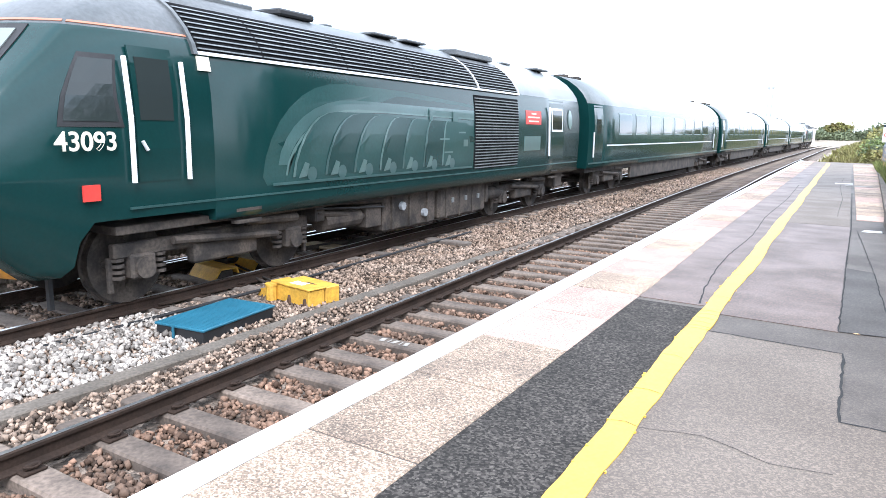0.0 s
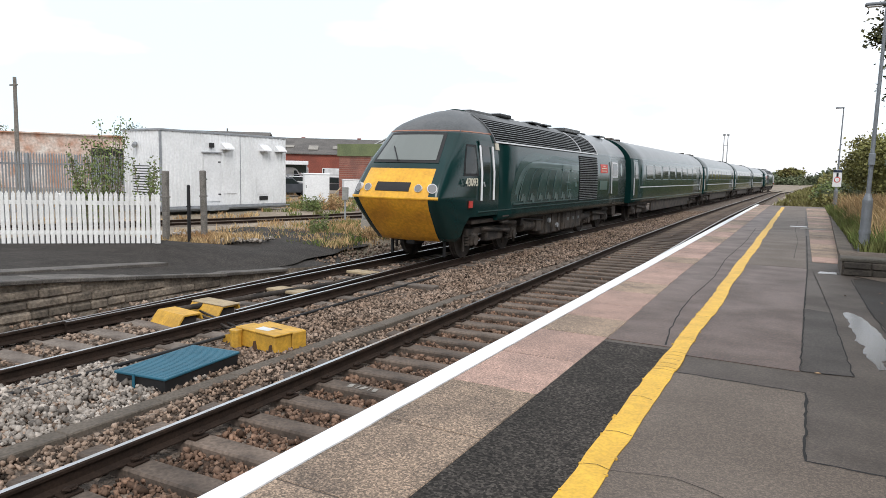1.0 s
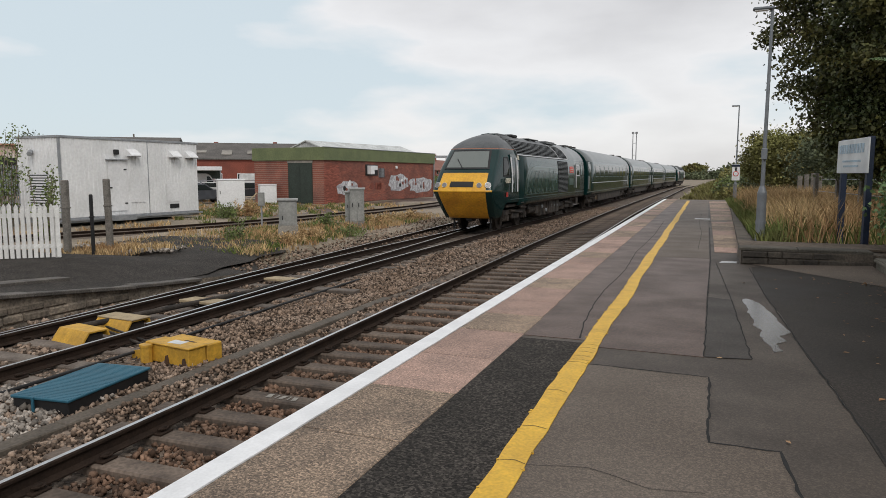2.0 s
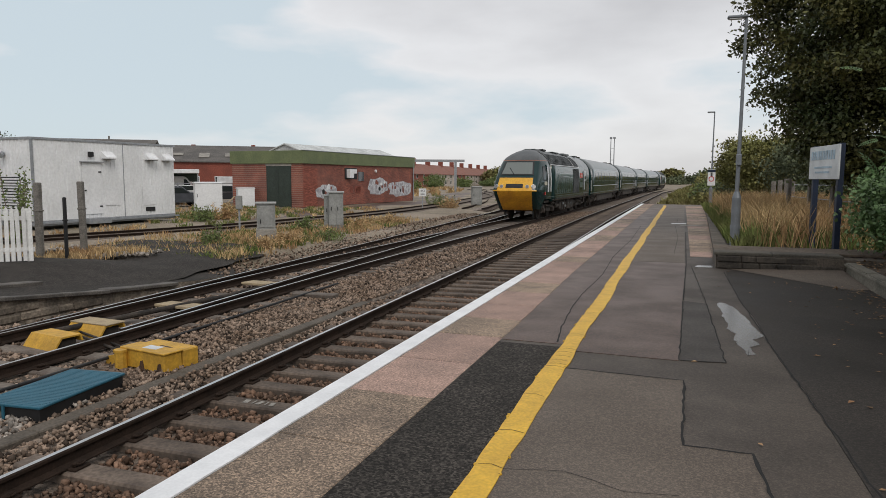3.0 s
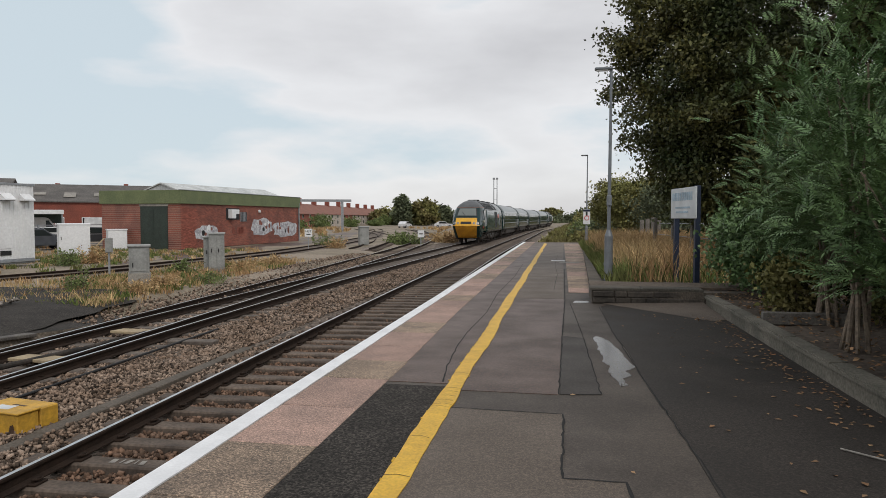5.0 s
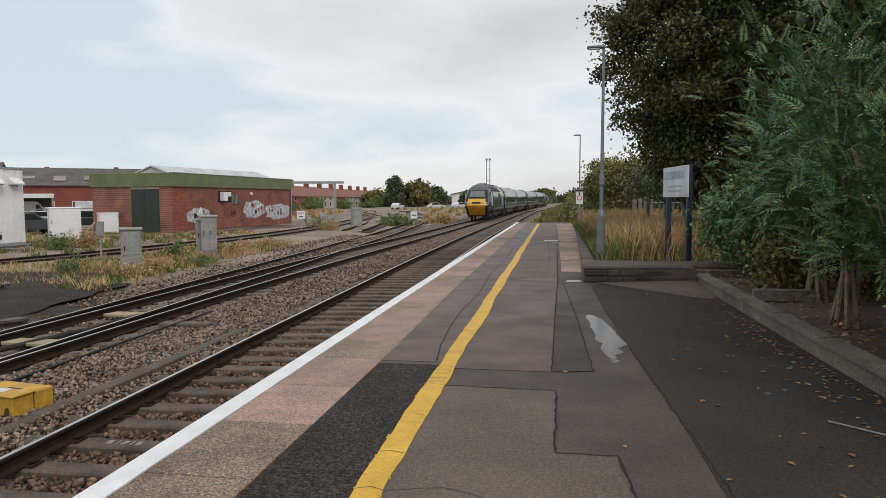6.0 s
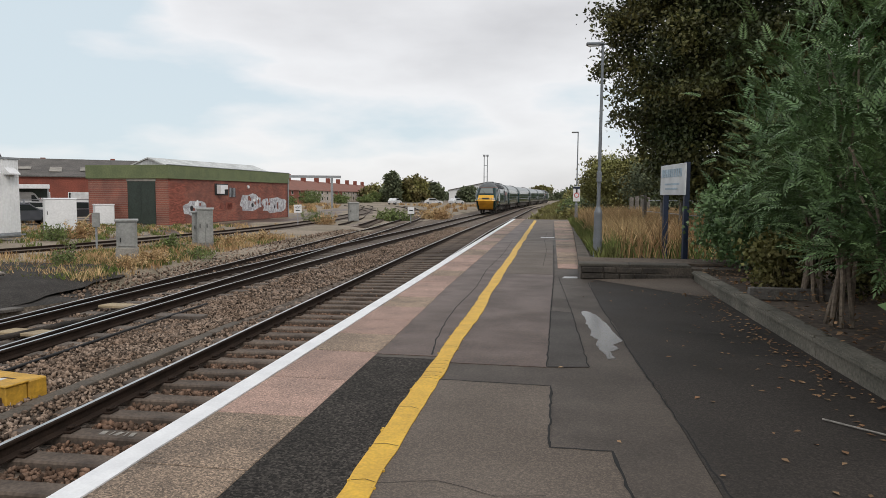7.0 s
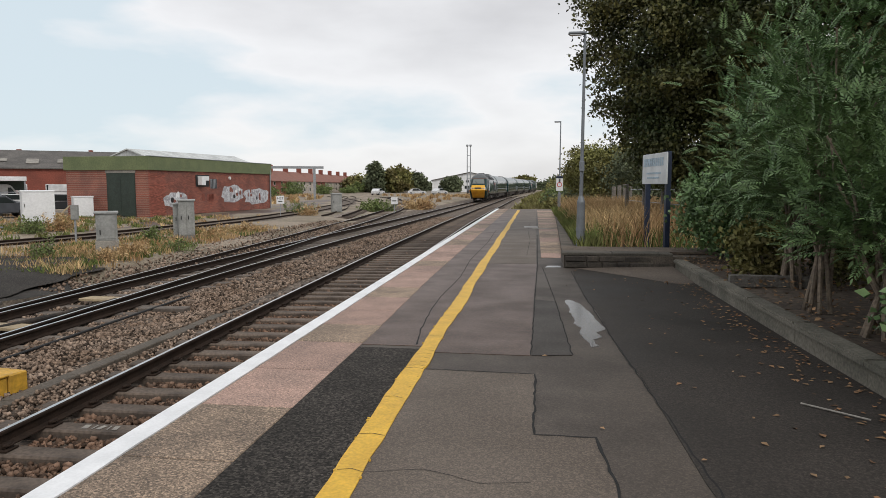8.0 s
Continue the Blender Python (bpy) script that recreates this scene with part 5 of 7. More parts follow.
def relay_hut():
    h = thing("equipment_hut", "long white profiled-steel equipment hut with streaked walls", "hut", pose(-22.2, 19.95, -0.45, 0, 0, -4.6))
    part("body", box(bmesh.new(), -2.75, 0, 0, 7.35, 0.1, 3.45, 0.03), "white_metal", h, "white steel walls")
    for k in range(37):
        y = 0.1 + 0.198 * k
        part("wall_rib", boxes((0.0, 0.022, y, y + 0.07, 0.12, 3.40)), "white_metal", h)
    for k in range(12):
        x = -2.65 + 0.22 * k
        part("wall_rib", boxes((x, x + 0.07, -0.022, 0.0, 0.12, 3.40)), "white_metal", h)
    part("roof_edge", boxes((-2.79, 0.05, -0.05, 7.40, 3.40, 3.50), bev=0.01), "galv", h)
    part("corner_trim", boxes((-0.03, 0.035, -0.035, 0.06, 0.1, 3.42)), "galv", h)
    part("wall_seam", boxes((0.02, 0.03, 4.3, 4.34, 0.1, 3.42)), "galv", h)
    part("base_frame", boxes((-2.7, 0.02, 0.05, 7.3, -0.1, 0.11), bev=0.01), "galv", h)
    part("base_skid", boxes((0.02, 0.10, -0.2, 7.5, -0.02, 0.05)), "galv", h)
    door = part("door", box(bmesh.new(), 0.022, 0.05, 2.2, 3.1, 0.3, 2.5, 0.005), "white_metal", h, "white steel door")
    part("door_canopy", boxes((0.02, 0.16, 2.1, 3.2, 2.54, 2.58)), "galv", door)
    part("door_hinge", boxes((0.05, 0.07, 2.98, 3.12, 0.6, 0.66), (0.05, 0.07, 2.98, 3.12, 2.1, 2.16)), "black", door)
    part("door_handle", boxes((0.05, 0.09, 2.26, 2.34, 1.3, 1.36)), "black", door)
    part("door_step", boxes((0.05, 0.5, 2.1, 3.2, -0.1, 0.14), bev=0.01), "galv", h)
    for y in (3.2, 5.55, 6.55):
        bm = prism([(0.0, 2.72), (0.34, 2.72), (0.34, 2.78), (0.0, 3.05)], y, y + 0.55, "y")
        part("vent_hood", bm, "white_metal", h, "white sloping vent hood")
        part("vent_mouth", boxes((0.03, 0.31, y + 0.03, y + 0.52, 2.70, 2.72)), "black", h)
    for y0, y1, z0, z1 in ((3.3, 4.1, 0.65, 1.45), (5.35, 6.1, 0.6, 1.5)):
        part("hatch", box(bmesh.new(), 0.022, 0.036, y0, y1, z0, z1, 0.004), "white_metal", h)
    part("low_vent", boxes((0.022, 0.04, 5.5, 6.05, 0.3, 0.5)), "black", h)
    part("wall_lamp", boxes((0.02, 0.14, 2.5, 2.75, 2.78, 3.0), bev=0.03), "black", h)
    lv = part("end_louvre", boxes((-1.95, -0.75, -0.03, -0.022, 0.5, 1.9)), "black", h)
    for k in range(12):
        part("louvre_slat", boxes((-1.95, -0.75, -0.06, -0.03, 0.52 + 0.115 * k, 0.59 + 0.115 * k)), "white_metal", lv)
    part("end_lamp", rods(((-1.7, -0.05, 2.85), (-1.45, -0.28, 2.75), 0.10)), "galv", h)


relay_hut()


def cabinet(x, y, z, w, d, h, rz, material, label, doors=1, plinth=0.0):
    c = thing("trackside_cabinet", label, "cabinet", pose(x, y, z, 0, 0, rz), group="trackside cabinets")
    if plinth:
        part("plinth", box(bmesh.new(), -w / 2 - 0.03, w / 2 + 0.03, -d / 2 - 0.03, d / 2 + 0.03, -0.15, plinth, 0.01), "concrete", c)
    part("body", box(bmesh.new(), -w / 2, w / 2, -d / 2, d / 2, plinth, h - 0.06, 0.012), material, c)
    part("lid", prism([(-d / 2 - 0.04, h - 0.06), (d / 2 + 0.04, h - 0.06), (d / 2 + 0.04, h - 0.02), (0, h + 0.02), (-d / 2 - 0.04, h - 0.02)], -w / 2 - 0.04, w / 2 + 0.04, "x"), material, c)
    for k in range(doors):
        a = -w / 2 + 0.04 + k * (w - 0.08) / doors
        dr = part("door", box(bmesh.new(), a + 0.01, a + (w - 0.08) / doors - 0.01, -d / 2 - 0.02, -d / 2, plinth + 0.06, h - 0.12, 0.005), material, c)
        part("handle", boxes((a + 0.06, a + 0.09, -d / 2 - 0.05, -d / 2 - 0.02, h * 0.5, h * 0.6)), "black", dr)
    return c


cabinet(-25.75, 34.9, -0.68, 1.6, 1.1, 1.85, 45, "white_metal", "large white metal trackside cabinet on rough grass")
cabinet(-28.1, 42.0, -0.68, 1.2, 0.9, 1.40, 45, "white_metal", "smaller white metal trackside cabinet by the car park")
cabinet(-10.62, 18.95, -0.72, 0.58, 0.42, 1.38, 32, "cab_grey", "weathered grey cabinet with a wire-grey lower half in dead weeds", 1, 0.5)
cabinet(-11.75, 25.8, -0.72, 0.62, 0.5, 1.60, 28, "cab_grey", "tall weathered grey metal cabinet beside the siding", 2, 0.1)
cabinet(-12.25, 25.95, -0.72, 0.30, 0.45, 1.45, 28, "cab_grey", "narrow grey metal cabinet hard against a taller one", 1, 0.1)
cabinet(-13.6, 53.0, -0.68, 0.8, 0.5, 1.5, 30, "cab_grey", "distant pale grey trackside cabinet near the brick building")


# ---- brick building ----
def wall_between(bm, a, b, z0, z1, thick=0.25, mi=0):
    a, b = Vector((*a, 0)), Vector((*b, 0))
    d = (b - a)
    box(bm, 0, d.length, 0, thick, z0, z1, 0, Matrix.Translation(a) @ Matrix.Rotation(math.atan2(d.y, d.x), 4, "Z"), mi)


def bricks_on(parent, length, z0, z1, skip, keep_to):
    """Stretcher-bond bricks, a little proud, over the first part of a wall that runs along local x at y = 0."""
    bm = box(bmesh.new(), 0, 0.215, -0.006, 0.05, 0, 0.065)
    me = bpy.data.meshes.new("brick")
    bm.to_mesh(me)
    bm.free()
    me.materials.append(M["brick_piece"])
    made = 0
    for row in range(int((z1 - z0) / 0.076)):
        for k in range(int(keep_to / 0.225)):
            x = 0.01 + 0.225 * k + (0.1125 if row % 2 else 0)
            z = z0 + 0.076 * row
            if x + 0.215 < length and not any(a < x + 0.1 < b and c < z < d for a, b, c, d in skip) and made < 300:
                ob = new("brick", me)
                ob.parent = parent
                ob.location = (x, random.uniform(-0.002, 0.002), z)
                made += 1


M["brick_piece"] = mat("brick_piece", (0.30, 0.09, 0.06), (0.21, 0.066, 0.047), 3, 0.85, bump=0.003, fine=40, grain=0.2, vary=0.35)


def brick_building():
    b = thing("brick_building", "flat-roofed red brick store with a green fascia and graffiti", "building", pose(-23.6, 42.6, -0.68, 0, 0, 86.1))
    # local x runs along the long wall; the short wall runs back along local y
    part("long_wall", boxes((0, 18.2, 0, 0.25, 0, 3.3)), "brick", b, "red brick wall")
    part("end_wall", boxes((0, 0.25, 0.25, 6.4, 0, 3.3)), "brick", b, "red brick end wall")
    part("back_wall", boxes((0.25, 18.2, 6.15, 6.4, 0, 3.3)), "brick", b)
    part("far_wall", boxes((17.95, 18.2, 0.25, 6.15, 0, 3.3)), "brick", b)
    part("roof", boxes((0.1, 18.1, 0.1, 6.3, 3.9, 4.0)), "slate", b)
    part("fascia", boxes((-0.12, 18.32, -0.12, 0.02, 3.18, 4.12), bev=0.01), "fascia", b, "deep olive green fascia band")
    part("fascia", boxes((-0.12, 0.02, 0.02, 6.5, 3.18, 4.12), bev=0.01), "fascia", b, "deep olive green fascia band")
    part("roof_flashing", boxes((-0.15, 18.35, -0.15, 0.03, 4.12, 4.16)), "galv", b)
    d = part("door", boxes((-0.03, 0.0, 1.0, 3.2, 0.0, 3.0)), "dark_green", b, "tall dark green double door")
    part("door_leaf", boxes((-0.045, -0.03, 1.05, 2.08, 0.02, 2.75), (-0.045, -0.03, 2.12, 3.15, 0.02, 2.75), bev=0.004), "dark_green", d)
    part("door_lintel", boxes((-0.05, 0.0, 0.95, 3.25, 3.0, 3.17)), "concrete", b)
    win = part("window", boxes((5.7, 7.6, -0.03, 0.0, 2.05, 2.95)), "black", b, "small barred window opening")
    part("fan_unit", boxes((5.95, 6.5, -0.4, -0.03, 2.15, 2.85), bev=0.02), "white_metal", win, "white cooling unit")
    part("fan_unit", boxes((6.65, 7.15, -0.3, -0.03, 2.5, 2.85), bev=0.02), "white_metal", win)
    part("window_grille", boxes((7.75, 8.7, -0.04, 0.0, 1.9, 2.65)), "galv", b)
    for k in range(5):
        part("grille_bar", boxes((7.8 + 0.2 * k, 7.85 + 0.2 * k, -0.06, -0.04, 1.9, 2.65)), "black", b)
    part("round_lamp", rods(((10.7, 0, 2.75), (10.7, -0.12, 2.75), 0.13)), "white_metal", b)
    part("drainpipe", rods(((18.1, -0.08, 0), (18.1, -0.08, 3.6), 0.06)), "galv", b)
    rng = random.Random(5)
    def tag_shape(x0, x1, z0, z1, material, n=14, off=0.012):
        cx, cz = (x0 + x1) / 2, (z0 + z1) / 2
        out = []
        for k in range(n):
            a = 2 * math.pi * k / n
            r = rng.uniform(0.85, 1.12)
            out.append((cx + (x1 - x0) / 2 * r * math.copysign(abs(math.cos(a)) ** 0.7, math.cos(a)), cz + (z1 - z0) / 2 * r * math.copysign(abs(math.sin(a)) ** 0.7, math.sin(a))))
        part("graffiti", prism(out, -off - 0.004, -0.003, "y"), material, b, "pale spray-painted graffiti")
    for x0, x1, z0, z1 in ((1.7, 4.5, 0.55, 1.6), (9.4, 12.9, 0.75, 2.15), (13.2, 17.9, 0.5, 1.85)):
        tag_shape(x0, x1, z0, z1, "graffiti", 17)
        for k in range(7):
            a = x0 + (x1 - x0) * rng.uniform(0.1, 0.85)
            c = z0 + (z1 - z0) * rng.uniform(0.15, 0.7)
            tag_shape(a, a + rng.uniform(0.15, 0.45), c, c + rng.uniform(0.2, 0.5), rng.choice(["black", "brick", "white_metal"]), 7, 0.018)
    for k in range(6):
        a = rng.uniform(4.6, 9)
        tag_shape(a, a + 0.5, 0.9, 1.5, "brick_far", 7, 0.016)
    bricks_on(b, 18, 0.05, 3.1, [], 1.9)


brick_building()


# ---- buildings behind ----
def gable(name, label, m, length, depth, eave, ridge, wall, roof, gable_wall=None, overhang=0.25):
    """A house with a ridge along local x; the front wall is at local y = 0."""
    b = thing(name, label, "building", m)
    part("wall", boxes((0, length, 0, 0.25, 0, eave)), wall, b)
    part("back_wall", boxes((0, length, depth - 0.25, depth, 0, eave)), wall, b)
    for x in (0, length - 0.25):
        part("gable_wall", prism([(0, 0), (depth, 0), (depth, eave), (depth / 2, ridge - 0.05), (0, eave)], x, x + 0.25, "x"), gable_wall or wall, b)
    for s in (0, 1):
        ya, yb = (-overhang, depth / 2) if s == 0 else (depth + overhang, depth / 2)
        za = eave - overhang * (ridge - eave) / (depth / 2)
        part("roof_slope", prism([(ya, za), (yb, ridge), (yb, ridge + 0.12), (ya, za + 0.12)], -0.2, length + 0.2, "x"), roof, b)
    return b


def window(b, x, z, w, h, y=0.0):
    wn_ = part("window", boxes((x, x + w, y - 0.02, y, z, z + h)), "white_metal", b)
    part("pane", boxes((x + 0.08, x + w - 0.08, y - 0.03, y - 0.02, z + 0.08, z + h - 0.08)), "window", wn_)


w = gable("brick_warehouse", "long low red brick warehouse with a patched dark roof", pose(-68, 54, -0.7, 0, 0, 36), 30, 14, 4.0, 6.1, "brick_far", "slate")
for k in range(6):
    window(w, 14 + 2.6 * k, 1.2, 0.9, 1.1)
for k in range(9):
    part("roof_light", prism([(1.2 + 0.4 * (k % 3), 4.55 + 0.12 * (k % 3)), (3.2, 5.1), (3.2, 5.14), (1.2 + 0.4 * (k % 3), 4.60 + 0.12 * (k % 3))], 2 + 3.0 * k, 3.2 + 3.0 * k, "x"), "concrete", w)
gable("grey_roofed_store", "low store with a shallow grey slate roof", pose(-50.2, 41.5, -0.7, 0, 0, 36), 10, 12, 4.1, 5.6, "white_metal", "slate")
gable("white_shed", "white metal shed with a pale low-pitched roof", pose(-37.2, 67.2, -0.7, 0, 0, 82), 20, 8, 4.6, 6.0, "white_metal", "pale_roof", "pale_roof")
r = gable("rusty_shed", "rust-streaked corrugated shed, its doorway's inner shade painted as a black slab", pose(-62, 26, -0.7, 0, 0, 62), 22, 16, 4.7, 5.0, "rust", "rust", "white_metal")
# black slab on the closed wall paints the unlit inside of a doorway
part("dark_doorway", boxes((15.0, 20.5, -0.04, 0.0, 0.3, 3.6)), "black", r)
for k in range(9):
    m = pose(-54 - 1.1 * k, 139 + 12.9 * k, -0.7, 0, 0, 95)
    h = gable("terraced_house", "distant terraced house with a red tiled roof", m, 12.8, 9, 3.2, 5.6, "render_wall" if k % 3 else "brick_far", "roof_tile")
    h["group"] = "terrace of houses"
    part("chimney", boxes((0.4, 1.5, 3.9, 5.0, 5.2, 7.0)), "brick_far", h)
    for x in (2.0, 7.6):
        window(h, x, 2.2, 1.3, 0.9)
        window(h, x, 0.6, 1.3, 1.1)
for k in range(5):
    h = gable("terraced_house", "far terraced house seen above the rooftops", pose(-121 + 10.6 * k, 92 + 5 * k, -0.7, 0, 0, 26), 12.8, 9, 4.6, 7.4, "brick_far", "roof_tile")
    h["group"] = "houses beyond the yard"
    part("chimney", boxes((0.5, 1.2, 4.1, 4.8, 7.0, 8.7)), "brick_far", h)
    part("chimney", boxes((7.2, 7.8, 4.2, 4.7, 7.0, 8.5)), "brick_far", h)

wh = gable("white_warehouse", "large white distribution warehouse with a grey roof", pose(-33, 232, -0.75, 0, 0, 4), 26, 30, 3.9, 3.9, "white_metal", "slate")
for o in list(wh.children):
    if o.name.startswith(("roof_slope", "gable_wall")):
        bpy.data.objects.remove(o)
part("front_wall", prism([(0, 0), (26, 0), (26, 3.9), (13, 6.6), (0, 3.9)], -0.1, 0.15, "y"), "white_metal", wh, "white gabled front")
for s, a, c in ((0, -0.4, 13), (1, 26.4, 13)):
    part("roof_slope", prism([(a, 3.85), (c, 6.65), (c, 6.9), (a, 4.1)], -0.6, 40, "y"), "slate", wh)
for k in range(5):
    window(wh, 2 + 4.6 * k, 1.0, 2.2, 1.2, -0.1)
    if k in (1, 2, 3):
        window(wh, 2.4 + 4.6 * k, 3.2, 1.2, 0.9, -0.1)

mast = thing("lighting_mast", "tall slim twin lighting mast", "mast", pose(-15.0, 178, -0.7))
for x in (-0.4, 0.45):
    part("pole", rods(((x, 0, 0), (x, 0, 12.4), 0.16, 0.10)), "galv", mast)
    part("lamp_head", boxes((x - 0.3, x + 0.3, -0.25, 0.25, 12.4, 12.9), bev=0.05), "galv", mast)
for z in (4, 7, 10):
    part("brace", boxes((-0.4, 0.45, -0.05, 0.05, z, z + 0.12)), "galv", mast)

g = thing("yard_gantry", "pale steel gantry over the far end of the yard", "gantry", pose(-42, 104, -0.7, 0, 0, 20))
for x in (0, 9):
    part("gantry_post", boxes((x - 0.2, x + 0.2, -0.2, 0.2, 0, 4.9)), "galv", g)
part("gantry_beam", boxes((-3.0, 10.5, -0.25, 0.25, 4.9, 5.3)), "galv", g)

pole = thing("telegraph_pole", "tall weathered timber telegraph pole", "pole", pose(-48.0, 28.7, -0.7))
part("shaft", rods(((0, 0, 0), (0.15, 0, 8.2), 0.18, 0.12)), "post_grey", pole)
part("crossarm", boxes((-0.45, 0.45, -0.05, 0.05, 7.6, 7.7)), "post_grey", pole)
pole2 = copy_thing(pole, pose(-78, 78, -0.7, 0, 0, 60))


def small_sign(x, y, z, h, label, words=""):
    s = thing("track_sign", label, "sign", pose(x, y, z, 0, 0, 25))
    part("post", boxes((-0.03, 0.03, 0, 0.06, 0, h)), "galv", s)
    part("plate", boxes((-0.26, 0.26, -0.02, 0.0, h - 0.55, h), bev=0.004), "white_metal", s)
    if words:
        txt = bpy.data.curves.new("lettering", "FONT")
        txt.body, txt.size, txt.extrude, txt.align_x = words, 0.24, 0.003, "CENTER"
        txt.materials.append(M["black"])
        t = new("lettering", txt)
        t.parent = s
        t.matrix_basis = pose(0, -0.024, h - 0.25, 90, 0, 0)
        part("small_lettering", boxes((-0.14, 0.14, -0.026, -0.02, h - 0.42, h - 0.36)), "black", s)
    else:
        part("lettering", boxes((-0.16, 0.16, -0.026, -0.02, h - 0.32, h - 0.24)), "black", s)


stick = part("timber_pole", rods(((-24.0, 33.6, -0.72), (-23.3, 34.3, 0.35), 0.045, 0.035)), "plank")
tagged(stick, "pale thin timber pole leaning beside the white cabinet", "pole")
tap = thing("marker_post", "grey box on a thin post beside the siding", "post", pose(-14.66, 23.0, -0.72, 0, 0, 20))
part("post", boxes((-0.03, 0.03, -0.03, 0.03, -0.1, 0.9)), "galv", tap)
part("box", box(bmesh.new(), -0.12, 0.12, -0.09, 0.09, 0.9, 1.45, 0.012), "cab_grey", tap)


def store_canopy():
    """The white-roofed lean-to behind the parked cars."""
    c = thing("vehicle_canopy", "white flat-roofed canopy on thin posts behind the cars", "canopy", pose(-52.5, 52.5, -0.68, 0, 0, 40))
    part("roof", box(bmesh.new(), 0, 9.0, -2.6, 0, 2.55, 2.95, 0.03), "white_metal", c)
    # dark sheet below the roof, in place of the canopy's own shade
    part("shade_panel", boxes((0.1, 8.9, -0.1, 0.0, 1.7, 2.55)), "dark_green", c, "dark sheet that paints the shade under the roof")
    for x in (0.15, 3.0, 6.0, 8.85):
        part("post", boxes((x - 0.06, x + 0.06, -2.5, -2.38, 0, 2.55)), "galv", c)


store_canopy()


def yard_fence():
    a, b = Vector((-33.5, 38.0, -0.7)), Vector((-28.0, 55.0, -0.7))
    d = b - a
    f = thing("yard_fence", "grey steel mesh fence before the parked cars", "fence", Matrix.Translation(a) @ Matrix.Rotation(math.atan2(d.y, d.x), 4, "Z"))
    for k in range(int(d.length / 2.4) + 1):
        part("fence_post", boxes((2.4 * k - 0.05, 2.4 * k + 0.05, -0.05, 0.05, -0.1, 1.75)), "galv", f)
    for z in (0.3, 1.0, 1.68):
        part("fence_rail", boxes((0, d.length, -0.02, 0.02, z, z + 0.05)), "galv", f)


yard_fence()
small_sign(-15.0, 44.4, -0.70, 1.45, "small white stop sign with black capitals beside the siding", "HST")
small_sign(-8.6, 52.0, -0.72, 1.25, "small white sign on a post between the turnout tracks")


def parked(x, y, rz, kind, label):
    c = thing("parked_car" if kind != "van" else "parked_van", label, "car" if kind != "van" else "van", pose(x, y, -0.68, 0, 0, rz), group="parked vehicles")
    if kind == "van":
        out = [(-2.5, 0.35), (2.5, 0.35), (2.5, 1.0), (2.1, 1.15), (1.5, 2.1), (1.2, 2.25), (-2.45, 2.25), (-2.5, 2.0)]
        glass = [(1.2, 1.25), (1.95, 1.2), (1.45, 1.95), (1.2, 1.95)]
    else:
        out = [(-2.1, 0.3), (2.1, 0.3), (2.15, 0.7), (1.9, 0.85), (1.0, 0.95), (0.4, 1.42), (-1.1, 1.45), (-1.8, 0.98), (-2.12, 0.9)]
        glass = [(-1.0, 0.98), (0.85, 0.98), (0.35, 1.36), (-0.95, 1.38)]
    bm = prism(out, -0.85, 0.85, "y")
    bmesh.ops.bevel(bm, geom=bm.edges[:], offset=0.06, segments=2, affect="EDGES")
    part("body", bm, "car_white" if kind in ("van", "white") else "car_dark", c)
    for s in (-1, 1):
        part("side_glass", prism(glass, s * 0.83, s * 0.862, "y"), "window", c)
        for x_ in (-1.35, 1.35):
            wl_ = part("wheel", rods(((x_, s * 0.66, 0.32), (x_, s * 0.88, 0.32), 0.32), n=16), "tyre", c)
            part("hubcap", rods(((x_, s * 0.88, 0.32), (x_, s * 0.89, 0.32), 0.19), n=12), "galv", wl_)
    return c


for x, y, rz, kind, label in ((-37.5, 45.5, 40, "dark", "dark parked hatchback in the yard car park"), (-34.2, 48.8, 38, "dark", "dark grey parked estate car"), (-31.5, 52.0, 44, "dark", "dark blue parked car near the brick store"),
                              (-43, 62, 30, "van", "white parked van beside the cars"), (-48, 57, 36, "van", "white parked van with a plain side"), (-30.5, 58, 40, "white", "white parked car behind the cabinets"),
                              (-33.0, 40.2, 55, "dark", "dark parked car behind the white cabinet"), (-36.0, 43.6, 50, "dark", "black parked car nose-in to the fence"), (-40.5, 50.5, 48, "white", "pale parked car in the yard row"), (-24, 150, 10, "white", "far white parked car by the yard road"), (-20, 158, 60, "white", "far pale parked car"), (-33, 150, 80, "white", "far parked car near the houses"), (-13.5, 172, 80, "dark", "far dark parked car")):
    parked(x, y, rz, kind, label)


# ---- back of the platform: walls, lamps, sign ----
low = thing("low_wall", "low dark brick wall with a concrete top across the platform", "wall", kind="structure")
part("wall_body", prism([(2.88, 12.02), (4.74, 11.96), (4.74, 13.3), (2.88, 13.3)], -0.05, 0.225), "concrete_dark", low)
part("wall_body", prism([(4.745, 11.98), (6.4, 12.1), (6.4, 13.3), (4.745, 13.3)], -0.05, 0.215), "concrete_dark", low)
part("wall_body", prism([(2.92, 13.305), (3.22, 13.305), (3.35, 30.0), (3.28, 30.0)], -0.05, 0.10), "concrete_dark", low)
x = 2.85
while x < 4.7:
    l = min(random.uniform(0.55, 0.95), 4.75 - x)
    bm = prism([(x, 11.985 + random.uniform(-0.012, 0.012)), (x + l - 0.008, 11.985 + random.uniform(-0.012, 0.012)), (x + l - 0.008, 12.42), (x, 12.42)], 0.228, 0.272 + random.uniform(-0.006, 0.006))
    bmesh.ops.bevel(bm, geom=[e for e in bm.edges if all(v.co.z > 0.25 for v in e.verts)], offset=0.014, segments=1, affect="EDGES")
    part("coping_slab", bm, "kerb_dark", low, "worn dark coping")
    x += l
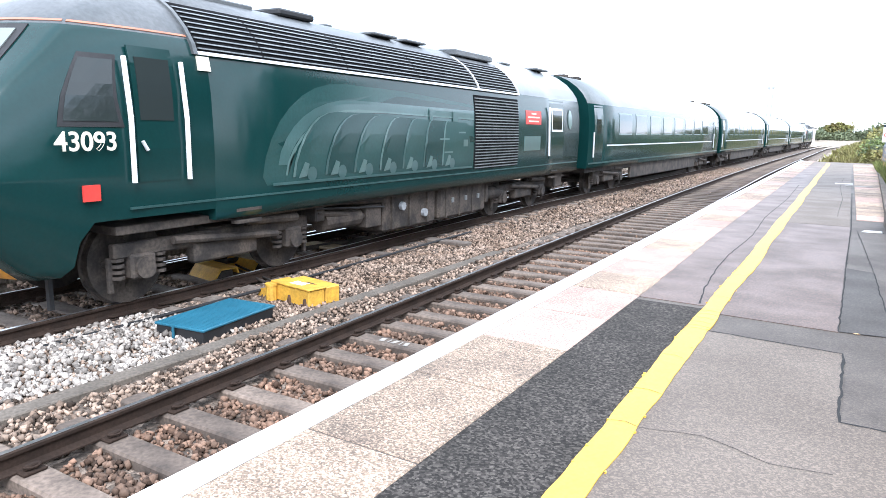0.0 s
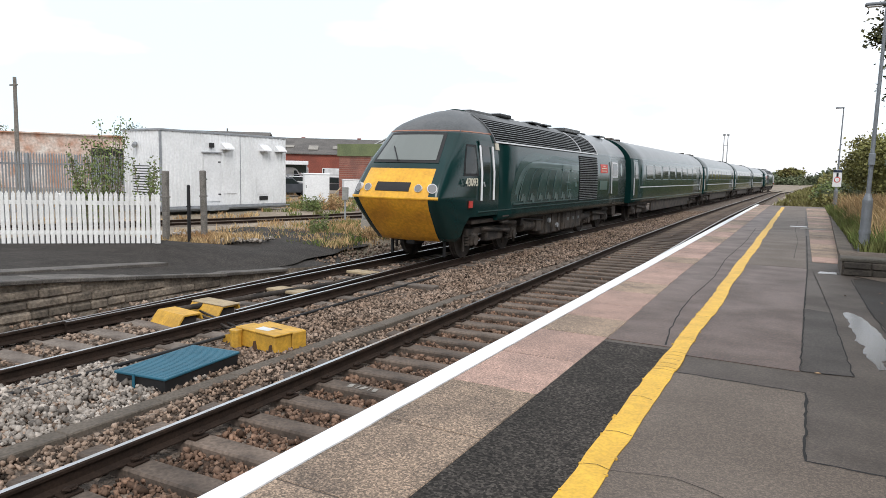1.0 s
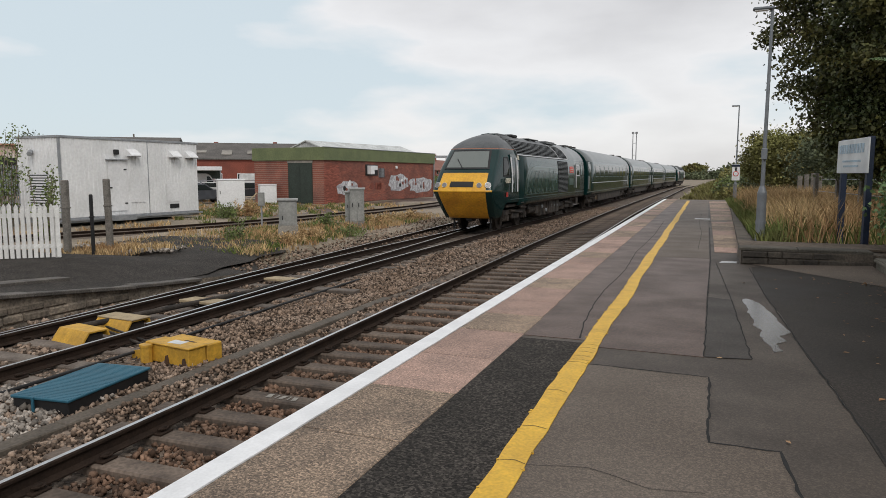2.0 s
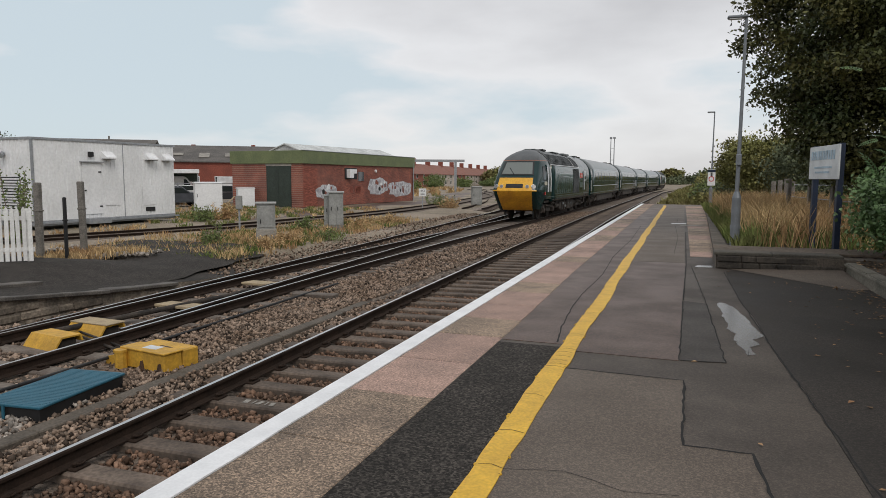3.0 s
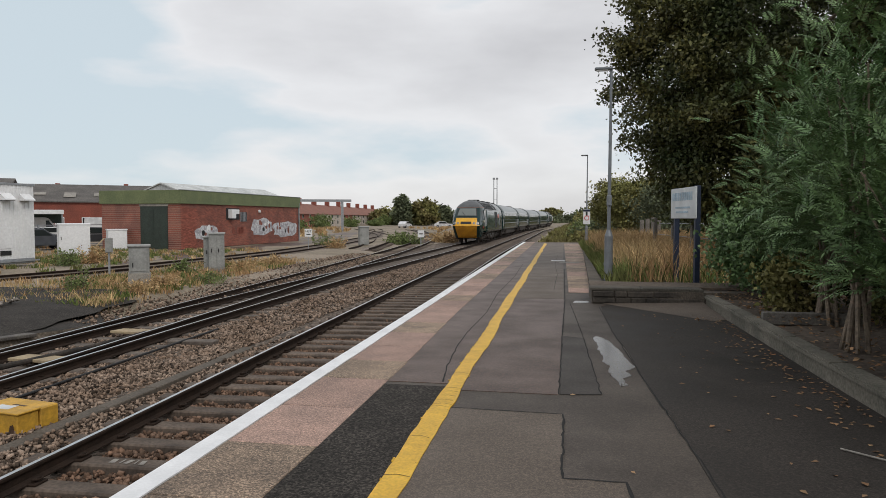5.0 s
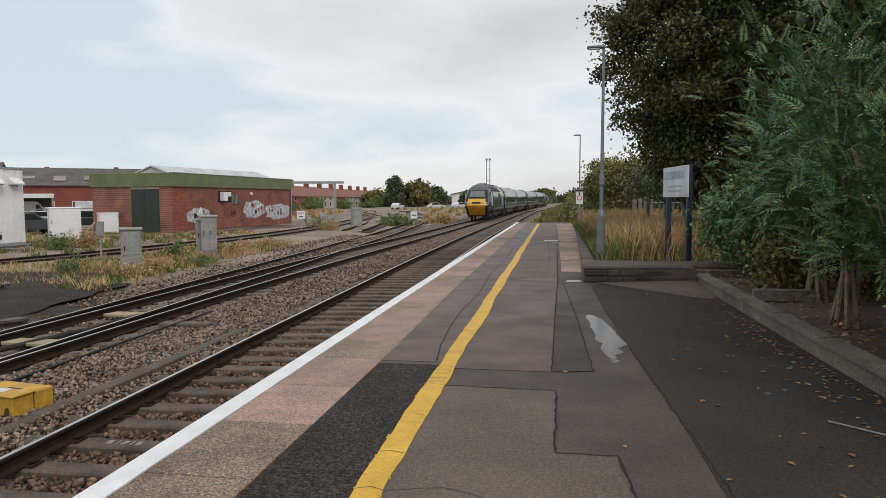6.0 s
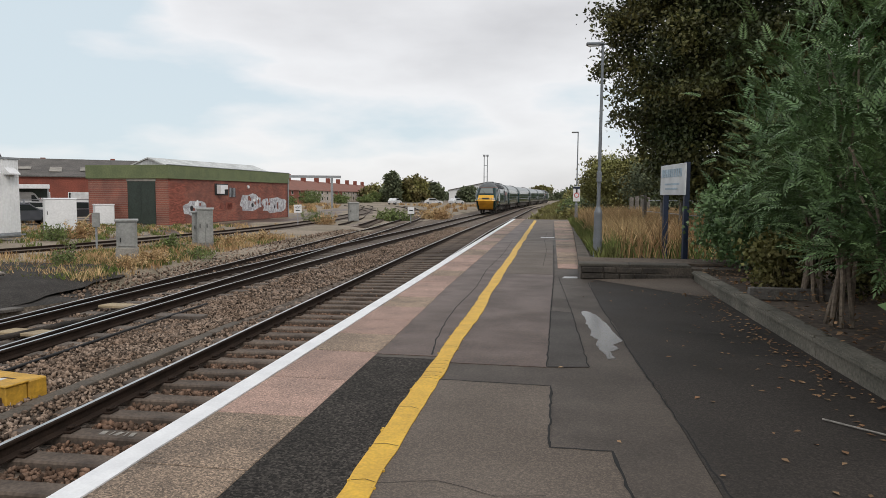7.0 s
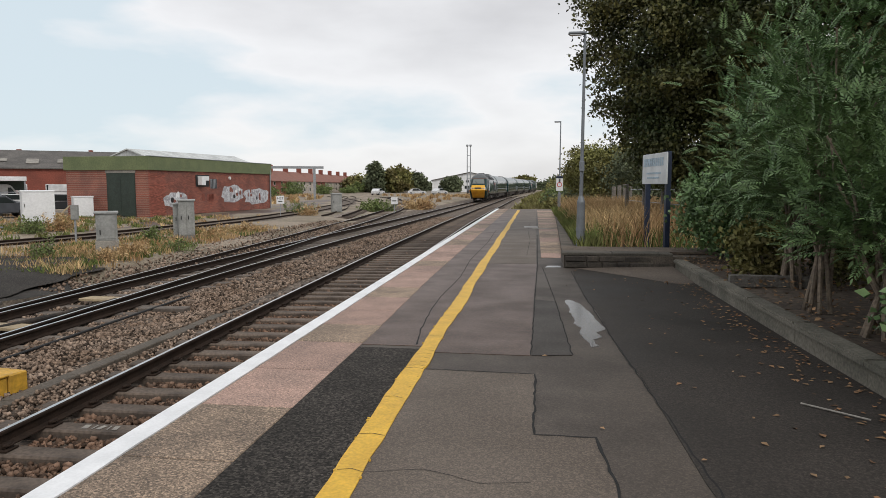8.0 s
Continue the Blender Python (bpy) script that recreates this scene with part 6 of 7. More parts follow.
part("wall_fill", prism([(2.87, 12.43), (6.4, 12.43), (6.4, 13.35), (2.87, 13.35)], 0.226, 0.262), "dirt", low, "earth behind the coping")
for row in range(2):
    x = 2.9
    while x < 4.7:
        l = min(random.uniform(0.2, 0.5), 4.72 - x)
        part("wall_stone", box(bmesh.new(), x, x + l - 0.012, 11.955 + random.uniform(0, 0.02), 12.06, 0.005 + 0.11 * row, 0.105 + 0.11 * row, 0.014), "wall_dark", low)
        x += l
bm = bmesh.new()
foot = [bm.verts.new(p) for p in ((3.05, 11.95, 0.004), (4.5, 10.15, 0.004), (4.73, 10.3, 0.006), (4.73, 11.95, 0.06), (3.9, 11.95, 0.03))]
mid_v = bm.verts.new((4.3, 11.2, 0.022))
for p, q in zip(foot, foot[1:] + foot[:1]):
    bm.faces.new((p, q, mid_v))
bmesh.ops.recalc_face_normals(bm, faces=bm.faces)
part("tarmac_fillet", bm, "asphalt_old", low, "pale tarmac ramped up against the wall")
kerb = thing("kerb_wall", "long pale concrete kerb wall holding back the shrub bed", "wall", kind="structure")
KERB = lambda y: 4.735 + 0.012 * max(0, 6 - y)
y = -3.0
while y < 11.6:
    l = min(1.35, 11.75 - y)
    bm = prism([(KERB(y), y), (KERB(y + l) , y + l - 0.006), (KERB(y + l) + 0.14, y + l - 0.006), (KERB(y) + 0.14, y)], -0.05, 0.155)
    part("wall_block", bm, "kerb", kerb)
    bm = prism([(KERB(y) - 0.035, y), (KERB(y + l) - 0.035, y + l - 0.01), (KERB(y + l) + 0.155, y + l - 0.01), (KERB(y) + 0.155, y)], 0.156, 0.205)
    bmesh.ops.bevel(bm, geom=[e for e in bm.edges if all(v.co.z > 0.2 for v in e.verts)], offset=0.018, segments=2, affect="EDGES")
    part("coping_slab", bm, "kerb", kerb)
    y += l


def soil():
    xs, ys = np.linspace(4.6, 18, 20), np.linspace(-6, 40, 60)
    v = [(max(x, (KERB(y) + 0.10) if y < 12.7 else 3.2), y, 0.10 + 0.05 * noise.noise((x * 1.5, y * 1.5, 0)) + 0.25 * float(smoothstep(6, 11, x))) for y in ys for x in xs]
    w = len(xs)
    f = [(r * w + c, r * w + c + 1, (r + 1) * w + c + 1, (r + 1) * w + c) for r in range(len(ys) - 1) for c in range(w - 1)]
    data_part("soil_bed", v, f, "dirt", label="bare brown soil under the shrubs and trees", smooth=True, kind="structure")


soil()
part("timber_edging", box(bmesh.new(), 4.95, 6.0, 9.3, 9.42, 0.1, 0.26, 0.01), "post_grey", kerb)


def street_lamp(x, y, z, h, notice=False):
    p = thing("platform_lamp", "slim grey steel platform lamp post with a small flat head", "lamp post", pose(x, y, z), group="platform lamps")
    part("base_sleeve", rods(((0, 0, -0.1), (0, 0, 0.95), 0.095, 0.09), ((0, 0, 0.95), (0, 0, 1.08), 0.09, 0.05), n=14), "lamp_grey", p)
    part("base_band", rods(((0, 0, 0.30), (0, 0, 0.37), 0.105), n=14), "lamp_grey", p)
    part("shaft", rods(((0, 0, 1.05), (0.02, 0, h), 0.042, 0.028), n=12), "lamp_grey", p)
    part("clamp_box", box(bmesh.new(), -0.055, 0.055, -0.09, -0.03, 1.62, 1.85, 0.01), "lamp_grey", p)
    head = part("lamp_head", box(bmesh.new(), -0.34, 0.05, -0.08, 0.08, h - 0.01, h + 0.05, 0.02), "lamp_grey", p)
    part("diffuser", boxes((-0.30, -0.06, -0.06, 0.06, h - 0.022, h - 0.01)), "white_metal", head)
    if notice:
        n = part("notice_plate", box(bmesh.new(), -0.19, 0.19, -0.09, -0.07, 1.15, 2.0, 0.004), "white_metal", p, "white warning notice with a red band")
        part("notice_band", boxes((-0.19, 0.19, -0.096, -0.09, 1.86, 1.98)), "navy", n)
        part("notice_disc", rods(((0, -0.10, 1.5), (0, -0.09, 1.5), 0.14), n=20), "red", n)
        part("notice_disc", rods(((0, -0.106, 1.5), (0, -0.10, 1.5), 0.10), n=20), "white_metal", n)
    return p


street_lamp(3.38, 15.3, 0.14, 4.6)
street_lamp(3.74, 38.8, 0.0, 5.0, True)


def station_sign():
    a, b = Vector((4.66, 14.8)), Vector((4.86, 13.4))
    d = b - a
    s = thing("station_sign", "white station sign with blue lettering on two dark posts", "sign", pose(a.x, a.y, 0.14, 0, 0, math.degrees(math.atan2(d.y, d.x))))
    L = d.length
    part("panel", box(bmesh.new(), -0.05, L + 0.05, -0.03, 0.0, 1.34, 1.95, 0.006), "sign_white", s, "white enamelled panel")
    for x in (0.08, L - 0.08):
        part("post", box(bmesh.new(), x - 0.05, x + 0.05, 0.004, 0.10, -0.1, 1.97, 0.006), "navy", s, "dark navy post")
    k = 0.06
    for w in (0.09, 0.08, 0.05, 0.09, 0.09, 0.10, 0.09, 0.08, 0.08, 0.09):
        part("lettering", boxes((k, k + w, -0.037, -0.03, 1.70, 1.86)), "sign_blue", s)
        k += w + 0.042
    for z, a_, b_ in ((1.54, 0.25, 1.15), (1.45, 0.3, 1.05)):
        part("small_lettering", boxes((a_, b_, -0.035, -0.03, z, z + 0.035)), "sign_blue", s)


station_sign()
for k, (x, y) in enumerate(((6.2, 17.2), (6.6, 15.4), (7.0, 13.9), (5.9, 19.5), (5.8, 22.0), (5.6, 24.5))):
    p = part("fence_post", box(bmesh.new(), -0.06, 0.06, -0.06, 0.06, -0.2, 1.2 + 0.1 * (k % 2), 0.012), "post_grey")
    p.matrix_world = pose(x, y, 0.2, random.uniform(-2, 2), random.uniform(-2, 2), 15)
    tagged(p, "old concrete boundary fence post under the trees", "fence post", group="boundary fence posts")
bm = rods(((5.8, 26, 0.9), (6.2, 17.2, 0.95), 0.012), ((6.2, 17.2, 0.95), (7.0, 13.9, 0.95), 0.012), ((5.8, 26, 1.3), (7.0, 13.9, 1.35), 0.012))
tagged(part("fence_wire", bm, "galv"), "slack wires between the old concrete posts", "wire")
for k in range(4):
    p = part("fence_board", boxes((-0.10, 0.10, -0.02, 0.02, 0, 1.2 + 0.06 * (k % 3)), bev=0.005), "post_grey")
    p.matrix_world = pose(6.1 + 0.28 * k, 33 + 0.2 * k, 0.2, 0, 0, 20)
    tagged(p, "pale upright fence board among the bushes", "fence board", group="pale fence boards")


# ---- plants ----
def rand_rot(rng, n, flat=0.0):
    q = rng.normal(size=(n, 4))
    q[:, 1:3] *= 1 - flat
    q /= np.linalg.norm(q, axis=1, keepdims=True)
    a, b, c, d = q.T
    return np.stack([1 - 2 * (c * c + d * d), 2 * (b * c - a * d), 2 * (b * d + a * c), 2 * (b * c + a * d), 1 - 2 * (b * b + d * d), 2 * (c * d - a * b), 2 * (b * d - a * c), 2 * (c * d + a * b), 1 - 2 * (b * b + c * c)], 1).reshape(n, 3, 3)


LEAF = np.array([(0, 0, 0), (0.32, 0.42, 0.05), (0, 1.0, -0.08), (-0.32, 0.42, 0.05)])


def leaves(name, points, size, material, parent, label="", seed=1, flat=0.3, kind="stuff"):
    rng = np.random.default_rng(seed)
    n = len(points)
    v = np.einsum("nij,kj->nki", rand_rot(rng, n, flat), LEAF) * (size * rng.uniform(0.6, 1.3, (n, 1, 1)))
    v += np.asarray(points)[:, None]
    f = np.arange(4 * n).reshape(n, 4)
    return big_part(name, v.reshape(-1, 3), f, material, parent, label, kind)


def clumps(rng, centre, radii, count, per, spread, hollow=0.55, low=-1.0):
    """Points of leaves in clumps on the outer part of an uneven ellipsoid."""
    c, r = np.array(centre), np.array(radii)
    d = rng.normal(size=(count, 3))
    d /= np.linalg.norm(d, axis=1, keepdims=True)
    d = d[d[:, 2] > low]
    bump = 1 + 0.16 * np.sin(d[:, 0] * 5 + 1) * np.cos(d[:, 2] * 6) + 0.10 * np.sin(d[:, 1] * 11 + d[:, 2] * 7)
    p = c + d * r * (hollow + (1 - hollow) * rng.uniform(0, 1, (len(d), 1)) ** 0.6) * bump[:, None]
    q = p[:, None] + rng.normal(size=(len(p), per, 3)) * spread * rng.uniform(0.6, 1.3, (len(p), 1, 1)) * np.array([1, 1, 0.7])
    return p, q.reshape(-1, 3)


def branches(bm, base, tops, r0, n=6):
    for t in tops:
        t = Vector(t)
        mid = Vector(base).lerp(t, 0.5) + Vector((random.uniform(-0.2, 0.2), random.uniform(-0.2, 0.2), 0.25))
        rod(bm, base, mid, r0, r0 * 0.6, n)
        rod(bm, mid, t, r0 * 0.6, r0 * 0.2, n)


def tree(name, label, base, height, blobs, size, material, per, spread, seed, trunk=0.2, hollow=0.5):
    rng = np.random.default_rng(seed)
    t = thing(name, label, "tree", pose(*base))
    bm = rods(((0, 0, -0.2), (0.1, 0.1, height * 0.45), trunk, trunk * 0.7), n=10)
    allp = []
    for centre, radii, count in blobs:
        cl, pts = clumps(rng, centre, radii, count, per, spread, hollow)
        allp.append(pts)
        branches(bm, (0.1, 0.1, height * 0.42), [tuple(cl[i]) for i in range(0, len(cl), max(1, len(cl) // 8))], trunk * 0.4)
    part("trunk", bm, "bark", t, "rough grey-brown trunk and limbs")
    leaves("crown", np.concatenate(allp), size, material, t, "dense crown of small leaves", seed)
    return t


tree("broadleaf_tree", "large dense dark green tree overhanging the platform", (7.75, 20.5, 0.2), 10, [((0.6, 0.0, 7.0), (4.6, 5.0, 4.6), 420), ((-1.6, -0.8, 5.2), (2.4, 3.0, 2.6), 150), ((3.5, -2.0, 4.5), (4.0, 4.0, 3.0), 230), ((-1.1, -1.0, 3.0), (1.8, 1.9, 2.0), 150), ((0.9, -2.2, 2.2), (2.0, 2.0, 2.0), 150)], 0.115, "leaf", 270, 0.26, 11, 0.28)
tree("broadleaf_tree", "second dark tree that closes the shade behind the shrubs", (14.4, 17.0, 0.3), 10, [((0, -0.5, 5.8), (4.4, 6.0, 5.6), 400), ((-3.0, 1.0, 2.6), (3.0, 4.0, 2.4), 140)], 0.14, "leaf", 150, 0.36, 12, 0.25)
tree("olive_tree", "rounded olive and brown-tinged tree beyond the platform end", (7.0, 50.0, -0.3), 5, [((0, 0, 2.8), (2.4, 3.0, 1.9), 150), ((2.6, 3.0, 2.6), (2.6, 3.0, 1.8), 120)], 0.20, "leaf_olive", 110, 0.34, 13, 0.16)
tree("hedge_tree", "bushy green tree in the hedge past the platform", (9.5, 40.0, 0.0), 4, [((0, 0, 2.0), (2.6, 4.5, 1.6), 150)], 0.18, "leaf_far", 100, 0.34, 14, 0.14)

# shrubs with feathery compound leaves
PAIRS = 7
tmpl, tq = [], []
for k in range(PAIRS):
    y0 = 0.12 + 0.12 * k
    l = 0.24 * (1 - 0.45 * (k / PAIRS) ** 2)
    for s in (-1, 1):
        b0 = len(tmpl)
        tmpl += [(0, y0, 0), (s * l * 0.5, y0 + 0.02, 0.02), (s * l, y0 + 0.16, -0.03), (s * l * 0.42, y0 + 0.12, 0.02)]
        tq.append((b0, b0 + 1, b0 + 2, b0 + 3))
b0 = len(tmpl)
tmpl += [(0, 0.94, 0), (0.05, 1.04, 0), (0, 1.2, -0.05), (-0.05, 1.04, 0)]
tq.append((b0, b0 + 1, b0 + 2, b0 + 3))
TM = np.array(tmpl)
TM[:, 2] -= 0.28 * (TM[:, 1]) ** 2
TQ = np.array(tq)


def fronds(name, tips, outward, size, material, parent, seed):
    rng = np.random.default_rng(seed)
    n = len(tips)
    yv = outward + rng.normal(size=(n, 3)) * 0.45
    yv /= np.linalg.norm(yv, axis=1, keepdims=True)
    up = np.array([0, 0, 1.0]) + rng.normal(size=(n, 3)) * 0.35
    xv = np.cross(yv, up)
    xv /= np.linalg.norm(xv, axis=1, keepdims=True)
    zv = np.cross(xv, yv)
    R = np.stack([xv, yv, zv], 2)
    v = np.einsum("nij,kj->nki", R, TM) * (size * rng.uniform(0.6, 1.25, (n, 1, 1))) + tips[:, None]
    f = (TQ[None] + len(TM) * np.arange(n)[:, None, None]).reshape(-1, 4)
    return big_part(name, v.reshape(-1, 3), f, material, parent, "feathery compound leaves", "stuff")


def shrub(base, height, spread, count, seed, label, stems=6, lean=(0, 0)):
    rng = np.random.default_rng(seed)
    s = thing("shrub", label, "shrub", pose(*base), group="shrubs in the bed")
    ends = []
    for k in range(stems):
        bm = bmesh.new()
        a = 2 * math.pi * k / stems + rng.uniform(-0.3, 0.3)
        p = Vector((0.13 * math.cos(a), 0.16 * math.sin(a), -0.05))
        r = 0.024
        out = rng.uniform(0.35, 1.0) * spread
        last = p
        for j in range(1, 6):
            t = j / 5
            q = Vector((out * math.cos(a) * t ** 1.3 + lean[0] * t * t + rng.uniform(-0.06, 0.06), out * math.sin(a) * t ** 1.3 + lean[1] * t * t + rng.uniform(-0.06, 0.06), height * 0.86 * t))
            rod(bm, last, q, r * (1 - 0.75 * (t - 0.2)), r * (1 - 0.75 * t) + 0.003, 6)
            last = q
            if j > 1:
                ends.append(np.array(q))
        part("stem", bm, "bark", s, "thin grey-brown stem")
    ends = np.array(ends)
    count = int(count * 2.3)
    pick = ends[rng.integers(0, len(ends), count)]
    off = rng.normal(size=(count, 3)) * np.array([spread * 0.42, spread * 0.42, height * 0.12])
    tips = pick + off
    tips[:, 2] = np.clip(tips[:, 2], height * (0.33 + 0.14 * rng.random(count)), height * 1.08)
    out = tips - np.array([lean[0] * 0.3, lean[1] * 0.3, height * 0.35])
    out /= np.linalg.norm(out, axis=1, keepdims=True) + 1e-6
    fronds("foliage", tips, out, 0.245, "leaf_shrub", s, seed + 50)
    return s


shrub((5.38, 7.6, 0.15), 3.2, 0.85, 560, 21, "tall bushy shrub with feathery bright green leaves", 7)
shrub((5.75, 9.4, 0.15), 2.8, 0.72, 480, 22, "leggy shrub with feathery leaves and bare lower stems", 7)
shrub((6.0, 11.2, 0.15), 2.1, 0.6, 300, 23, "dense feathery shrub at the corner of the bed", 6)
shrub((6.7, 5.4, 0.15), 4.2, 1.15, 620, 24, "tall feathery shrub reaching over the kerb wall", 7, (-0.3, 0))
shrub((7.6, 8.0, 0.2), 4.7, 1.6, 600, 25, "high feathery shrub at the back of the bed", 7)
shrub((7.9, 10.6, 0.2), 2.6, 1.0, 400, 26, "high shrub in the shade of the tree", 6)
shrub((5.38, 6.3, 0.15), 2.0, 0.7, 330, 28, "lower feathery shrub with pale branching stems behind the kerb", 7)
shrub((6.1, 3.2, 0.15), 3.2, 1.1, 420, 27, "spreading feathery shrub at the near end of the bed", 6)


def laurel(base, radii, count, seed, material, label):
    rng = np.random.default_rng(seed)
    s = thing("laurel_bush", label, "shrub", pose(*base), group="low bushes in the bed")
    cl, pts = clumps(rng, (0, 0, radii[2]), radii, count, 80, 0.15, 0.4)
    bm = bmesh.new()
    branches(bm, (0, 0, -0.05), [tuple(cl[i]) for i in range(0, len(cl), max(1, len(cl) // 9))], 0.022, 5)
    part("branchwork", bm, "bark", s)
    leaves("foliage", pts, 0.085, material, s, "broad glossy leaves", seed)


laurel((5.75, 12.4, 0.15), (0.75, 0.8, 0.85), 110, 31, "leaf_shrub", "glossy broad-leaved bush in the corner of the bed")
laurel((5.75, 5.0, 0.15), (0.6, 1.0, 0.5), 90, 32, "leaf_shrub", "low glossy bush behind the kerb wall")
# these take the dark tree leaf, so the bed's shade is partly painted
laurel((6.6, 9.8, 0.2), (0.7, 1.6, 0.9), 150, 33, "leaf", "low undergrowth coloured dark for the shade behind the stems")
laurel((7.3, 6.3, 0.2), (0.8, 1.6, 1.1), 150, 34, "leaf", "undergrowth coloured dark to deepen the shade of the bed")
# added filler: closes a bright gap with dark foliage
laurel((8.4, 16.6, 0.2), (1.9, 2.6, 1.7), 260, 36, "leaf", "added undergrowth coloured dark to fill the shaded gap between sign and trees")
laurel((5.6, 10.2, 0.15), (0.35, 0.5, 0.35), 30, 35, "leaf_olive", "small yellowing bush among the stems")


def blades(name, count, area, height, material, label, seed, keep=None, wide=0.012, lean=0.35, zfun=None, tuft=0):
    rng = np.random.default_rng(seed)
    if tuft:
        c = np.stack([rng.uniform(area[0], area[1], tuft), rng.uniform(area[2], area[3], tuft)], 1)
        p = c[rng.integers(0, tuft, count)] + rng.normal(size=(count, 2)) * 0.16
    else:
        p = np.stack([rng.uniform(area[0], area[1], count), rng.uniform(area[2], area[3], count)], 1)
    if keep is not None:
        p = p[keep(p[:, 0], p[:, 1])]
    n = len(p)
    z = zfun(p[:, 0], p[:, 1]) if zfun else np.full(n, 0.15)
    h = height * rng.uniform(0.45, 1.15, n)
    a = rng.uniform(0, 2 * np.pi, n)
    w = wide * rng.uniform(0.6, 1.5, n)
    l = rng.normal(size=(n, 2)) * lean * h[:, None]
    b = np.stack([p[:, 0], p[:, 1], z], 1)
    side = np.stack([np.cos(a) * w, np.sin(a) * w, np.zeros(n)], 1)
    m = b + np.stack([l[:, 0] * 0.4, l[:, 1] * 0.4, h * 0.6], 1)
    t = b + np.stack([l[:, 0], l[:, 1], h], 1)
    v = np.stack([b - side, b + side, m + side * 0.8, m - side * 0.8, t], 1).reshape(-1, 3)
    k = 5 * np.arange(n)
    f = np.concatenate([np.stack([k, k + 1, k + 2], 1), np.stack([k, k + 2, k + 3], 1), np.stack([k + 3, k + 2, k + 4], 1)])
    return big_part(name, v, f, material, label=label)


blades("green_grass", 7000, (3.6, 8.5, 14.4, 30), 0.5, "grass", "green growth at the foot of the dry grass", 40, zfun=lambda x, y: np.full(len(x), 0.10), lean=0.4)
blades("dry_grass", 17000, (3.75, 8.5, 14.6, 34), 0.86, "straw", "tall straw-coloured dry grass behind the platform", 41, zfun=lambda x, y: np.full(len(x), 0.12), keep=lambda x, y: x > 3.55 + 0.25 * np.sin(y), lean=0.42, wide=0.008, tuft=800)
blades("green_grass", 9000, (3.3, 4.5, 14, 36), 0.34, "grass", "short green grass along the platform strip", 42, zfun=lambda x, y: np.full(len(x), 0.05), keep=lambda x, y: x < 4.0 + 0.3 * np.sin(y * 0.8))
blades("yard_grass", 9000, (-15.5, -7.9, 14.5, 33), 0.26, "straw", "dry tufted grass between the siding and the main line", 43, zfun=lambda x, y: ground_z(x, y) - 0.02, keep=lambda x, y: (x < DIV_FAR(y) - 1.5) & (x > SIDE(y) + 0.9), tuft=330, wide=0.012)
blades("yard_grass", 6500, (-14.5, -8.2, 14.5, 31), 0.20, "grass", "patchy green grass between the siding and the main line", 44, zfun=lambda x, y: ground_z(x, y) - 0.02, keep=lambda x, y: (x < DIV_FAR(y) - 1.6) & (x > SIDE(y) + 0.8), tuft=210, wide=0.018)
blades("yard_grass", 8000, (-36, -15, 14, 46), 0.22, "straw", "thin dry grass round the hut and cabinets", 45, zfun=lambda x, y: ground_z(x, y) - 0.02, keep=lambda x, y: (x < SIDE(y) - 2.2) & ((x < -25.2) | (x > -21.4) | (y < 19.6) | (y > 27.6)), tuft=420, wide=0.02)
blades("yard_grass", 8000, (-30, -18, 24, 42), 0.24, "grass", "green grass patches by the white cabinets", 46, zfun=lambda x, y: ground_z(x, y) - 0.02, keep=lambda x, y: (x < SIDE(y) - 2.4) & (x > -21.2) | (y > 28.5), tuft=160, wide=0.02)
blades("far_grass", 12000, (-60, -9, 62, 150), 0.55, "straw", "pale dry grass across the far end of the yard", 47, zfun=lambda x, y: ground_z(x, y) - 0.03, keep=lambda x, y: (x < DIV_FAR(y) - 12) | (x > DIV_FAR(y) + 3) & (x < NEAR2(y) - 5), tuft=420, wide=0.07)
blades("verge_grass", 9000, (1.5, 9, 43, 110), 0.75, "leaf_olive", "rank green growth on the verge past the platform", 48, zfun=lambda x, y: ground_z(x, y) - 0.03, keep=lambda x, y: x > FAR1(y) + 3.6, tuft=300, wide=0.04)
blades("verge_grass", 9000, (0, 16, 58, 210), 0.8, "leaf_olive", "rough growth along the line beyond the platform", 50, zfun=lambda x, y: ground_z(x, y) - 0.03, keep=lambda x, y: x > FAR1(y) + 3.3, tuft=420, wide=0.09)
blades("ramp_weeds", 2600, (-12.4, -11.0, 11.2, 14.0), 0.22, "straw", "dead grass round the timber posts", 49, zfun=lambda x, y: np.full(len(x), -0.52), tuft=60, wide=0.012)


def bush(x, y, z, radii, count, material, size, label, seed, name="bush"):
    rng = np.random.default_rng(seed)
    b = thing(name, label, "bush", pose(x, y, z))
    cl, pts = clumps(rng, (0, 0, radii[2] * 0.9), radii, count, 36, size * 1.2, 0.3)
    bm = bmesh.new()
    branches(bm, (0, 0, -0.1), [tuple(cl[i]) for i in range(0, len(cl), max(1, len(cl) // 6))], 0.02 + radii[2] * 0.012, 5)
    part("branchwork", bm, "bark", b)
    leaves("foliage", pts, size, material, b, seed=seed)


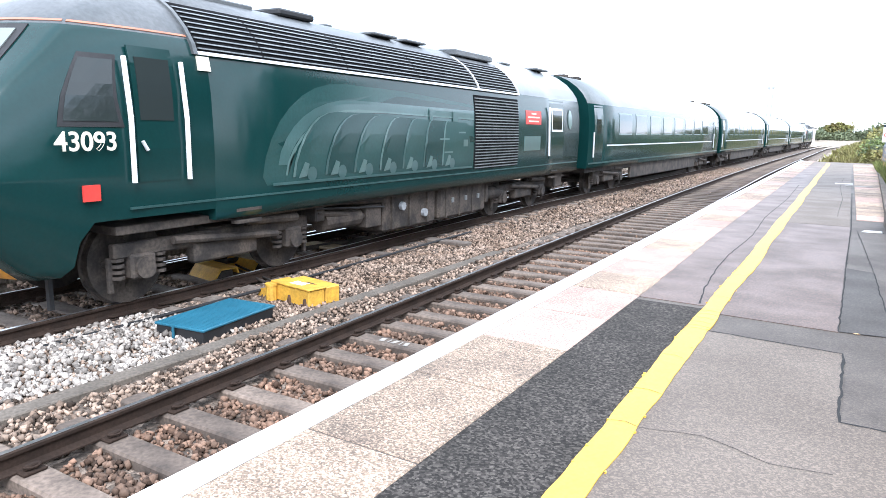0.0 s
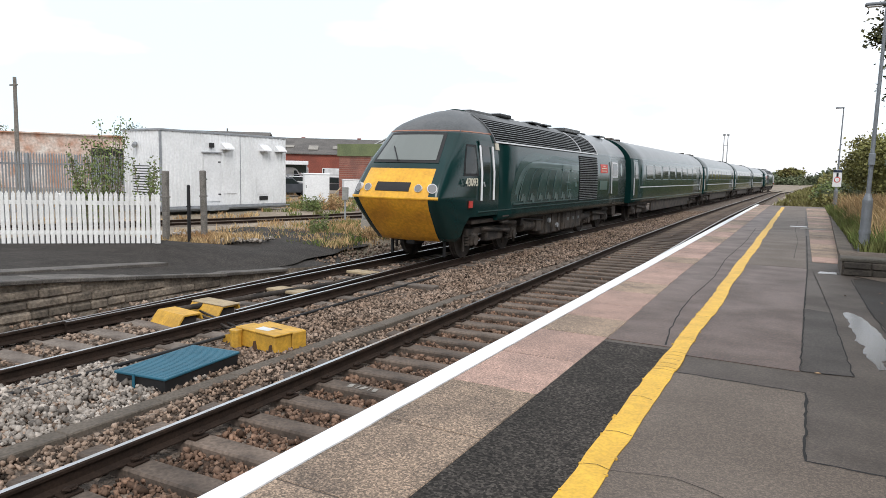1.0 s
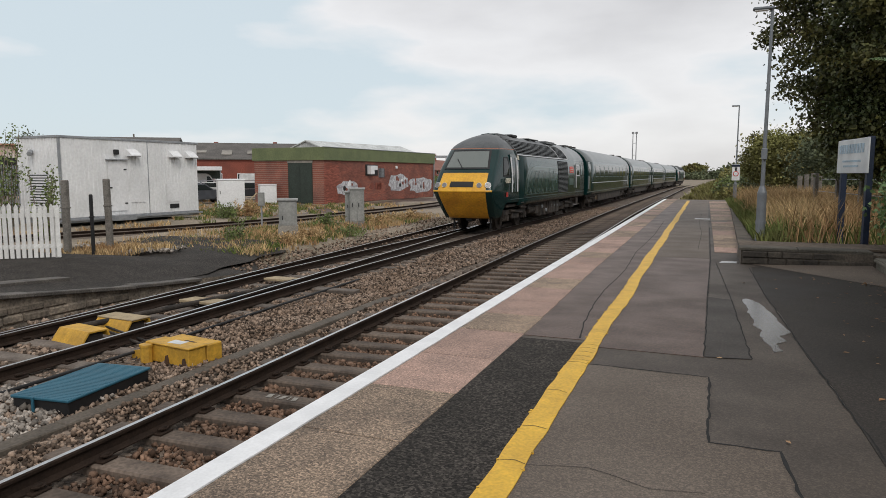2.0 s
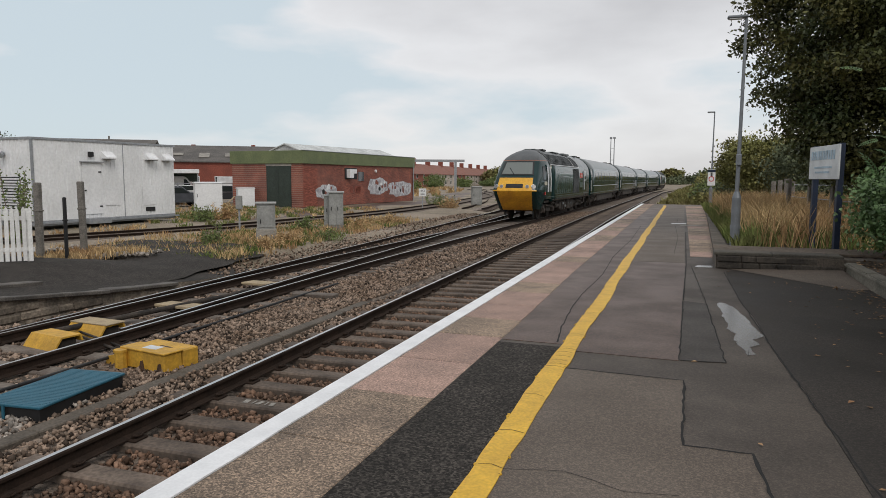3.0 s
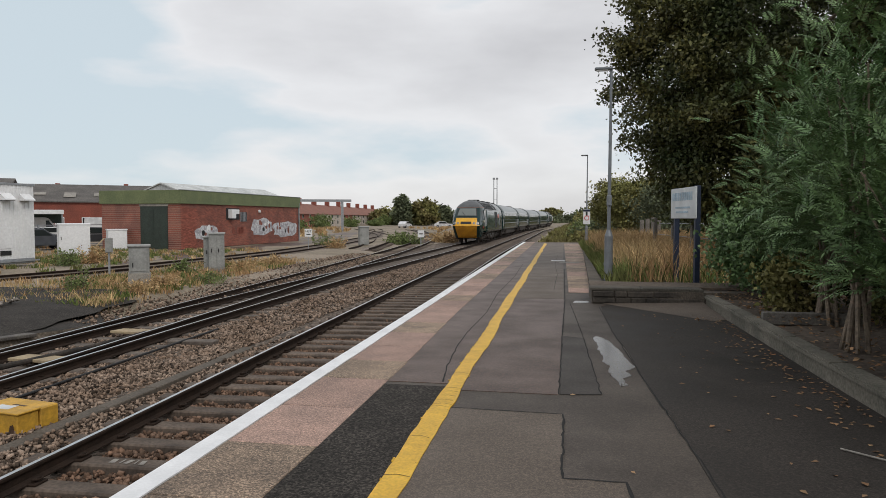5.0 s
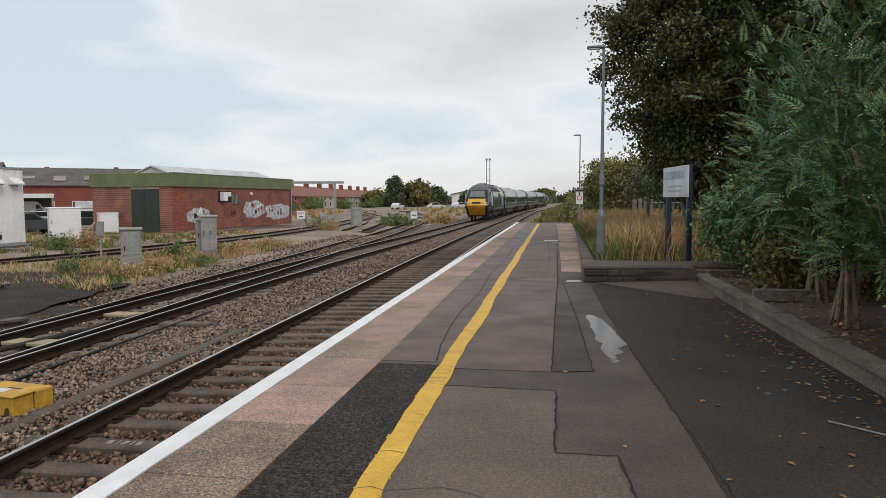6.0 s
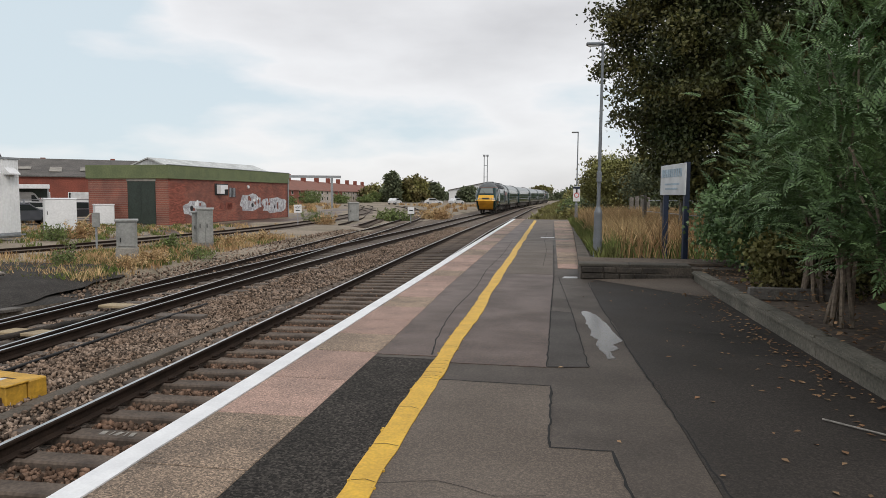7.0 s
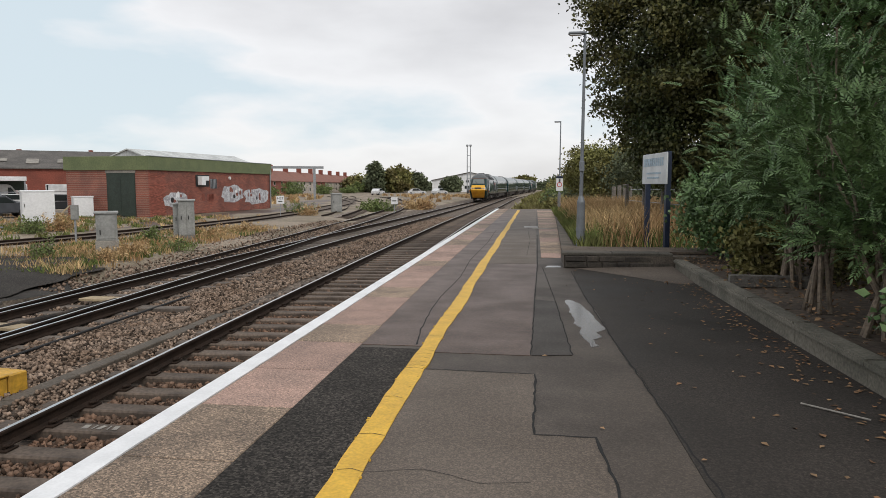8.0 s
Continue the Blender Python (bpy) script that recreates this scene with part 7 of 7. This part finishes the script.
def stalky(x, y, spread, high, stems, material, label, seed, size=0.07):
    """A weed of thin upright stems with narrow leaves thinning out upwards."""
    rng = np.random.default_rng(seed)
    b = thing("weed", label, "weed", pose(x, y, float(ground_z(np.array([x]), np.array([y]))[0]) - 0.02), group="weeds in the yard")
    bm, pts = bmesh.new(), []
    for j in range(stems):
        a, r = rng.uniform(0, 6.28), spread * rng.uniform(0.0, 0.7)
        foot = np.array((r * math.cos(a), r * math.sin(a), 0.0))
        top = foot * 1.5 + np.array((rng.normal() * 0.12 * high, rng.normal() * 0.12 * high, high * rng.uniform(0.45, 1.05)))
        rod(bm, foot, top, 0.007, 0.003, 4)
        n = int(16 * top[2] / 0.4) + 6
        t = rng.random(n) ** 1.4
        pts.append(foot + (top - foot) * t[:, None] + rng.normal(size=(n, 3)) * size * (1.1 - 0.7 * t[:, None]))
    part("stalkwork", bm, "straw" if material == "straw" else "bark", b)
    leaves("foliage", np.concatenate(pts), size, material, b, seed=seed, flat=0.1)


for k, (x, y, r, h, n, m, label) in enumerate(((-11.7, 17.6, 0.45, 0.75, 34, "weed", "bright green weed clump beside the tarmac path"), (-12.4, 18.3, 0.5, 0.45, 26, "weed", "low green weeds at the edge of the path"), (-9.6, 17.4, 0.6, 0.42, 40, "straw", "brown dead weed clump before a cabinet"),
                                           (-9.75, 18.95, 0.6, 0.55, 46, "straw", "dry brown weeds at the foot of a cabinet"), (-10.1, 18.2, 0.35, 0.35, 24, "straw", "dead stalks before a cabinet"), (-9.4, 21.0, 0.6, 0.40, 34, "weed", "low green weeds by the track"),
                                           (-10.2, 22.4, 0.5, 0.35, 24, "weed", "thin green weeds in the dry grass"), (-12.5, 24.4, 0.7, 0.6, 36, "weed", "green weeds round the grey cabinets"), (-10.9, 26.6, 0.8, 0.55, 36, "straw", "straw-coloured stalks past the tall cabinet"),
                                           (-11.3, 30.5, 1.0, 0.5, 36, "straw", "dry stalks between the tracks"), (-20.4, 27.8, 1.1, 0.8, 44, "weed", "green bramble clump by the hut corner"), (-20.2, 29.6, 1.1, 0.9, 44, "straw", "brown dead bramble clump by the hut"),
                                           (-16.5, 52.0, 1.4, 1.0, 50, "weed", "green weeds by the brick wall"), (-14.2, 47.5, 1.0, 0.9, 40, "straw", "tall dry stalks by the siding"))):
    stalky(x, y, r, h, n, m, label, 60 + k, 0.07 if y < 24 else 0.10)
stalky(-12.0, 60.0, 1.8, 1.1, 70, "weed", "green scrub at the yard edge", 78, 0.17)
stalky(-9.0, 66.0, 2.0, 1.1, 80, "straw", "dry scrub between the tracks", 79, 0.17)
for k, (x, y, r, h, m) in enumerate(((4.0, 47.5, 1.0, 0.6, "leaf_olive"), (4.9, 55, 1.5, 0.8, "leaf_far"), (4.6, 66, 1.6, 0.9, "weed"), (5.6, 78, 2.0, 1.1, "leaf_far"), (6.2, 95, 2.4, 1.3, "leaf_olive"), (8.5, 118, 3.0, 1.6, "leaf_far"))):
    bush(x, y, -0.6, (r, r * 1.6, h), 70, m, 0.14 + 0.0012 * y, "scrubby grey-green bush on the verge beside the line", 170 + k, "verge_bush")


def rod_only(a, b, r0, r1):
    bm = bmesh.new()
    rod(bm, a, b, r0, r1, 5)
    return bm


for k in range(0, 9, 2):
    bush(-46.5 - 0.5 * k - (k % 3), 118 + 11 * k, -0.8, (2.2, 3.0, 1.0 + 0.3 * (k % 3)), 70, "leaf_olive" if k % 2 else "weed", 0.3, "garden bush before the distant terrace", 140 + k, "garden_bush")

for k, (x, y, h) in enumerate(((-13.4, 11.0, 3.1), (-14.3, 11.2, 2.5), (-13.8, 11.6, 3.3), (-12.6, 11.6, 2.3))):
    rng = np.random.default_rng(80 + k)
    b = thing("buddleia", "tall thin green weed shrub behind the picket fence", "shrub", pose(x, y, -0.6), group="weed shrubs by the fence")
    bm = bmesh.new()
    pts = []
    for j in range(7):
        a = rng.uniform(0, 6.28)
        top = Vector((0.38 * math.cos(a), 0.38 * math.sin(a), h * rng.uniform(0.7, 1.0)))
        part("stem", rod_only((0, 0, 0), top, 0.02, 0.006), "bark", b)
        for i in range(130):
            t = rng.uniform(0.25, 1.02)
            pts.append(np.array(top) * t + rng.normal(size=3) * 0.075)
    leaves("foliage", np.array(pts), 0.075, "weed", b, seed=90 + k, flat=0.1)

# far trees and hedges along the skyline
rng0 = random.Random(7)
for k, (x, y, r, h) in enumerate(((-39, 200, 4.5, 7.0), (-34.5, 206, 3.5, 5.4), (-46, 212, 6, 4.6), (-54, 216, 6, 4.6), (-24, 215, 2.6, 4.2), (-44.5, 196, 2.2, 8.4), (-3, 330, 5, 6), (12, 260, 6, 4.5), (-6, 380, 6, 5), (11, 180, 4.5, 3.6), (16, 150, 6, 4.5), (12.5, 110, 4, 3.0), (11, 85, 3, 2.6), (9.5, 68, 2.4, 2.2),
                                  (-118, 92, 5, 8.6), (-112, 60, 5, 7.8), (-75, 120, 6, 6.5), (-80, 42, 4, 6.6), (-70, 108, 5, 6.6))):
    tree("far_tree", "distant rounded green tree on the skyline", (x, y, -0.8), h, [((0, 0, h * 0.55), (r, r, h * 0.5), 110)], 0.10 + 0.0042 * y if y > 60 else 0.3, "leaf_far" if k % 3 else "leaf_olive", 42, 0.18 * r ** 0.8, 100 + k, 0.25)
for k in range(26):
    x, y = -110 + 7.0 * k, 300 + 15 * math.sin(k * 1.7)
    tree("skyline_tree", "low far tree in the skyline hedge", (x, y, -0.8), 5, [((0, 0, 1.6), (6.5, 4, rng0.uniform(1.2, 2.4)), 50)], 1.0, "leaf_far", 20, 0.8, 200 + k, 0.3)
bpy.context.view_layer.update()

# fallen leaves on the tarmac below the kerb
rng = np.random.default_rng(77)
p = []
while len(p) < 520:
    yy = rng.uniform(3, 12.6)
    d = abs(rng.normal(0, 0.22 if len(p) < 380 else 0.8))
    p.append((KERB(yy) - 0.05 - d, yy, 0.008))
leaves("fallen_leaves", np.array(p), 0.05, "litter", None, "fallen brown leaves scattered along the kerb wall", 78, 0.97)
p = np.stack([rng.uniform(4.85, 8, 2500), rng.uniform(3, 13, 2500), np.full(2500, 0.22)], 1)
leaves("fallen_leaves", p, 0.06, "litter", None, "brown leaf litter on the soil under the shrubs", 79, 0.9)
tagged(part("dead_twig", rods(((4.12, 4.62, 0.012), (4.42, 4.33, 0.014), 0.006)), "concrete"), "thin pale dead twig on the tarmac", "twig")


# ---- trackside clutter ----
trough = thing("cable_trough", "grey concrete cable trough beside the platform track", "cable trough")
y = 2.4
while y < 11.3:
    s = part("trough_lid", box(bmesh.new(), -0.10, 0.10, 0, 0.99, -0.14, 0, 0.012), "concrete_dark", trough)
    s.matrix_basis = pose(-3.27 - 0.01 * math.sin(y * 2), y, ZR - 0.135 + random.uniform(-0.006, 0.006), 0, 0, random.uniform(-0.8, 0.8) - 0.3)
    y += 1.0

board = thing("blue_board", "flat blue gridded walkway board on dark supports in the ballast", "board", pose(-4.13, 4.53, -0.87, 0, 0, 6.5))
part("panel", box(bmesh.new(), 0, 0.71, 0, 1.2, 0.10, 0.13, 0.008), "blue_mat", board, "blue anti-slip panel")
part("side_frame", boxes((0.02, 0.69, 0.02, 0.06, -0.05, 0.10), (0.02, 0.69, 1.14, 1.18, -0.05, 0.10), (0.65, 0.69, 0.06, 1.14, -0.05, 0.10)), "black", board)
for k in range(29):
    part("grip_rib", boxes((0.02, 0.69, 0.03 + 0.04 * k, 0.038 + 0.04 * k, 0.13, 0.1325)), "blue_mat", board)
part("edge_strap", boxes((0.27, 0.30, -0.012, 0.0, -0.02, 0.13)), "blue_mat", board)

motor = thing("point_machine", "yellow-painted points machine box beside the far track", "point machine", pose(-3.83, 6.66, -0.80, 0, 0, -9))
part("case", box(bmesh.new(), -0.39, 0.38, -0.27, 0.0, -0.10, 0.125, 0.012), "box_yellow", motor, "yellow metal case")
part("lid", box(bmesh.new(), -0.41, 0.40, -0.285, 0.015, 0.125, 0.15, 0.008), "box_yellow", motor)
part("end_cover", box(bmesh.new(), -0.38, 0.38, 0.02, 0.26, -0.10, 0.135, 0.015), "box_yellow", motor)
part("paper_label", prism([(-0.10, -0.20), (0.13, -0.18), (0.11, -0.03), (0.02, -0.06), (-0.12, -0.05)], 0.150, 0.153), "sign_white", motor, "torn pale label")
part("label_stain", prism([(0.0, -0.02), (0.20, -0.03), (0.22, 0.0), (0.02, 0.01)], 0.150, 0.1525), "rail_rust", motor)
for x in (-0.33, 0.0, 0.32):
    part("case_foot", prism([(x - 0.03, -0.10), (x + 0.03, -0.10), (x, 0.02)], -0.31, -0.27, "y"), "rail_rust", motor)
part("side_cover", prism([(-0.74, -0.12), (-0.42, -0.12), (-0.42, 0.05), (-0.70, -0.02)], -0.26, 0.12, "y"), "box_yellow", motor)
part("lock_knob", rods(((-0.33, -0.33, -0.10), (-0.33, -0.33, 0.10), 0.075), ((-0.33, -0.33, 0.10), (-0.33, -0.33, 0.13), 0.085), n=10), "box_yellow", motor, "short yellow bollard")
part("drive_rod", rods(((-0.6, 0.0, -0.05), (-2.4, 0.35, -0.04), 0.02), ((-0.6, 0.12, -0.05), (-2.4, 0.47, -0.04), 0.018)), "grime", motor)

for x, y, w, d, rz, label in ((-5.94, 9.43, 0.78, 0.40, -4, "pale timber board across the points"), (-6.06, 12.05, 0.76, 0.40, -4, "pale timber board farther along the points")):
    p = part("timber_board", box(bmesh.new(), -w / 2, w / 2, -d / 2, d / 2, -0.035, 0.015, 0.008), "plank")
    p.matrix_world = pose(x, y, -0.765, -2, 0, rz)
    tagged(p, label, "board", group="timber boards on the points")


def points_cover(m, wide, deep, high, top, label):
    """A bent sheet cover: sloping front, flat top, rounded back, open at the sides."""
    c = thing("points_cover", label, "cover", m, group="covers on the points")
    h, d = high, deep / 2
    part("shell", prism([(-d - 0.10, 0.0), (-d - 0.02, h * 0.62), (-d + 0.04, h), (d, h), (d + 0.03, h * 0.5), (d, h * 0.5), (d - 0.02, h - 0.02), (-d + 0.05, h - 0.02), (-d, h * 0.55), (-d - 0.07, 0.0)], -wide / 2, wide / 2, "x"), "box_yellow", c, "worn yellow sheet metal")
    part("mechanism", box(bmesh.new(), -wide / 2 + 0.06, wide / 2 - 0.05, -d + 0.02, d - 0.04, -0.03, h - 0.04, 0.02), "grime", c)
    if top:
        part("top_board", box(bmesh.new(), -wide / 2 - 0.01, wide / 2 + 0.02, -d + 0.03, d + 0.01, h + 0.001, h + 0.02, 0.005), "plank", c, "pale timber top")
    return c


points_cover(pose(-5.88, 6.88, -0.90, 0, 0, -9), 0.70, 0.32, 0.19, False, "yellow cover with worn pale edges between the rails")
points_cover(pose(-6.0, 7.70, -0.91, 0, 0, -4), 0.74, 0.36, 0.18, True, "ochre cover with a timber top between the rails")
pipe = thing("stretcher_pipe", "grey metal pipe between the rails of the points", "pipe", pose(0, 0, 0))
part("tube", rods(((-6.25, 6.9, -0.77), (-5.75, 10.2, -0.76), 0.045), ((-5.75, 10.2, -0.76), (-5.68, 11.9, -0.76), 0.04), n=10), "grime", pipe)
part("joint", rods(((-5.96, 8.9, -0.77), (-5.93, 9.1, -0.77), 0.045), n=10), "white_metal", pipe)
for k, (x, y, rz) in enumerate(((-4.35, 7.15, 10), (-4.5, 11.7, 5), (-4.2, 5.9, 8))):
    p = part("timber_end", box(bmesh.new(), -0.5, 0.4, -0.14, 0.14, -0.1, 0.02, 0.012), "sleeper_grey")
    p.matrix_world = pose(x, y, ZR - 0.13, 0, 0, rz)
    tagged(p, "weathered grey timber end in the ballast", "timber", group="timber ends in the ballast")
bm = rods(((-4.62, 2.0, -0.86), (-4.55, 6.5, -0.84), 0.022), ((-4.55, 6.5, -0.84), (-4.75, 13, -0.84), 0.022))
tagged(part("track_cable", bm, "black"), "black cable along the outer side of the far track", "cable")
rub = stones("rubble", 900, -13.8, -10.6, 11.2, 14.4, 0.11, "stone_pale", "loose pale rubble round the timber posts", lambda x, y: np.full(len(x), -0.52), lambda x, y: (np.abs(x + 11.8) < 0.8) | (y > 13.3), 15)


# ---- what moves ----
def motions():
    def where(t):
        return float(np.interp(t, [r[0] for r in TRAIN_Y], [r[1] for r in TRAIN_Y]))
    walk(rear_power_car, [(t, on_track(y, 5.0, 15.2)) for t, y in TRAIN_Y])
    for k, c in enumerate(coaches):
        walk(c, [(t, on_track(y + 19.3 + 23 * k, 3.4, 19.6)) for t, y in TRAIN_Y])
    walk(front_power_car, [(t, on_track(y + 111.3, 4.1, 14.3) @ pose(0, 19.3, 0, 0, 0, 180)) for t, y in TRAIN_Y])
    ticks = [k / 30 for k in range(241)]
    for w, y, r in rear_wheels:
        walk(w, [(t, pose(0, y, r, -math.degrees((where(t) - where(0)) / r))) for t in ticks])


motions()
